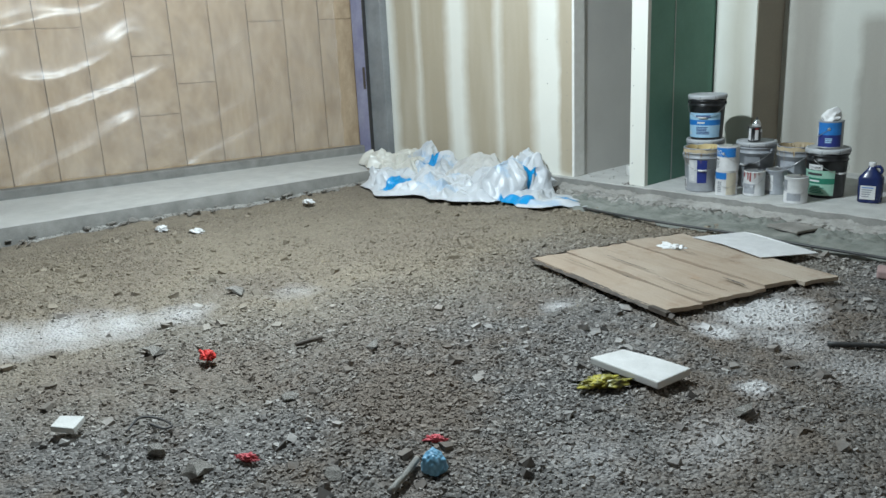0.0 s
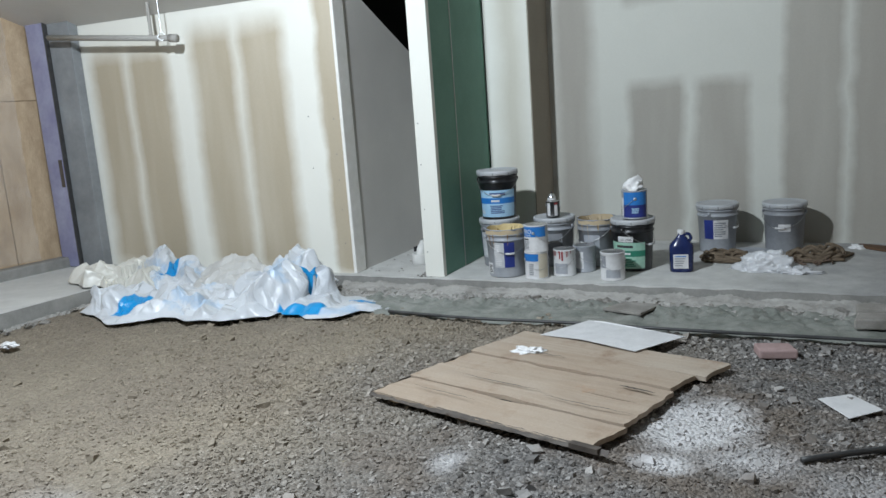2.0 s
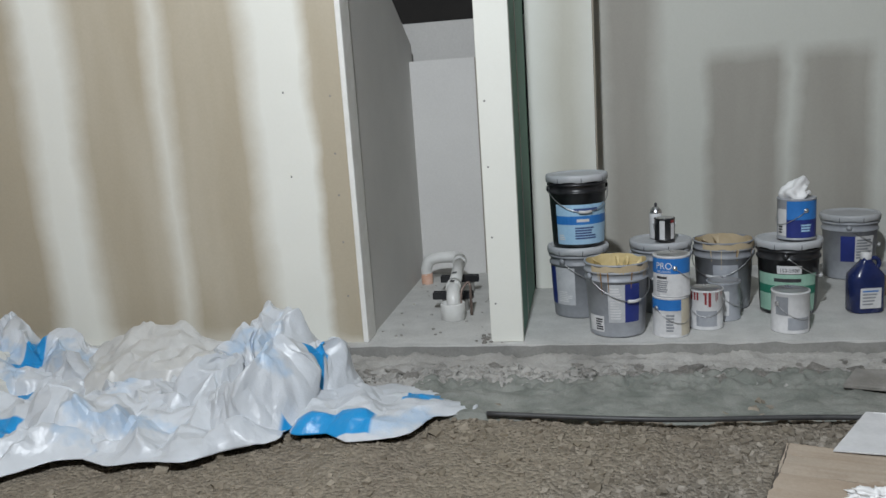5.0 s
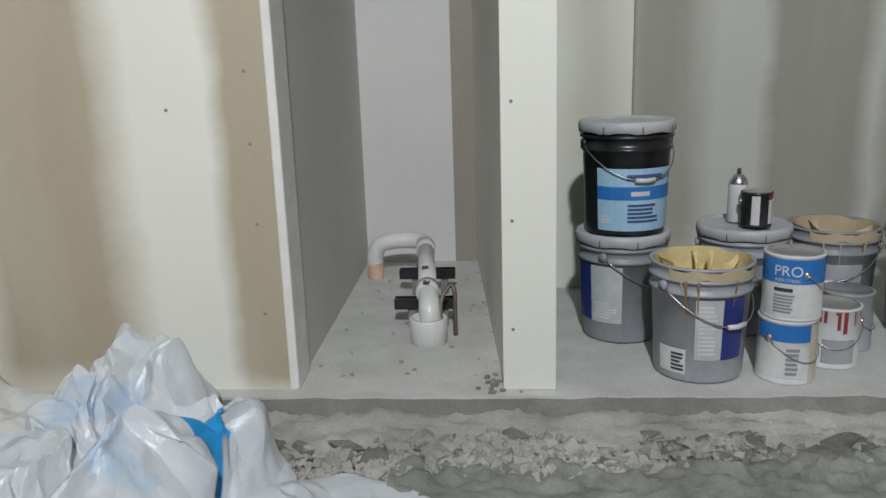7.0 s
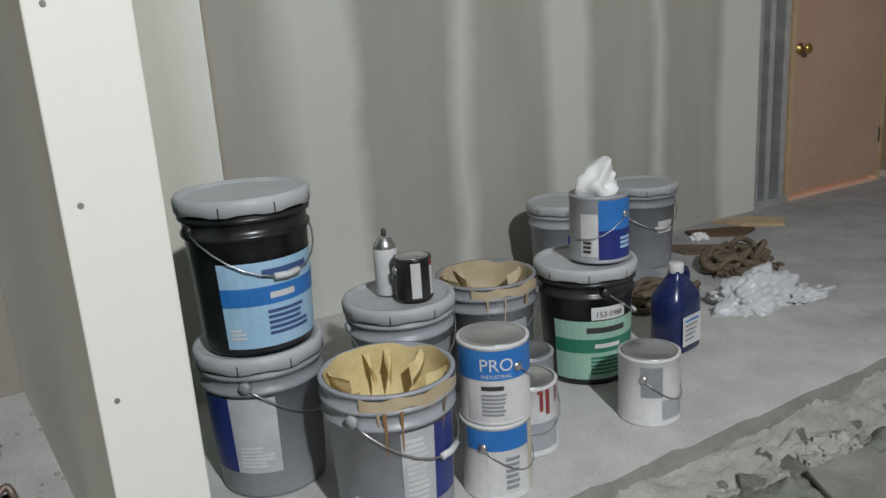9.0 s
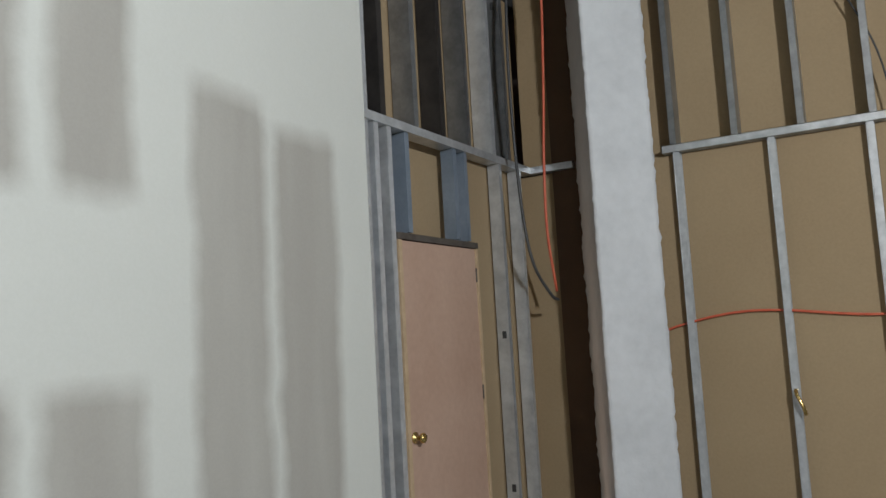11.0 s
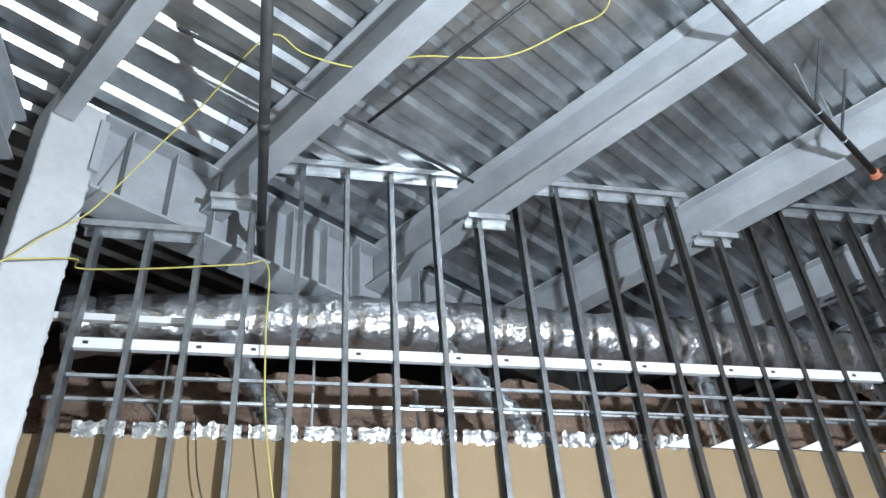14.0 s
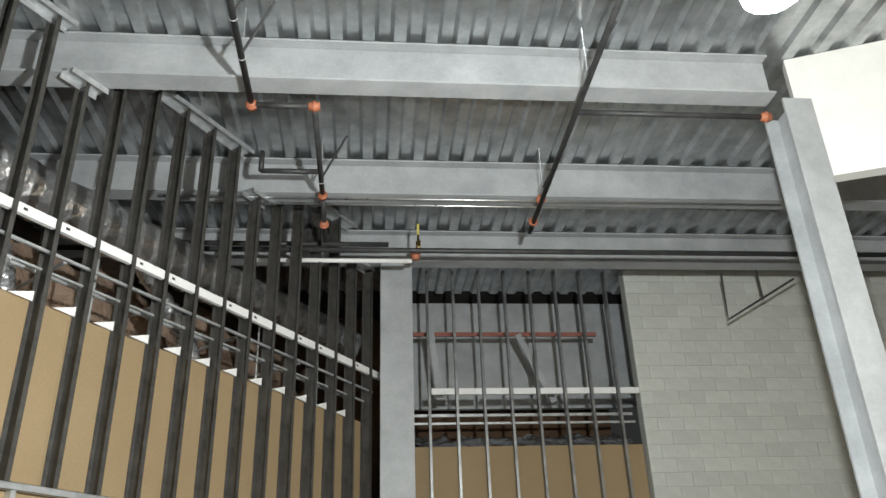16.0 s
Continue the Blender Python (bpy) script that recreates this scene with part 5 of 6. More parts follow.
for k, (x, y, z) in enumerate(((-4.16, 6.05, 0.10), (-4.18, 6.25, 0.0), (-4.22, 6.66, 0.0))):
    part("marker_print", boxed(x - 0.012, x + 0.012, y - 0.02, y + 0.02, SL + 0.187, SL + 0.1885), mat_ink, pvc)
for y, xa, xb in ((6.52, -4.31, -4.08), (6.12, -4.285, -4.06)):
    st = thing("strut_support", "black slotted steel strut under the waste pipe", "bracket", place=(0, y, SL))
    bm = bmesh.new()
    box(bm, xa, xb, -0.02, 0.02, 0.07, 0.074)
    box(bm, xa, xb, -0.02, -0.016, 0.074, 0.11)
    box(bm, xa, xb, 0.016, 0.02, 0.074, 0.11)
    part("channel", bm, mat_pblack, st)
    for x in (xa + 0.05, xb - 0.06):
        part("leg", boxed(x, x + 0.03, -0.012, 0.012, 0.0, 0.07), mat_slabedge, st, "rusty grey leg")
bm = bmesh.new()
tube(bm, smooth_path([(-4.06, 6.02, SL), (-4.06, 6.02, SL + 0.1), (-4.06, 6.02, SL + 0.16), (-4.075, 6.03, SL + 0.18), (-4.105, 6.0, SL + 0.14), (-4.11, 5.97, SL + 0.05)], 6), 0.008, 8)
tagged(part("copper_stub", bm, plain("dull_copper", (0.16, 0.12, 0.10), (0.22, 0.17, 0.15), 10, 0.5, 0.6), None, "", True), "bent dull copper pipe stub beside the waste pipe", "pipe")
rng = random.Random(21)
bm = bmesh.new()
for k in range(90):
    x, y = (rng.uniform(-4.5, -3.95), rng.uniform(5.6, 7.0)) if k < 45 else (rng.gauss(-3.92, 0.05), rng.uniform(5.5, 6.9))
    r = rng.uniform(0.002, 0.007)
    box(bm, -r, r, -r * 0.8, r * 0.8, 0, r, m=Matrix.Translation((x, y, SL)) @ Matrix.Rotation(rng.uniform(0, 3), 4, "Z"))
tagged(part("plaster_crumbs", bm, mat_paledust), "plaster crumbs on the slab", "crumbs", kind="stuff")
# drywall screws
bm = bmesh.new()
for x, y, zs in ((-4.60, YD - 0.001, (0.35, 0.62, 0.85, 1.05, 1.32)), (-4.83, YD - 0.001, (0.95, 1.35)), (-3.87, YD - 0.021, (0.3, 0.62, 0.95, 1.25))):
    for z in zs:
        lathe(bm, [(0, 0.0008), (0.005, 0.0008), (0.005, 0)], 8, Matrix.Translation((x, y, z)) @ Matrix.Rotation(radians(90), 4, "X"))
tagged(part("screw_heads", bm, mat_slabedge), "row of dark drywall screw heads", "screws", kind="stuff")

# pipe hung under the soffit
hp = thing("hung_pipe", "pale pipe hung under the low soffit", "pipe")
mat_hp = plain("primed_pipe", (0.30, 0.29, 0.27), (0.38, 0.37, 0.345), 6, 0.6)
bm = bmesh.new()
tube(bm, [(-7.3, 5.34, 2.17), (-5.93, 5.38, 2.04)], 0.024, 14)
part("barrel", bm, mat_hp, hp, "", True)
bm = bmesh.new()
tube(bm, [(-5.96, 5.379, 2.043), (-5.89, 5.381, 2.036)], 0.033, 14)
part("end_cap", bm, mat_hp, hp, "threaded end cap", True)
bm = bmesh.new()
tube(bm, [(-6.15, 5.374, 2.06), (-6.15, 5.374, 2.36)], 0.014, 8)
part("hanger_rod", bm, mat_hp, hp)
bm = bmesh.new()
tube(bm, smooth_path([(-6.02, 5.35, 2.45), (-6.02, 5.35, 2.12), (-6.04, 5.33, 2.06), (-6.02, 5.35, 2.03), (-6.0, 5.37, 2.06), (-6.02, 5.35, 2.11)], 5), 0.004, 6)
part("hook_wire", bm, mat_galv, hp)

# ---- plastic bags heaped on the slab edge ----
def bag_material(name, patches):
    m, n, l, p = material(name)
    tc, sep = n.new("ShaderNodeTexCoord"), n.new("ShaderNodeSeparateXYZ")
    l.new(tc.outputs["Object"], sep.inputs[0])
    big, fine = noise_node(n, l, 3.0, 4), noise_node(n, l, 26, 4)
    col = ramp(n, l, big.outputs[0], [(0.35, (0.53, 0.555, 0.585)), (0.57, (0.59, 0.615, 0.645)), (0.66, (0.42, 0.53, 0.66)), (0.8, (0.55, 0.575, 0.615))]).outputs[0]
    total = None
    for x, y, rx, ry in patches:
        dx = maths(n, l, "ABSOLUTE", maths(n, l, "DIVIDE", maths(n, l, "SUBTRACT", sep.outputs["X"], x), rx))
        dy = maths(n, l, "ABSOLUTE", maths(n, l, "DIVIDE", maths(n, l, "SUBTRACT", sep.outputs["Y"], y), ry))
        w = maths(n, l, "MULTIPLY", maths(n, l, "SUBTRACT", 1.0, maths(n, l, "MAXIMUM", dx, dy)), 12.0, True)
        total = w if total is None else maths(n, l, "MAXIMUM", total, w)
    col = mixed(n, l, total, col, (0.012, 0.27, 0.60))
    l.new(col, p.inputs["Base Color"])
    p.inputs["Roughness"].default_value = 0.34
    p.inputs["Specular IOR Level"].default_value = 0.5
    bump(n, l, p, fine.outputs[0], 0.35, 0.012)
    return m


def facets(x, y, cell, seed):
    """Flat triangles between random heights on a turned, warped grid: sharp creases, flat panels."""
    a = seed * 1.7
    u = (x * math.cos(a) - y * math.sin(a)) / cell + 0.55 * noise.noise((x / cell * 0.45, y / cell * 0.45, seed))
    v = (x * math.sin(a) + y * math.cos(a)) / cell + 0.55 * noise.noise((x / cell * 0.45 + 9, y / cell * 0.45, seed))
    iu, iv = math.floor(u), math.floor(v)
    fu, fv = u - iu, v - iv

    def corner(p, q):
        return noise.cell((p * 1.0 + 0.5, q * 1.0 + 0.5, seed * 3.3 + 0.5))
    if fu + fv < 1:
        c = corner(iu, iv)
        return c + fu * (corner(iu + 1, iv) - c) + fv * (corner(iu, iv + 1) - c)
    c = corner(iu + 1, iv + 1)
    return c + (1 - fu) * (corner(iu, iv + 1) - c) + (1 - fv) * (corner(iu + 1, iv) - c)


def crush(x, y, seed):
    return 0.48 * facets(x, y, 0.28, seed) + 0.46 * facets(x, y, 0.14, seed + 2) + 0.27 * facets(x, y, 0.07, seed + 5) + 0.09 * facets(x, y, 0.035, seed + 8)


def draped(name, label, mat, cx, cy, rx, ry, top, seed, turn=0.0, res=110, rough=1.0):
    """A crushed plastic sheet lying over the slab edge: flat panels, sharp folds, a ragged hem."""
    bm = bmesh.new()
    R = Matrix.Rotation(radians(turn), 2)
    verts = {}
    for i in range(res + 1):
        for j in range(res + 1):
            a, b = 2 * i / res - 1, 2 * j / res - 1
            ang = math.atan2(b, a)
            ca, sa = math.cos(ang), math.sin(ang)
            edge = 0.82 + 0.20 * noise.noise((ca * 1.7 + seed, sa * 1.7, 0)) + 0.10 * facets(ca * 0.5 + seed, sa * 0.5, 0.16, seed)
            d = max(abs(a), abs(b))
            rr = math.hypot(a, b)
            k = edge * (d / rr if rr > 1e-6 else 1.0)
            px, py = a * k * rx, b * k * ry
            w = max(0.0, 1 - d ** 3.0)
            qx, qy = px + seed * 5.1, py + seed * 2.7
            hump = 0.62 + 0.55 * facets(qx, qy, 0.36, seed + 11)
            h = max(0.012, top * (0.15 + max(0.0, hump)) * (1 - 0.45 * d * d) + rough * min(0.15, 0.7 * top + 0.02) * crush(qx, qy, seed)) * min(1.0, w * 1.6)
            h += 0.010 * rough * (1 + facets(qx, qy, 0.09, seed + 3)) * (1 - w)
            slip = 0.11 * rough * min(1.0, 6 * h)
            xy = R @ Vector((px + slip * crush(qx + 31, qy, seed + 1), py + slip * crush(qx, qy + 17, seed + 4)))
            x, y = cx + xy.x, cy + xy.y
            base = SL + 0.004 if (y > 5.47 or x < -6.35) else 0.014 + max(0.0, min(1.0, (y - 5.2) / 0.27)) * 0.1
            verts[i, j] = bm.verts.new((x, min(y, YD - 0.012), base + max(0.004, h)))
    for i in range(res):
        for j in range(res):
            bm.faces.new((verts[i, j], verts[i + 1, j], verts[i + 1, j + 1], verts[i, j + 1]))
    o = tagged(part(name, bm, mat, None, "", True), label, "plastic bag", "plastic bags in the heap")
    o.data.set_sharp_from_angle(angle=radians(14))
    mod = o.modifiers.new("thickness", "SOLIDIFY")
    mod.thickness, mod.offset = 0.003, -1
    return o


mat_bag_milky = plain("milky_polythene", (0.50, 0.50, 0.49), (0.60, 0.60, 0.585), 4, 0.4, grain=30, relief=0.15)
mat_bag_cream = plain("cream_polythene", (0.58, 0.57, 0.52), (0.68, 0.67, 0.62), 5, 0.35, grain=30, relief=0.15)
draped("plastic_bag", "big white and blue plastic bag crumpled over the slab edge", bag_material("bag_print_a", [(-5.80, 4.47, 0.10, 0.13), (-6.03, 4.95, 0.06, 0.07)]), -5.72, 4.80, 0.84, 0.66, 0.16, 1.3, 10, 190)
draped("plastic_bag", "white and blue plastic bag bunched up high", bag_material("bag_print_b", [(-4.46, 4.66, 0.20, 0.07), (-4.62, 5.05, 0.05, 0.06)]), -4.86, 5.08, 0.46, 0.54, 0.30, 4.6, -8, 170)
draped("plastic_bag", "flat tail of a white plastic bag with a blue square", bag_material("bag_print_c", [(-4.13, 5.00, 0.085, 0.07), (-4.44, 4.70, 0.17, 0.06)]), -4.34, 4.90, 0.48, 0.33, 0.05, 7.9, 18, 110)
draped("plastic_bag", "off-white plastic bag spread along the side slab", mat_bag_cream, -6.56, 5.06, 0.58, 0.42, 0.17, 9.2, -20, 130)
draped("plastic_bag", "white and blue plastic bag piled against the wall corner", bag_material("bag_print_d", [(-6.12, 5.2, 0.06, 0.08)]), -6.12, 5.22, 0.52, 0.34, 0.27, 20.3, 5, 140)
draped("plastic_bag", "translucent pale bag slumped against the plasterboard", mat_bag_milky, -5.46, 5.24, 0.62, 0.33, 0.20, 12.4, 0, 120, 0.45)
draped("plastic_bag", "white bag folded along the front of the heap", bag_material("bag_print_e", [(-4.45, 4.70, 0.16, 0.05)]), -5.05, 4.70, 0.58, 0.34, 0.10, 15.1, 14, 130)

# ---- broken screed and rubble in front of the slab ----
bm = bmesh.new()


def screed(a, b):
    x = -4.2 + 4.45 * a
    y0 = 4.86 + 0.08 * noise.noise((x * 1.3, 0, 0)) + 0.04 * noise.noise((x * 6, 1, 0))
    y1 = 5.34 + 0.05 * noise.noise((x * 2.2, 5, 0)) + 0.05 * noise.noise((x * 9, 5, 0))
    y = y0 + (y1 - y0) * b
    z = 0.018 + 0.022 * noise.noise((x * 1.6, y * 2.6, 2)) + 0.012 * noise.noise((x * 7, y * 7, 2)) + (0.045 * abs(noise.noise((x * 11, y * 15, 5))) + 0.018 * noise.noise((x * 34, y * 34, 8))) * max(0.25, min(1.0, (b - 0.3) * 2.5))
    if b < 0.02 or b > 0.98:
        z = -0.03
    return Vector((x, y, z))


sheet(bm, 320, 44, screed)
structure("screed_strip", bm, mat_greenslab, "cracked greenish old screed strip before the slab", "screed", smooth=True)

bm = bmesh.new()


def dust(a, b):
    x = -4.6 + 4.9 * a
    y0 = 5.33 + 0.07 * noise.noise((x * 2.1, 4, 0)) + 0.05 * noise.noise((x * 8, 4, 0))
    z = 0.012 + 0.045 * b + 0.02 * noise.noise((x * 6, b * 4, 2)) + 0.022 * abs(noise.noise((x * 17, b * 7, 2))) + 0.010 * noise.noise((x * 48, b * 20, 2))
    return Vector((x, y0 + (5.492 - y0) * b, z if b > 0.02 else -0.02))


sheet(bm, 330, 14, dust)
structure("mortar_strip", bm, mat_paledust, "pale crumbly mortar dust along the slab foot", "debris", smooth=True)


def rock_mesh(seed, sub=1):
    bm = bmesh.new()
    bmesh.ops.create_icosphere(bm, subdivisions=sub, radius=1.0)
    off = Vector((seed * 7.3, seed * 1.9, seed))
    for v in bm.verts:
        p = v.co.copy()
        f = 1 + 0.9 * noise.noise(p * 0.9 + off) + 0.6 * noise.noise(p * 2.9 + off)
        v.co = Vector((p.x * f * 1.25, p.y * f, p.z * f * 0.62))
    me = bpy.data.meshes.new("rock")
    bm.to_mesh(me)
    bm.free()
    return me


rocks = [rock_mesh(k) for k in range(6)]
for me in rocks:
    me.materials.append(mat_rubble)
rng = random.Random(31)


def rock(name, label, x, y, z, s, group="", tilt=0.3):
    o = new(name, rocks[rng.randrange(6)])
    o.matrix_world = Matrix.Translation((x, y, z + s * 0.35)) @ Euler((rng.uniform(-tilt, tilt), rng.uniform(-tilt, tilt), rng.uniform(0, 6))).to_matrix().to_4x4() @ Matrix.Diagonal((s, s * rng.uniform(0.7, 1.1), s * rng.uniform(0.6, 1.0), 1))
    return tagged(o, label, "rock", group)


for k in range(300):
    x = rng.uniform(-4.6, 0.1)
    y = rng.gauss(5.37, 0.07)
    rock("rubble_chunk", "broken concrete chunk at the slab foot", x, min(y, 5.46), 0.005, 0.008 + 0.040 * rng.random() ** 2.2, "rubble along the slab")
for x, y, s in ((-2.59, 5.36, 0.07), (-2.32, 5.21, 0.06), (-1.4, 5.40, 0.07), (-4.19, 1.94, 0.05), (-3.64, 1.21, 0.055), (-2.63, 0.81, 0.045), (-2.36, 0.84, 0.05), (-2.65, 1.4, 0.03), (-2.83, 1.97, 0.035), (-1.99, 1.17, 0.03), (-1.23, 2.55, 0.05)):
    rock("stone", "loose grey stone lying on the gravel", x, y, ground_height(x, y), s, "loose stones")
for k in range(60):
    y = rng.uniform(0.8, 5.2)
    p = WM @ Vector((rng.uniform(0.02, 0.22), y - 5.5, 0))
    rock("rubble_chunk", "pale broken chunk along the side slab", p.x, p.y, 0.0, rng.uniform(0.012, 0.04), "rubble along the slab")
for x, y in ((-6.13, 2.29), (-6.05, 3.64), (-5.8, 2.45)):
    crumple("paper_scrap", "torn white paper scrap on the gravel", "paper", mat_rag, (x, y, 0.01), (0.08, 0.05, 0.03), x, 0.6)


def slab_piece(name, label, category, mat, corners, z, thick, bevel=0.004, warp=0.0):
    """A flat piece with the given outline, lifted to z."""
    bm = bmesh.new()
    n = len(corners)
    lo = [bm.verts.new((x, y, z + warp * ((k * 7) % 3 - 1))) for k, (x, y) in enumerate(corners)]
    hi = [bm.verts.new((x, y, z + thick + warp * ((k * 7) % 3 - 1))) for k, (x, y) in enumerate(corners)]
    bm.faces.new(list(reversed(lo)))
    bm.faces.new(hi)
    for k in range(n):
        bm.faces.new((lo[k], lo[(k + 1) % n], hi[(k + 1) % n], hi[k]))
    return tagged(part(name, bm, mat, None, "", False, bevel), label, category)


mat_foam = plain("white_foam", (0.54, 0.54, 0.53), (0.64, 0.64, 0.63), 10, 0.8, grain=120, relief=0.3)
slab_piece("foam_board", "white foam board offcut on the gravel", "foam board", mat_foam, [(-1.91, 2.47), (-1.86, 2.64), (-1.71, 2.66), (-1.53, 2.66), (-1.55, 2.45), (-1.72, 2.46)], 0.012, 0.035, 0.006)
slab_piece("paper_sheet", "white printed sheet lying on the boards", "paper", mat_paper, [(-2.66, 4.52), (-2.46, 4.83), (-2.35, 4.80), (-1.88, 4.65), (-2.08, 4.33), (-2.4, 4.45)], 0.052, 0.004, 0.0, 0.006)
slab_piece("paper_sheet", "square grey-white sheet lying on the gravel", "paper", mat_paper, [(-1.22, 3.99), (-1.09, 4.08), (-0.97, 3.93), (-1.10, 3.80)], 0.012, 0.004)
slab_piece("tile_piece", "pale square tile offcut on the gravel", "tile", mat_slab, [(-3.05, 0.56), (-3.12, 0.62), (-3.04, 0.69), (-2.96, 0.62)], 0.008, 0.025, 0.004)
slab_piece("brick", "pinkish worn brick half sunk in the gravel", "brick", plain("pink_brick", (0.30, 0.21, 0.20), (0.40, 0.29, 0.28), 8, 0.9, grain=50, relief=0.5), [(-1.53, 4.62), (-1.36, 4.66), (-1.31, 4.54), (-1.49, 4.50)], 0.0, 0.05, 0.01)
for k in range(2):
    slab_piece("paving_brick", "pale paving brick at the screed edge", "brick", mat_rubble, [(-1.05 + 0.02 * k, 5.02 + 0.19 * k), (-0.62, 5.06 + 0.19 * k), (-0.62, 5.22 + 0.19 * k), (-1.03, 5.17 + 0.19 * k)], 0.03, 0.06, 0.01)
slab_piece("concrete_plate", "flat broken concrete plate on the screed", "concrete plate", mat_rubble, [(-2.45, 5.12), (-2.2, 5.05), (-2.12, 5.28), (-2.35, 5.30)], 0.035, 0.018, 0.004)

# weathered board panel of slats


def weathered():
    """Plywood gone grey-tan, with grain along the boards and dark damp stains."""
    m, n, l, p = material("weathered_plywood")
    tc, mp, gr = n.new("ShaderNodeTexCoord"), n.new("ShaderNodeMapping"), n.new("ShaderNodeTexNoise")
    mp.inputs["Scale"].default_value = (2.0, 42, 42)
    l.new(tc.outputs["Object"], mp.inputs[0])
    gr.inputs["Scale"].default_value, gr.inputs["Detail"].default_value = 1.0, 5
    l.new(mp.outputs[0], gr.inputs["Vector"])
    spot, fade, fine = noise_node(n, l, 4.5, 6, 0.65), noise_node(n, l, 1.7, 4), noise_node(n, l, 90, 2)
    col = ramp(n, l, gr.outputs[0], [(0.3, (0.33, 0.262, 0.20)), (0.7, (0.40, 0.332, 0.262))]).outputs[0]
    col = mixed(n, l, maths(n, l, "MULTIPLY", maths(n, l, "SUBTRACT", fade.outputs[0], 0.42), 2.5, True), col, (0.44, 0.385, 0.32))
    col = mixed(n, l, maths(n, l, "MULTIPLY", maths(n, l, "SUBTRACT", spot.outputs[0], 0.54), 4.5, True), col, (0.19, 0.115, 0.07))
    info = n.new("ShaderNodeObjectInfo")
    col = mixed(n, l, maths(n, l, "MULTIPLY", info.outputs["Random"], 0.45), col, (0.30, 0.225, 0.16))
    rust = noise_node(n, l, 2.6, 5, 0.7)
    col = mixed(n, l, maths(n, l, "MULTIPLY", maths(n, l, "SUBTRACT", rust.outputs[0], 0.60), 7.0, True), col, (0.34, 0.17, 0.075))
    col = mixed(n, l, 0.15, col, fine.outputs[0], "OVERLAY")
    l.new(col, p.inputs["Base Color"])
    p.inputs["Roughness"].default_value = 0.85
    bump(n, l, p, gr.outputs[0], 0.4, 0.004)
    return m


mat_ply = weathered()
panel = thing("wood_pallet", "weathered tan pallet of wooden boards lying on the gravel", "pallet", place=(-3.19, 3.50, 0.012), turn=-14.8)
L = 1.21
cuts = [0, 0.25, 0.49, 0.70, 0.92, 1.16]
ends = [0.0, -0.01, -0.03, -0.055, 0.0]
for k in range(5):
    bm = bmesh.new()
    y0, y1 = cuts[k] + 0.005, cuts[k + 1] - 0.005

    def slat(a, b):
        y = y0 + (y1 - y0) * b + 0.004 * noise.noise((a * 9, k * 5.0, b))
        rag = (0.022 * noise.noise((k * 3.0, b * 1.6, a * 2)) + 0.006 * noise.noise((k * 7.0, b * 9, a * 5))) if a in (0, 1) else 0
        x = L * a + 0.099 * y + rag + ends[k] * a
        return Vector((x, y, 0.024 + 0.010 * noise.noise((a * 3, k * 2.0, 0)) + 0.004 * noise.noise((a * 11, b * 3, k)) + 0.010 * k / 5 + 0.006 * (k % 2)))
    sheet(bm, 28, 8, slat)
    ret = bmesh.ops.extrude_face_region(bm, geom=bm.faces[:])
    for e in ret["geom"]:
        if isinstance(e, bmesh.types.BMVert):
            e.co.z -= 0.022
    bmesh.ops.recalc_face_normals(bm, faces=bm.faces[:])
    part("plank", bm, mat_ply, panel)
# split cracks and torn splinters on the boards
for x0, x1, y, t in ((0.28, 0.74, 0.37, 0.006), (0.80, 1.22, 0.33, 0.005), (0.35, 0.60, 0.82, 0.006), (1.02, 1.20, 0.60, 0.012), (0.15, 0.55, 0.13, 0.004)):
    bm = bmesh.new()
    sheet(bm, 18, 1, lambda a, b: Vector((x0 + (x1 - x0) * a, y + 0.012 * noise.noise((a * 5, y * 9, 0)) + t * (b - 0.5) * (0.3 + math.sin(3.1 * a)), 0.0475 + 0.004 * noise.noise((a * 7, y * 5, 3)))))
    part("split", bm, mat_dark_frame, panel, "dark split in a board")
part("splintered_end", boxed(1.12, 1.25, -0.012, 0.02, 0.008, 0.03), mat_dark_frame, panel)
bm = bmesh.new()
sheet(bm, 60, 2, lambda a, b: Vector((-0.01 + 1.3 * a, -0.008 + 0.010 * noise.noise((a * 30, b, 2)) + 0.02 * b, 0.008 + 0.018 * b + 0.003 * noise.noise((a * 40, b, 6)))))
part("splintered_edge", bm, mat_dark_frame, panel, "dark splintered edge")
bm = bmesh.new()
sheet(bm, 50, 2, lambda a, b: Vector((0.099 * 1.16 * a - 0.012 + 0.008 * noise.noise((a * 26, b, 9)) + 0.018 * b, 1.15 * a, 0.008 + 0.02 * b + 0.008 * a)))
part("splintered_edge", bm, mat_dark_frame, panel, "dark splintered edge")
part("under_batten", boxed(0.1, 0.16, 0.02, 1.12, -0.012, 0.005), mat_wood, panel)
crumple("paper_scrap", "torn white paper scrap on the boards", "paper", mat_rag, (-2.62, 4.22, 0.045), (0.09, 0.05, 0.03), 3, 0.7)
crumple("yellow_wrapper", "crushed yellow wrapper with dark print on the gravel", "wrapper", plain("yellow_foil", (0.50, 0.45, 0.06), (0.08, 0.08, 0.04), 26, 0.35), (-1.75, 2.36, 0.01), (0.12, 0.055, 0.03), 2, 0.5, 50)
crumple("red_scrap", "bright red crumpled scrap on the gravel", "scrap", plain("red_plastic", (0.55, 0.03, 0.03), (0.66, 0.06, 0.05), 20, 0.4), (-3.29, 1.33, 0.01), (0.055, 0.035, 0.04), 5, 0.5)
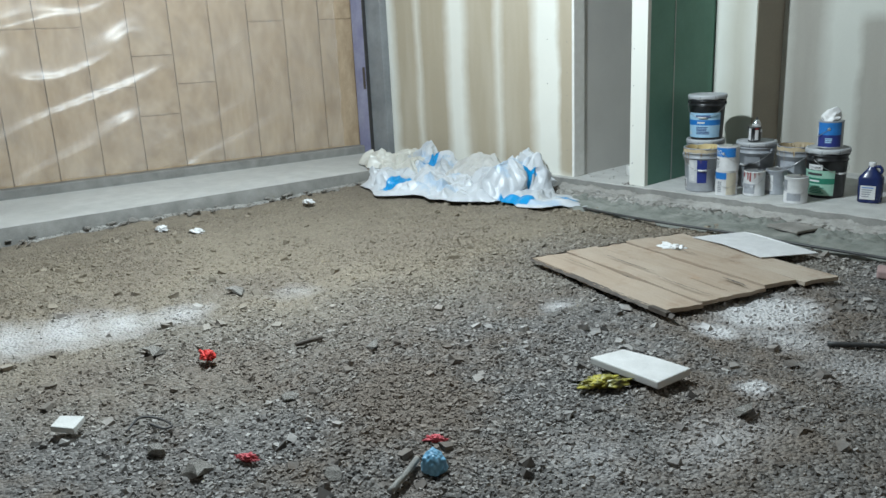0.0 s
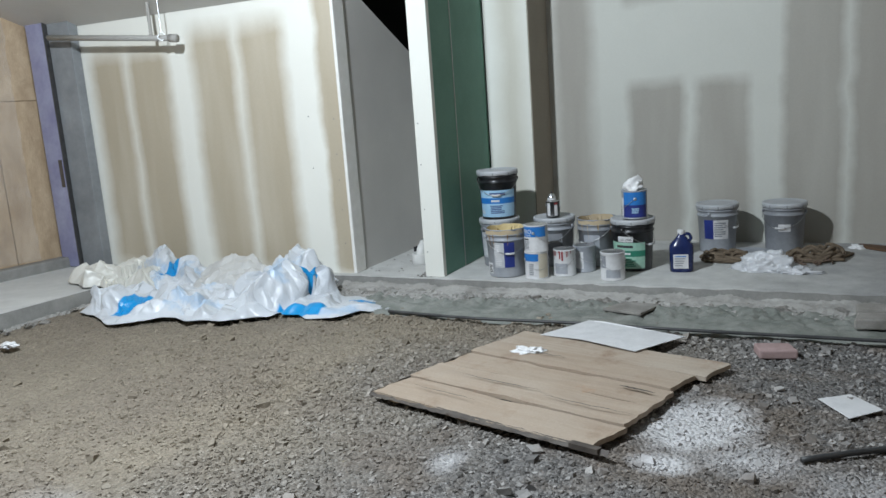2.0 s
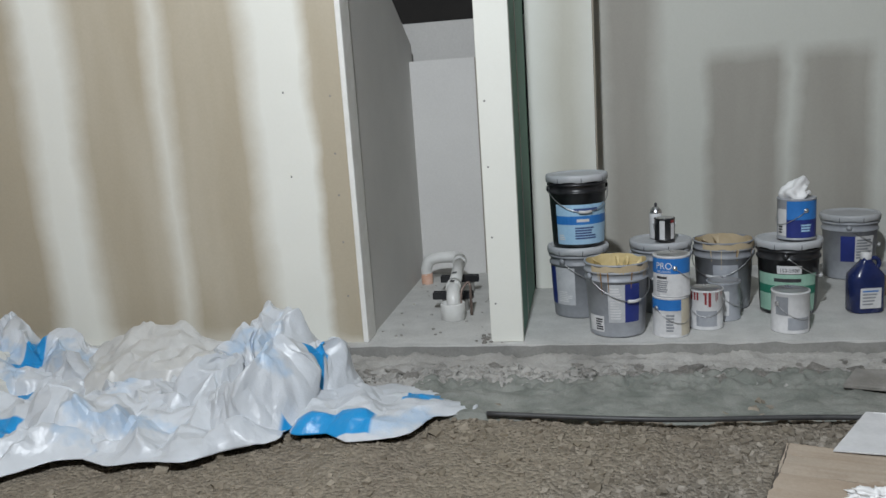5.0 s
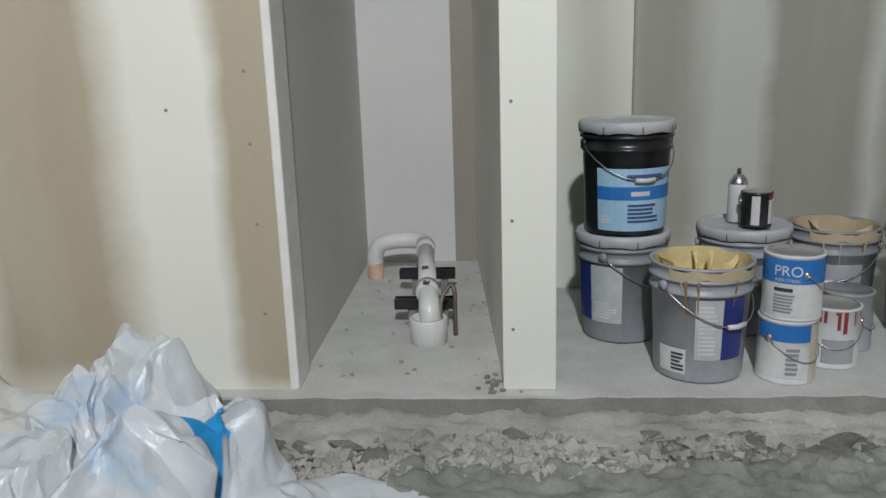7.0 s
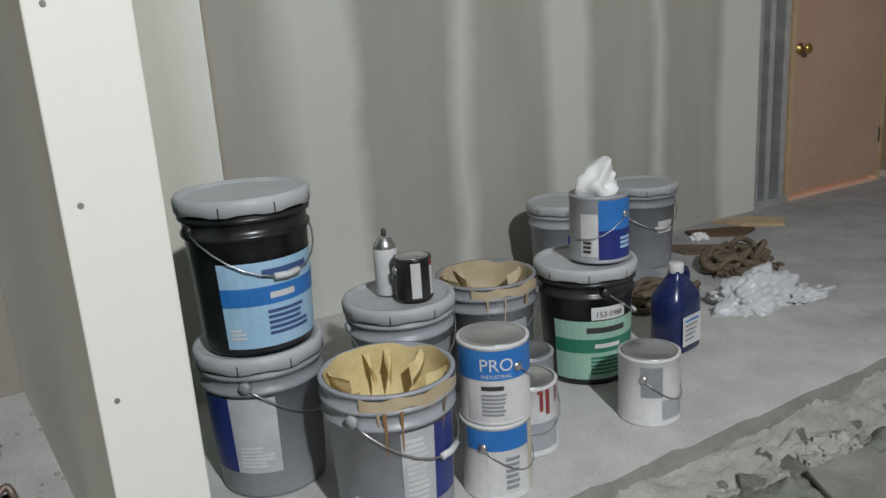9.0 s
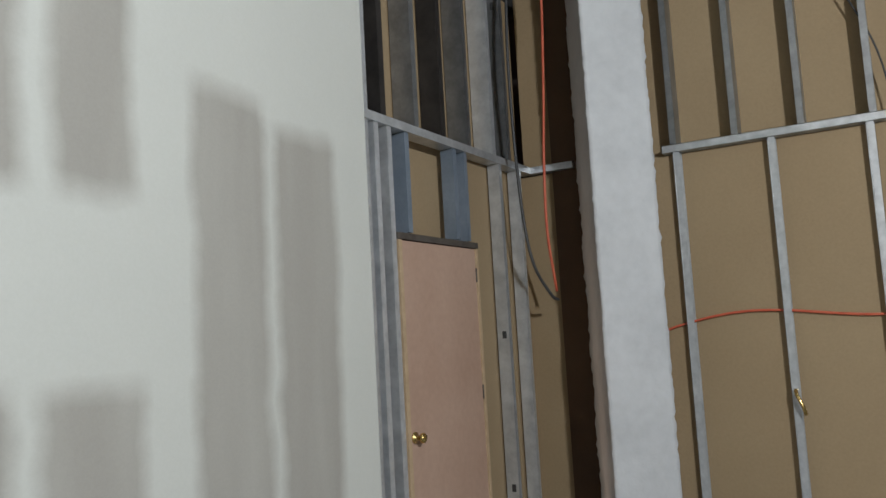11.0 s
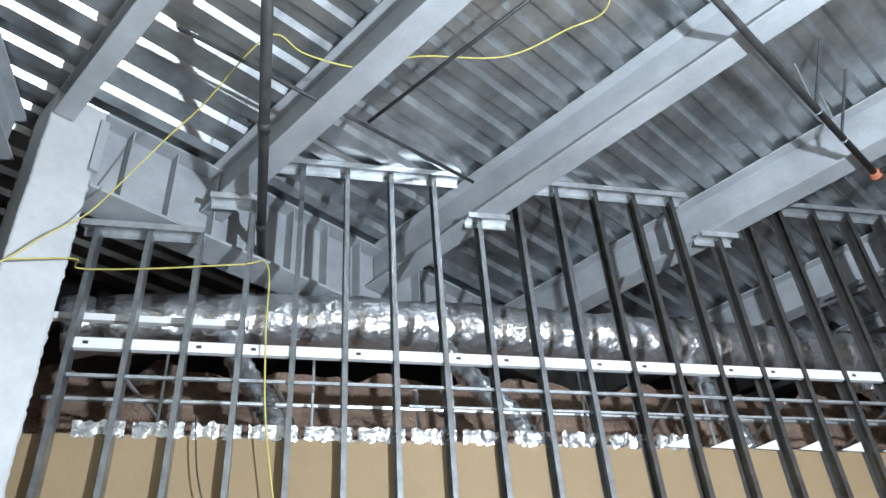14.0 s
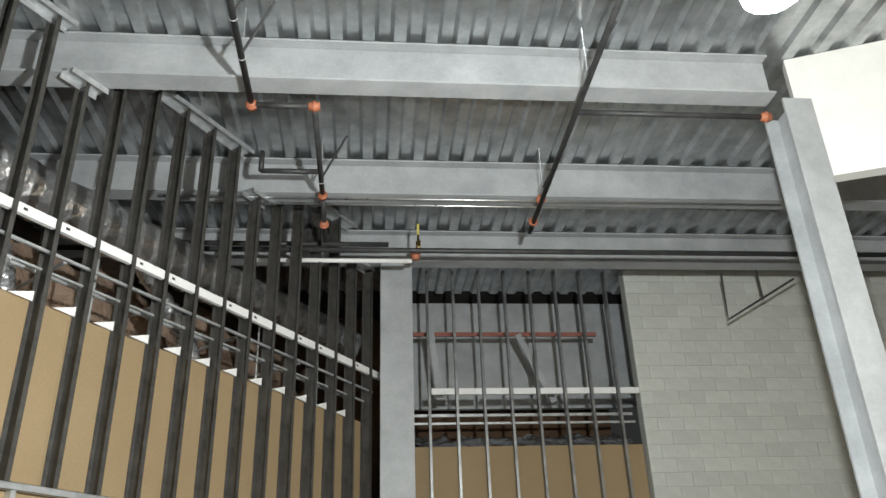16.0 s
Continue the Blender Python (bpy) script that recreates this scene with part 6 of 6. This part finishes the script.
for x, y in ((-2.30, 1.01), (-1.91, 1.57)):
    crumple("red_scrap", "torn red scrap half buried in the gravel", "scrap", plain("red_paper", (0.45, 0.05, 0.07), (0.55, 0.1, 0.12), 20, 0.6), (x, y, 0.005), (0.05, 0.025, 0.02), x, 0.6, 30)
crumple("blue_cup", "crushed blue plastic cup on the gravel", "cup", plain("cup_blue", (0.10, 0.28, 0.46), (0.22, 0.42, 0.58), 12, 0.4), (-1.76, 1.43, 0.01), (0.05, 0.045, 0.07), 7, 0.14, 0.0, 3.0)
for name, label, a, b, r, m in (("stick", "grey wooden stick on the gravel", (-1.75, 1.23), (-1.84, 1.42), 0.012, mat_slabedge), ("steel_bar", "dark steel bar lying on the gravel", (-1.27, 3.36), (-0.95, 3.56), 0.012, mat_pipe), ("stick", "dark splinter of wood on the gravel", (-3.10, 1.70), (-3.08, 1.84), 0.012, mat_dark_frame)):
    bm = bmesh.new()
    tube(bm, smooth_path([(*a, 0.014), ((a[0] + b[0]) / 2 + 0.01, (a[1] + b[1]) / 2, 0.02), (*b, 0.016)], 5), r, 7)
    tagged(part(name, bm, m, None, "", True), label, name.replace("_", " "))
bm = bmesh.new()
tube(bm, smooth_path([(-2.82, 0.77, 0.01), (-2.86, 0.84, 0.03), (-2.82, 0.90, 0.02), (-2.74, 0.92, 0.012), (-2.72, 0.88, 0.02), (-2.78, 0.85, 0.03)], 6), 0.005, 6)
tagged(part("wire_loop", bm, mat_wire_dark, None, "", True), "loop of black wire on the gravel", "wire")
bm = bmesh.new()
tube(bm, smooth_path([(-3.85, 4.86, 0.03), (-3.2, 4.80, 0.035), (-2.6, 4.84, 0.03), (-2.0, 4.80, 0.04), (-1.4, 4.84, 0.03), (-0.5, 4.82, 0.04)], 14), 0.011, 6)
tagged(part("black_hose", bm, mat_wire_dark, None, "", True), "thin black tube along the screed edge", "hose")
# debris by the door wall
for name, label, cs, m in (("board_offcut", "torn brown board offcut on the slab", [(-0.68, 7.03), (-0.50, 6.95), (-0.42, 6.78), (-0.50, 6.72), (-0.66, 6.86)], mat_wood),
                           ("board_offcut", "dark board offcut lying by the wall", [(-0.95, 6.98), (-0.74, 6.86), (-0.68, 6.76), (-0.80, 6.74), (-0.99, 6.9)], mat_brownboard),
                           ("cloth_piece", "crumpled brown cloth on the slab", [(-1.25, 6.9), (-1.0, 6.62), (-1.05, 6.5), (-1.25, 6.7)], mat_rope)):
    slab_piece(name, label, name.replace("_", " "), m, cs, SL, 0.02, 0.005, 0.005)
crumple("paper_scrap", "white paper scrap on the slab", "paper", mat_rag, (-0.97, 6.86, SL), (0.06, 0.04, 0.03), 9, 0.5)
slab_piece("timber_plank", "loose pale timber plank in the pit corner", "plank", mat_rubble, [(-0.32, 5.46), (0.2, 5.42), (0.2, 5.1), (-0.3, 5.2)], 0.05, 0.025, 0.004)
slab_piece("timber_plank", "brown board offcut in the pit corner", "plank", mat_wood, [(-0.12, 5.30), (0.14, 5.24), (0.1, 5.08), (-0.08, 5.12)], 0.08, 0.02, 0.004)

# ---- overhead pipes ----
def uv_tube(name, label, category, runs, r, mat, fittings=()):
    t = thing(name, label, category)
    t.matrix_world = UVM
    for pts in runs:
        bm = bmesh.new()
        tube(bm, pts, r, 12)
        part("pipe_run", bm, mat, t, "", True)
    for (u, w, z), axis in fittings:
        d = Vector(axis)
        bm = bmesh.new()
        c = Vector((u, w, z))
        tube(bm, [c - d * 0.055, c + d * 0.055], r * 1.45, 12)
        tube(bm, [c - d * 0.016, c + d * 0.016], r * 1.95, 10)
        part("coupling", bm, mat_orange, t, "orange grooved coupling", True)
    return t


ZP = 6.3
uv_tube("sprinkler_pipe", "black sprinkler pipe with orange couplings under the deck", "sprinkler pipe",
        [[(0.2, 4.0, ZP), (0.2, -1.0, ZP)], [(0.2, -1.0, ZP), (-0.4, -1.0, ZP)], [(-0.4, -1.0, ZP), (-0.4, -2.75, ZP)], [(-0.4, -2.75, ZP), (-0.4, -3.5, 6.1)], [(-0.4, -2.2, ZP), (0.25, -2.2, ZP)], [(0.25, -2.2, ZP), (0.25, -2.2, 6.55)]],
        0.03, mat_pipe, [((0.2, -1.0, ZP), (0, 1, 0)), ((-0.4, -1.0, ZP), (1, 0, 0)), ((-0.4, -2.72, ZP), (0, 1, 0)), ((-0.4, -3.2, 6.17), (0, 1, 0))])
uv_tube("sprinkler_pipe", "black sprinkler branch pipe with orange couplings", "sprinkler pipe",
        [[(-2.97, 3.0, ZP), (-2.97, -3.4, ZP - 0.1)], [(-2.97, -0.98, ZP), (-5.0, -0.98, ZP)]], 0.03, mat_pipe,
        [((-2.97, -2.65, ZP - 0.05), (0, 1, 0)), ((-2.97, -3.15, ZP - 0.08), (0, 1, 0)), ((-4.98, -0.98, ZP), (1, 0, 0))])
uv_tube("sprinkler_main", "long black sprinkler main along the beam", "sprinkler pipe", [[(4.2, -3.75, 6.1), (-9.0, -3.75, 6.1)], [(2.2, -3.95, 6.28), (-1.2, -3.95, 6.28)]], 0.035, mat_pipe, [((-1.55, -3.9, 6.1), (0, 0, 1))])
uv_tube("conduit", "pair of shiny steel conduits under the beam", "conduit", [[(1.5, -2.90, 6.37), (-6.1, -2.90, 6.37)], [(1.5, -2.98, 6.33), (-6.1, -2.98, 6.33)]], 0.014, mat_conduit)
uv_tube("tie_bar", "white strut above the stud wall end", "strut", [[(0.6, -3.9, 6.02), (-1.5, -3.9, 6.02)]], 0.03, mat_white_steel)
for u, w in ((0.2, 2.2), (0.2, 0.2), (0.2, -0.3), (-2.97, 0.9), (-2.97, -0.4), (-2.97, -2.5), (-0.4, -2.4)):
    hanger = thing("pipe_hanger", "steel rod hanger and clip holding a sprinkler pipe", "hanger", "pipe hangers")
    hanger.matrix_world = UVM @ Matrix.Translation((u, w, ZP))
    part("rod", tube(bmesh.new(), [(0, 0, 0.03), (0, 0, 0.58)], 0.006, 6), mat_galv, hanger)
    part("sway_brace", tube(bmesh.new(), [(0, 0.02, 0.02), (-0.28, 0.18, 0.5)], 0.014, 6), mat_pipe, hanger)
    part("clip", tube(bmesh.new(), [(0.036 * math.cos(k * 0.52), 0, 0.036 * math.sin(k * 0.52)) for k in range(13)], 0.005, 5, caps=False), mat_galv, hanger)
drain = thing("drain_pipe", "long black pipe running under the beams through the stud wall", "pipe")
part("pipe_run", tube(bmesh.new(), [(-1.6, 4.67, 6.2), (3.6, 4.67, 6.2)], 0.042, 14), mat_pipe, drain, "", True)
for x in (-0.6, 0.75, 2.0):
    part("coupling", tube(bmesh.new(), [(x - 0.05, 4.67, 6.2), (x + 0.05, 4.67, 6.2)], 0.05, 14), mat_pipe, drain, "", True)
    part("hanger_rod", tube(bmesh.new(), [(x + 0.1, 4.67, 6.24), (x + 0.1, 4.67, 6.88)], 0.006, 6), mat_galv, drain)
uv_tube("branch_pipe", "thin black pipe slung between beams", "pipe", [[(2.75, 2.82, 6.4), (0.6, 2.7, 6.4)], [(2.95, 4.4, 6.45), (2.75, 1.6, 6.45)]], 0.016, mat_pipe)
vb = thing("hanging_bracket", "black triangular steel bracket hung from the beam", "bracket")
vb.matrix_world = UVM
part("arms", tube(bmesh.new(), [(-6.2, -5.0, 6.38), (-6.27, -5.2, 5.72), (-7.32, -5.0, 6.3)], 0.018, 6), mat_pipe, vb)
part("brace", tube(bmesh.new(), [(-6.82, -5.1, 6.0), (-6.75, -5.0, 6.75)], 0.018, 6), mat_pipe, vb)
valve = thing("valve", "yellow-handled valve on the sprinkler main", "valve")
valve.matrix_world = UVM @ Matrix.Translation((-1.58, -3.78, 6.2))
part("stem", lathe(bmesh.new(), [(0, -0.1), (0.03, -0.1), (0.035, 0.05), (0.015, 0.06), (0.015, 0.14), (0, 0.14)], 14), mat_brass, valve, "", True)
part("lever", boxed(-0.015, 0.015, -0.01, 0.01, 0.13, 0.30), mat_wire_yellow, valve, "yellow lever")

# ---- framed bay in the south wall ----
bay = thing("stud_wall_south", "steel studs in the bay before tan boards", "stud wall", kind="structure")
bay.matrix_world = UVM
for k in range(8):
    u = -1.85 - 0.407 * k
    part("stud", boxed(u - 0.018, u + 0.018, WS - 0.11, WS, SL, ZD - 0.05), mat_stud_dark, bay)
    part("bridging_channel", boxed(u - 0.37, u - 0.03, WS - 0.06, WS - 0.02, 4.83, 4.92), mat_white_steel, bay)
part("rail", boxed(-4.95, -1.6, WS - 0.2, WS - 0.17, 4.42, 4.45), mat_galv, bay)
part("rail", boxed(-4.95, -1.6, WS - 0.3, WS - 0.27, 4.56, 4.60), mat_galv, bay)
part("red_rail", boxed(-4.6, -1.6, WS - 0.5, WS - 0.46, 5.90, 5.96), plain("red_oxide", (0.26, 0.09, 0.07), (0.34, 0.13, 0.1), 9, 0.7), bay, "red oxide rail")
part("diagonal_brace", boxed(-0.05, 0.05, -0.02, 0.02, -0.6, 0.6, m=Matrix.Translation((-3.55, WS - 0.4, 5.35)) @ Matrix.Rotation(radians(24), 4, "Y")), mat_beam, bay)
part("diagonal_brace", boxed(-0.05, 0.05, -0.02, 0.02, -0.55, 0.55, m=Matrix.Translation((-1.98, WS - 0.4, 5.4)) @ Matrix.Rotation(radians(6), 4, "Y")), mat_beam, bay)
bm = bmesh.new()
sheet(bm, 50, 6, lambda a, b: Vector((-5.0 + 3.4 * a, WS - 0.35 - 0.9 * b, 4.12 + 0.35 * b + 0.10 * noise.noise((a * 22, b * 5, 0)))))
part("foil_blanket", bm, mat_foil, bay, "crumpled foil over the next room", True)

# ---- cables in the north-east corner ----
cab = thing("cable_bundle", "orange and yellow cables coiled and hung by the column", "cables")
rng = random.Random(44)
C = Vector((1.15, 6.74, 4.60))
for k in range(7):
    pts = []
    ph = rng.uniform(-0.5, 0.5)
    for j in range(13):
        a = 2 * math.pi * j / 12
        s_ = (0.10 + 0.03 * k) * math.sin(a) * (0.7 + 0.3 * rng.random()) + 0.36 * ph
        pts.append(C + Vector((-0.40 * s_ + 0.05 * ph, 0.92 * s_ - 0.12, (0.2 + 0.02 * k) * math.cos(a) * (0.85 + 0.3 * rng.random()) + 0.16 * ph)))
    part("yellow_loop", tube(bmesh.new(), smooth_path(pts, 4), 0.008, 6), mat_wire_yellow, cab, "yellow cable loop", True)
for k in range(4):
    x = 1.08 + 0.03 * k
    pts = [(1.16, 6.72, 5.1), (x, 6.70 + 0.02 * k, 4.8), (x - 0.16 + 0.08 * k, 6.68, 4.5), (x - 0.10 + 0.05 * k, 6.7, 4.2 - 0.03 * k)]
    part("orange_strand", tube(bmesh.new(), smooth_path(pts, 6), 0.012, 6), mat_wire_orange, cab, "orange cable strand", True)
part("orange_drop", tube(bmesh.new(), smooth_path([(1.16, 6.74, 5.12), (1.32, 6.74, 4.6), (1.45, 6.74, 4.3), (1.50, 6.74, 3.9), (1.47, 6.76, 3.2), (1.44, 6.78, 2.7), (1.46, 6.8, 2.2), (1.56, 6.8, 1.78)], 8), 0.010, 7), mat_wire_orange, cab, "orange cable hanging down", True)
part("dark_drop", tube(bmesh.new(), smooth_path([(1.30, 6.9, 4.3), (1.25, 6.92, 3.4), (1.30, 6.92, 2.5), (1.35, 6.88, 2.0), (1.50, 6.82, 1.76), (1.58, 6.8, 1.72)], 8), 0.011, 7), mat_wire_dark, cab, "dark cable loop", True)
bm = bmesh.new()
tube(bm, [(0.95, 6.75, 5.25), (1.22, 6.72, 5.08)], 0.045, 12)
part("junction_tube", bm, mat_blue_steel, cab, "grey tube end", True)
yel = thing("yellow_cable", "loose yellow cable slung from the deck to the coil", "cable")
part("upper_span", tube(bmesh.new(), smooth_path([(1.14, 6.54, 4.9), (1.16, 6.32, 5.1), (1.17, 6.10, 5.35), (1.19, 5.88, 5.58), (1.15, 5.65, 5.95), (1.0, 5.39, 6.25), (0.8, 5.15, 6.42), (0.24, 4.79, 6.46), (0.08, 4.61, 6.47), (0.21, 4.4, 6.45), (0.28, 3.98, 6.45), (0.11, 3.57, 6.45), (0.02, 2.93, 6.45), (-0.25, 2.52, 6.5), (-0.56, 2.28, 6.5), (-1.22, 2.62, 6.72)], 8), 0.0065, 6), mat_wire_yellow, yel, "", True)
part("lower_span", tube(bmesh.new(), smooth_path([(1.16, 6.32, 5.1), (1.45, 5.97, 5.34), (1.72, 6.0, 5.44), (1.74, 5.49, 5.49), (1.76, 4.8, 5.6), (1.75, 4.58, 5.6), (1.76, 4.55, 4.98), (1.76, 4.51, 4.33), (1.78, 4.43, 3.79), (1.78, 4.33, 3.25), (1.79, 4.30, 2.75)], 8), 0.007, 6), mat_wire_yellow, yel, "", True)
oc = thing("orange_cable", "orange cable threaded through the studs at chest height", "cable")
part("run", tube(bmesh.new(), smooth_path([(XE + 0.045, 6.2, 1.43), (XE + 0.045, 6.05, 1.49), (XE + 0.045, 5.72, 1.555), (XE + 0.045, 5.4, 1.56), (XE + 0.045, 4.8, 1.5), (XE + 0.045, 4.2, 1.55), (XE + 0.045, 3.4, 1.5)], 8), 0.009, 7), mat_wire_orange, oc, "", True)
dk = thing("dark_cable", "thin dark cable hanging down the boards", "cable")
part("run", tube(bmesh.new(), smooth_path([(XE + 0.03, 5.0, 4.3), (XE + 0.04, 4.92, 3.8), (XE + 0.03, 4.7, 3.2), (XE + 0.02, 4.62, 2.75)], 8), 0.006, 6), mat_wire_dark, dk, "", True)
bm = bmesh.new()
tube(bm, smooth_path([(XE - 0.01, 5.34, 1.05), (XE - 0.05, 5.33, 1.02), (XE - 0.06, 5.3, 0.95), (XE - 0.04, 5.29, 0.9)], 4), 0.012, 8)
tagged(part("brass_hook", bm, mat_brass, None, "", True), "small brass hook on a stud", "hook")

rng = random.Random(61)
for k in range(9):
    x, y = -3.93 + rng.uniform(-0.05, 0.06), YD - 0.03 + rng.uniform(-0.03, 0.10)
    w = rng.uniform(0.006, 0.015)
    slab_piece("plaster_chip", "small grey torn plaster chip at the foot of the fin wall", "plaster chip", mat_rubble, [(x - w, y - w * 0.5), (x + w * 0.6, y - w * 0.7), (x + w, y + w * 0.4), (x - w * 0.4, y + w * 0.8)], SL + 0.001, 0.004 + 0.006 * rng.random(), 0.0, 0.0)

# ---- pieces: blocks and stones ----
brick_me = bpy.data.meshes.new("block")
bm = boxed(-0.0, 0.03, 0, 0.406, 0, 0.60)
bmesh.ops.bevel(bm, geom=bm.edges[:], offset=0.004, segments=1, affect="EDGES")
bm.to_mesh(brick_me)
bm.free()
brick_me.materials.append(mat_brownblock)
rng = random.Random(77)
tall = [0.0] * 24
for row in range(4):
    for col in range(24):
        h = rng.choice((0.9, 0.6, 1.8, 2.1, 1.5))
        o = new("block", brick_me)
        o.parent = wall_w
        o.matrix_world = WW @ Matrix.Translation((-0.024 + rng.uniform(-0.003, 0.003), -10.0 + 0.415 * col, SL + 0.05 + tall[col])) @ Matrix.Diagonal((1, 1, (h - 0.004) / 0.6, 1))
        tall[col] += h
far = bmesh.new()
for col in range(34):
    y = -14.0 + 0.415 * col
    z = SL + 0.05 + (tall[col - 10] + 0.005 if 10 <= col < 34 else 0)
    while z < 6.7:
        h = rng.choice((0.6, 0.6, 0.3, 0.9))
        box(far, -0.024, 0.006, y, y + 0.408, z, min(z + h - 0.012, 6.9))
        z += h
o = part("far_blocks", far, mat_brownblock, wall_w)
o.matrix_world = WW
o["kind"] = "stuff"
cmu_me = bpy.data.meshes.new("block")
bm = boxed(0, 0.396, -0.03, 0.0, 0, 0.196)
bmesh.ops.bevel(bm, geom=bm.edges[:], offset=0.003, segments=1, affect="EDGES")
bm.to_mesh(cmu_me)
bm.free()
cmu_me.materials.append(plain("grey_block_varied", (0.52, 0.54, 0.51), (0.66, 0.675, 0.64), 2.0, 0.9, grain=30, relief=0.5, depth=0.006, vary=0.06))
south = bpy.data.objects["wall_south_block"]
for row in range(20):
    for col in range(14):
        o = new("block", cmu_me)
        o.parent = south
        half = 0.49 if (row % 2 and col == 0) else 1.0
        u = -5.42 - 0.4 * col + (0.2 if row % 2 else 0) + (0.0 if half == 1.0 else 0.0)
        o.matrix_world = UVM @ Matrix.Translation((u if half == 1.0 else -5.22, WS - 0.004 + 0.002 * math.sin(row * 5 + col * 3), 2.85 + 0.2 * row)) @ Matrix.Diagonal((half, 1, 1, 1))

# crushed stone: many small stones over the pit
shapes = []
rng = random.Random(5)
base = [(-1, -1, -1), (1, -1, -1), (1, 1, -1), (-1, 1, -1), (-1, -1, 1), (1, -1, 1), (1, 1, 1), (-1, 1, 1)]
cube_faces = ((0, 2, 1), (0, 3, 2), (4, 5, 6), (4, 6, 7), (0, 1, 5), (0, 5, 4), (1, 2, 6), (1, 6, 5), (2, 3, 7), (2, 7, 6), (3, 0, 4), (3, 4, 7))
for k in range(24):
    shapes.append([(x * rng.uniform(0.45, 1.0), y * rng.uniform(0.35, 0.9), z * rng.uniform(0.3, 0.65)) for x, y, z in base])
verts, faces = [], []


def scatter(count, x0, x1, y0, y1, s0, s1, keep):
    n = 0
    while n < count:
        x, y = rng.uniform(x0, x1), rng.uniform(y0, y1)
        if rng.random() > keep(x, y):
            continue
        s = s0 + (s1 - s0) * rng.random() ** 2.2
        m = Euler((rng.uniform(-0.5, 0.5), rng.uniform(-0.5, 0.5), rng.uniform(0, 6.3))).to_matrix()
        z = ground_height(x, y) + s * 0.12
        first = len(verts)
        for p in shapes[rng.randrange(24)]:
            q = m @ Vector(p)
            verts.append((x + q.x * s, y + q.y * s, z + q.z * s))
        faces.extend((a + first, b + first, c + first) for a, b, c in cube_faces)
        n += 1


def density(x, y):
    d = 0.55 + 0.6 * noise.noise((x * 0.8, y * 0.8, 7)) + 0.3 * noise.noise((x * 3, y * 3, 2))
    sandy = max(0.0, min(1.0, (-2.6 - x) * 0.5)) * max(0.0, min(1.0, (y - 1.4) * 0.7))
    d -= 0.35 * sandy
    for px, py, rx, ry in ((-4.3, 0.75, 0.3, 0.25), (-4.12, 1.15, 0.2, 0.3), (-1.68, 3.62, 0.3, 0.38)):
        if ((x - px) / rx) ** 2 + ((y - py) / ry) ** 2 < 1:
            d -= 0.5
    return max(0.06, d)


scatter(62000, -6.3, 0.25, 0.35, 4.9, 0.003, 0.012, density)
scatter(16000, -3.6, 0.1, 0.6, 2.8, 0.004, 0.013, density)
scatter(2500, -6.3, 0.2, 4.6, 5.2, 0.005, 0.022, lambda x, y: 0.6)
scatter(3200, -4.4, 0.2, 3.2, 4.9, 0.005, 0.019, lambda x, y: max(0.05, 0.4 + 0.9 * noise.noise((x * 1.7, y * 1.7, 4))))
scatter(1100, -6.3, 0.2, 0.5, 5.3, 0.011, 0.034, density)
me = bpy.data.meshes.new("crushed_stone")
me.from_pydata(verts, [], faces)
me.materials.append(mat_stones)
me.update()
tagged(new("crushed_stone", me), "grey crushed stones strewn over the pit floor", "gravel", kind="stuff")

verts, faces = [], []
scatter(15000, -4.7, 0.25, 5.05, 5.47, 0.002, 0.012, lambda x, y: max(0.06, 0.45 + 0.9 * noise.noise((x * 3, y * 6, 3)) - 1.8 * abs(y - 5.37)))
scatter(1400, -4.7, 0.25, 5.08, 5.46, 0.008, 0.028, lambda x, y: max(0.05, 0.3 + 1.2 * noise.noise((x * 2, y * 5, 8))))
WI = WM.inverted()
scatter(3500, -6.75, -5.6, 0.4, 5.4, 0.004, 0.022, lambda x, y: 0.9 if 0.02 < (WI @ Vector((x, y, 0))).x < 0.06 + 0.10 * abs(noise.noise((y * 2.2, 3, 0))) + 0.12 * max(0, noise.noise((y * 1.1, 0, 0))) else 0.0)
scatter(1500, -6.35, -4.4, 4.7, 5.45, 0.004, 0.02, lambda x, y: 0.5)
verts = [(x, y, z + (0.03 if x > -4.2 else 0.01) * max(0.0, min(1.0, (y - 5.14) * 8))) for x, y, z in verts]
me = bpy.data.meshes.new("slab_debris")
me.from_pydata(verts, [], faces)
me.materials.append(mat_paledust)
tagged(new("slab_debris", me), "pale crumbled concrete debris along the slab foot", "debris", kind="stuff")
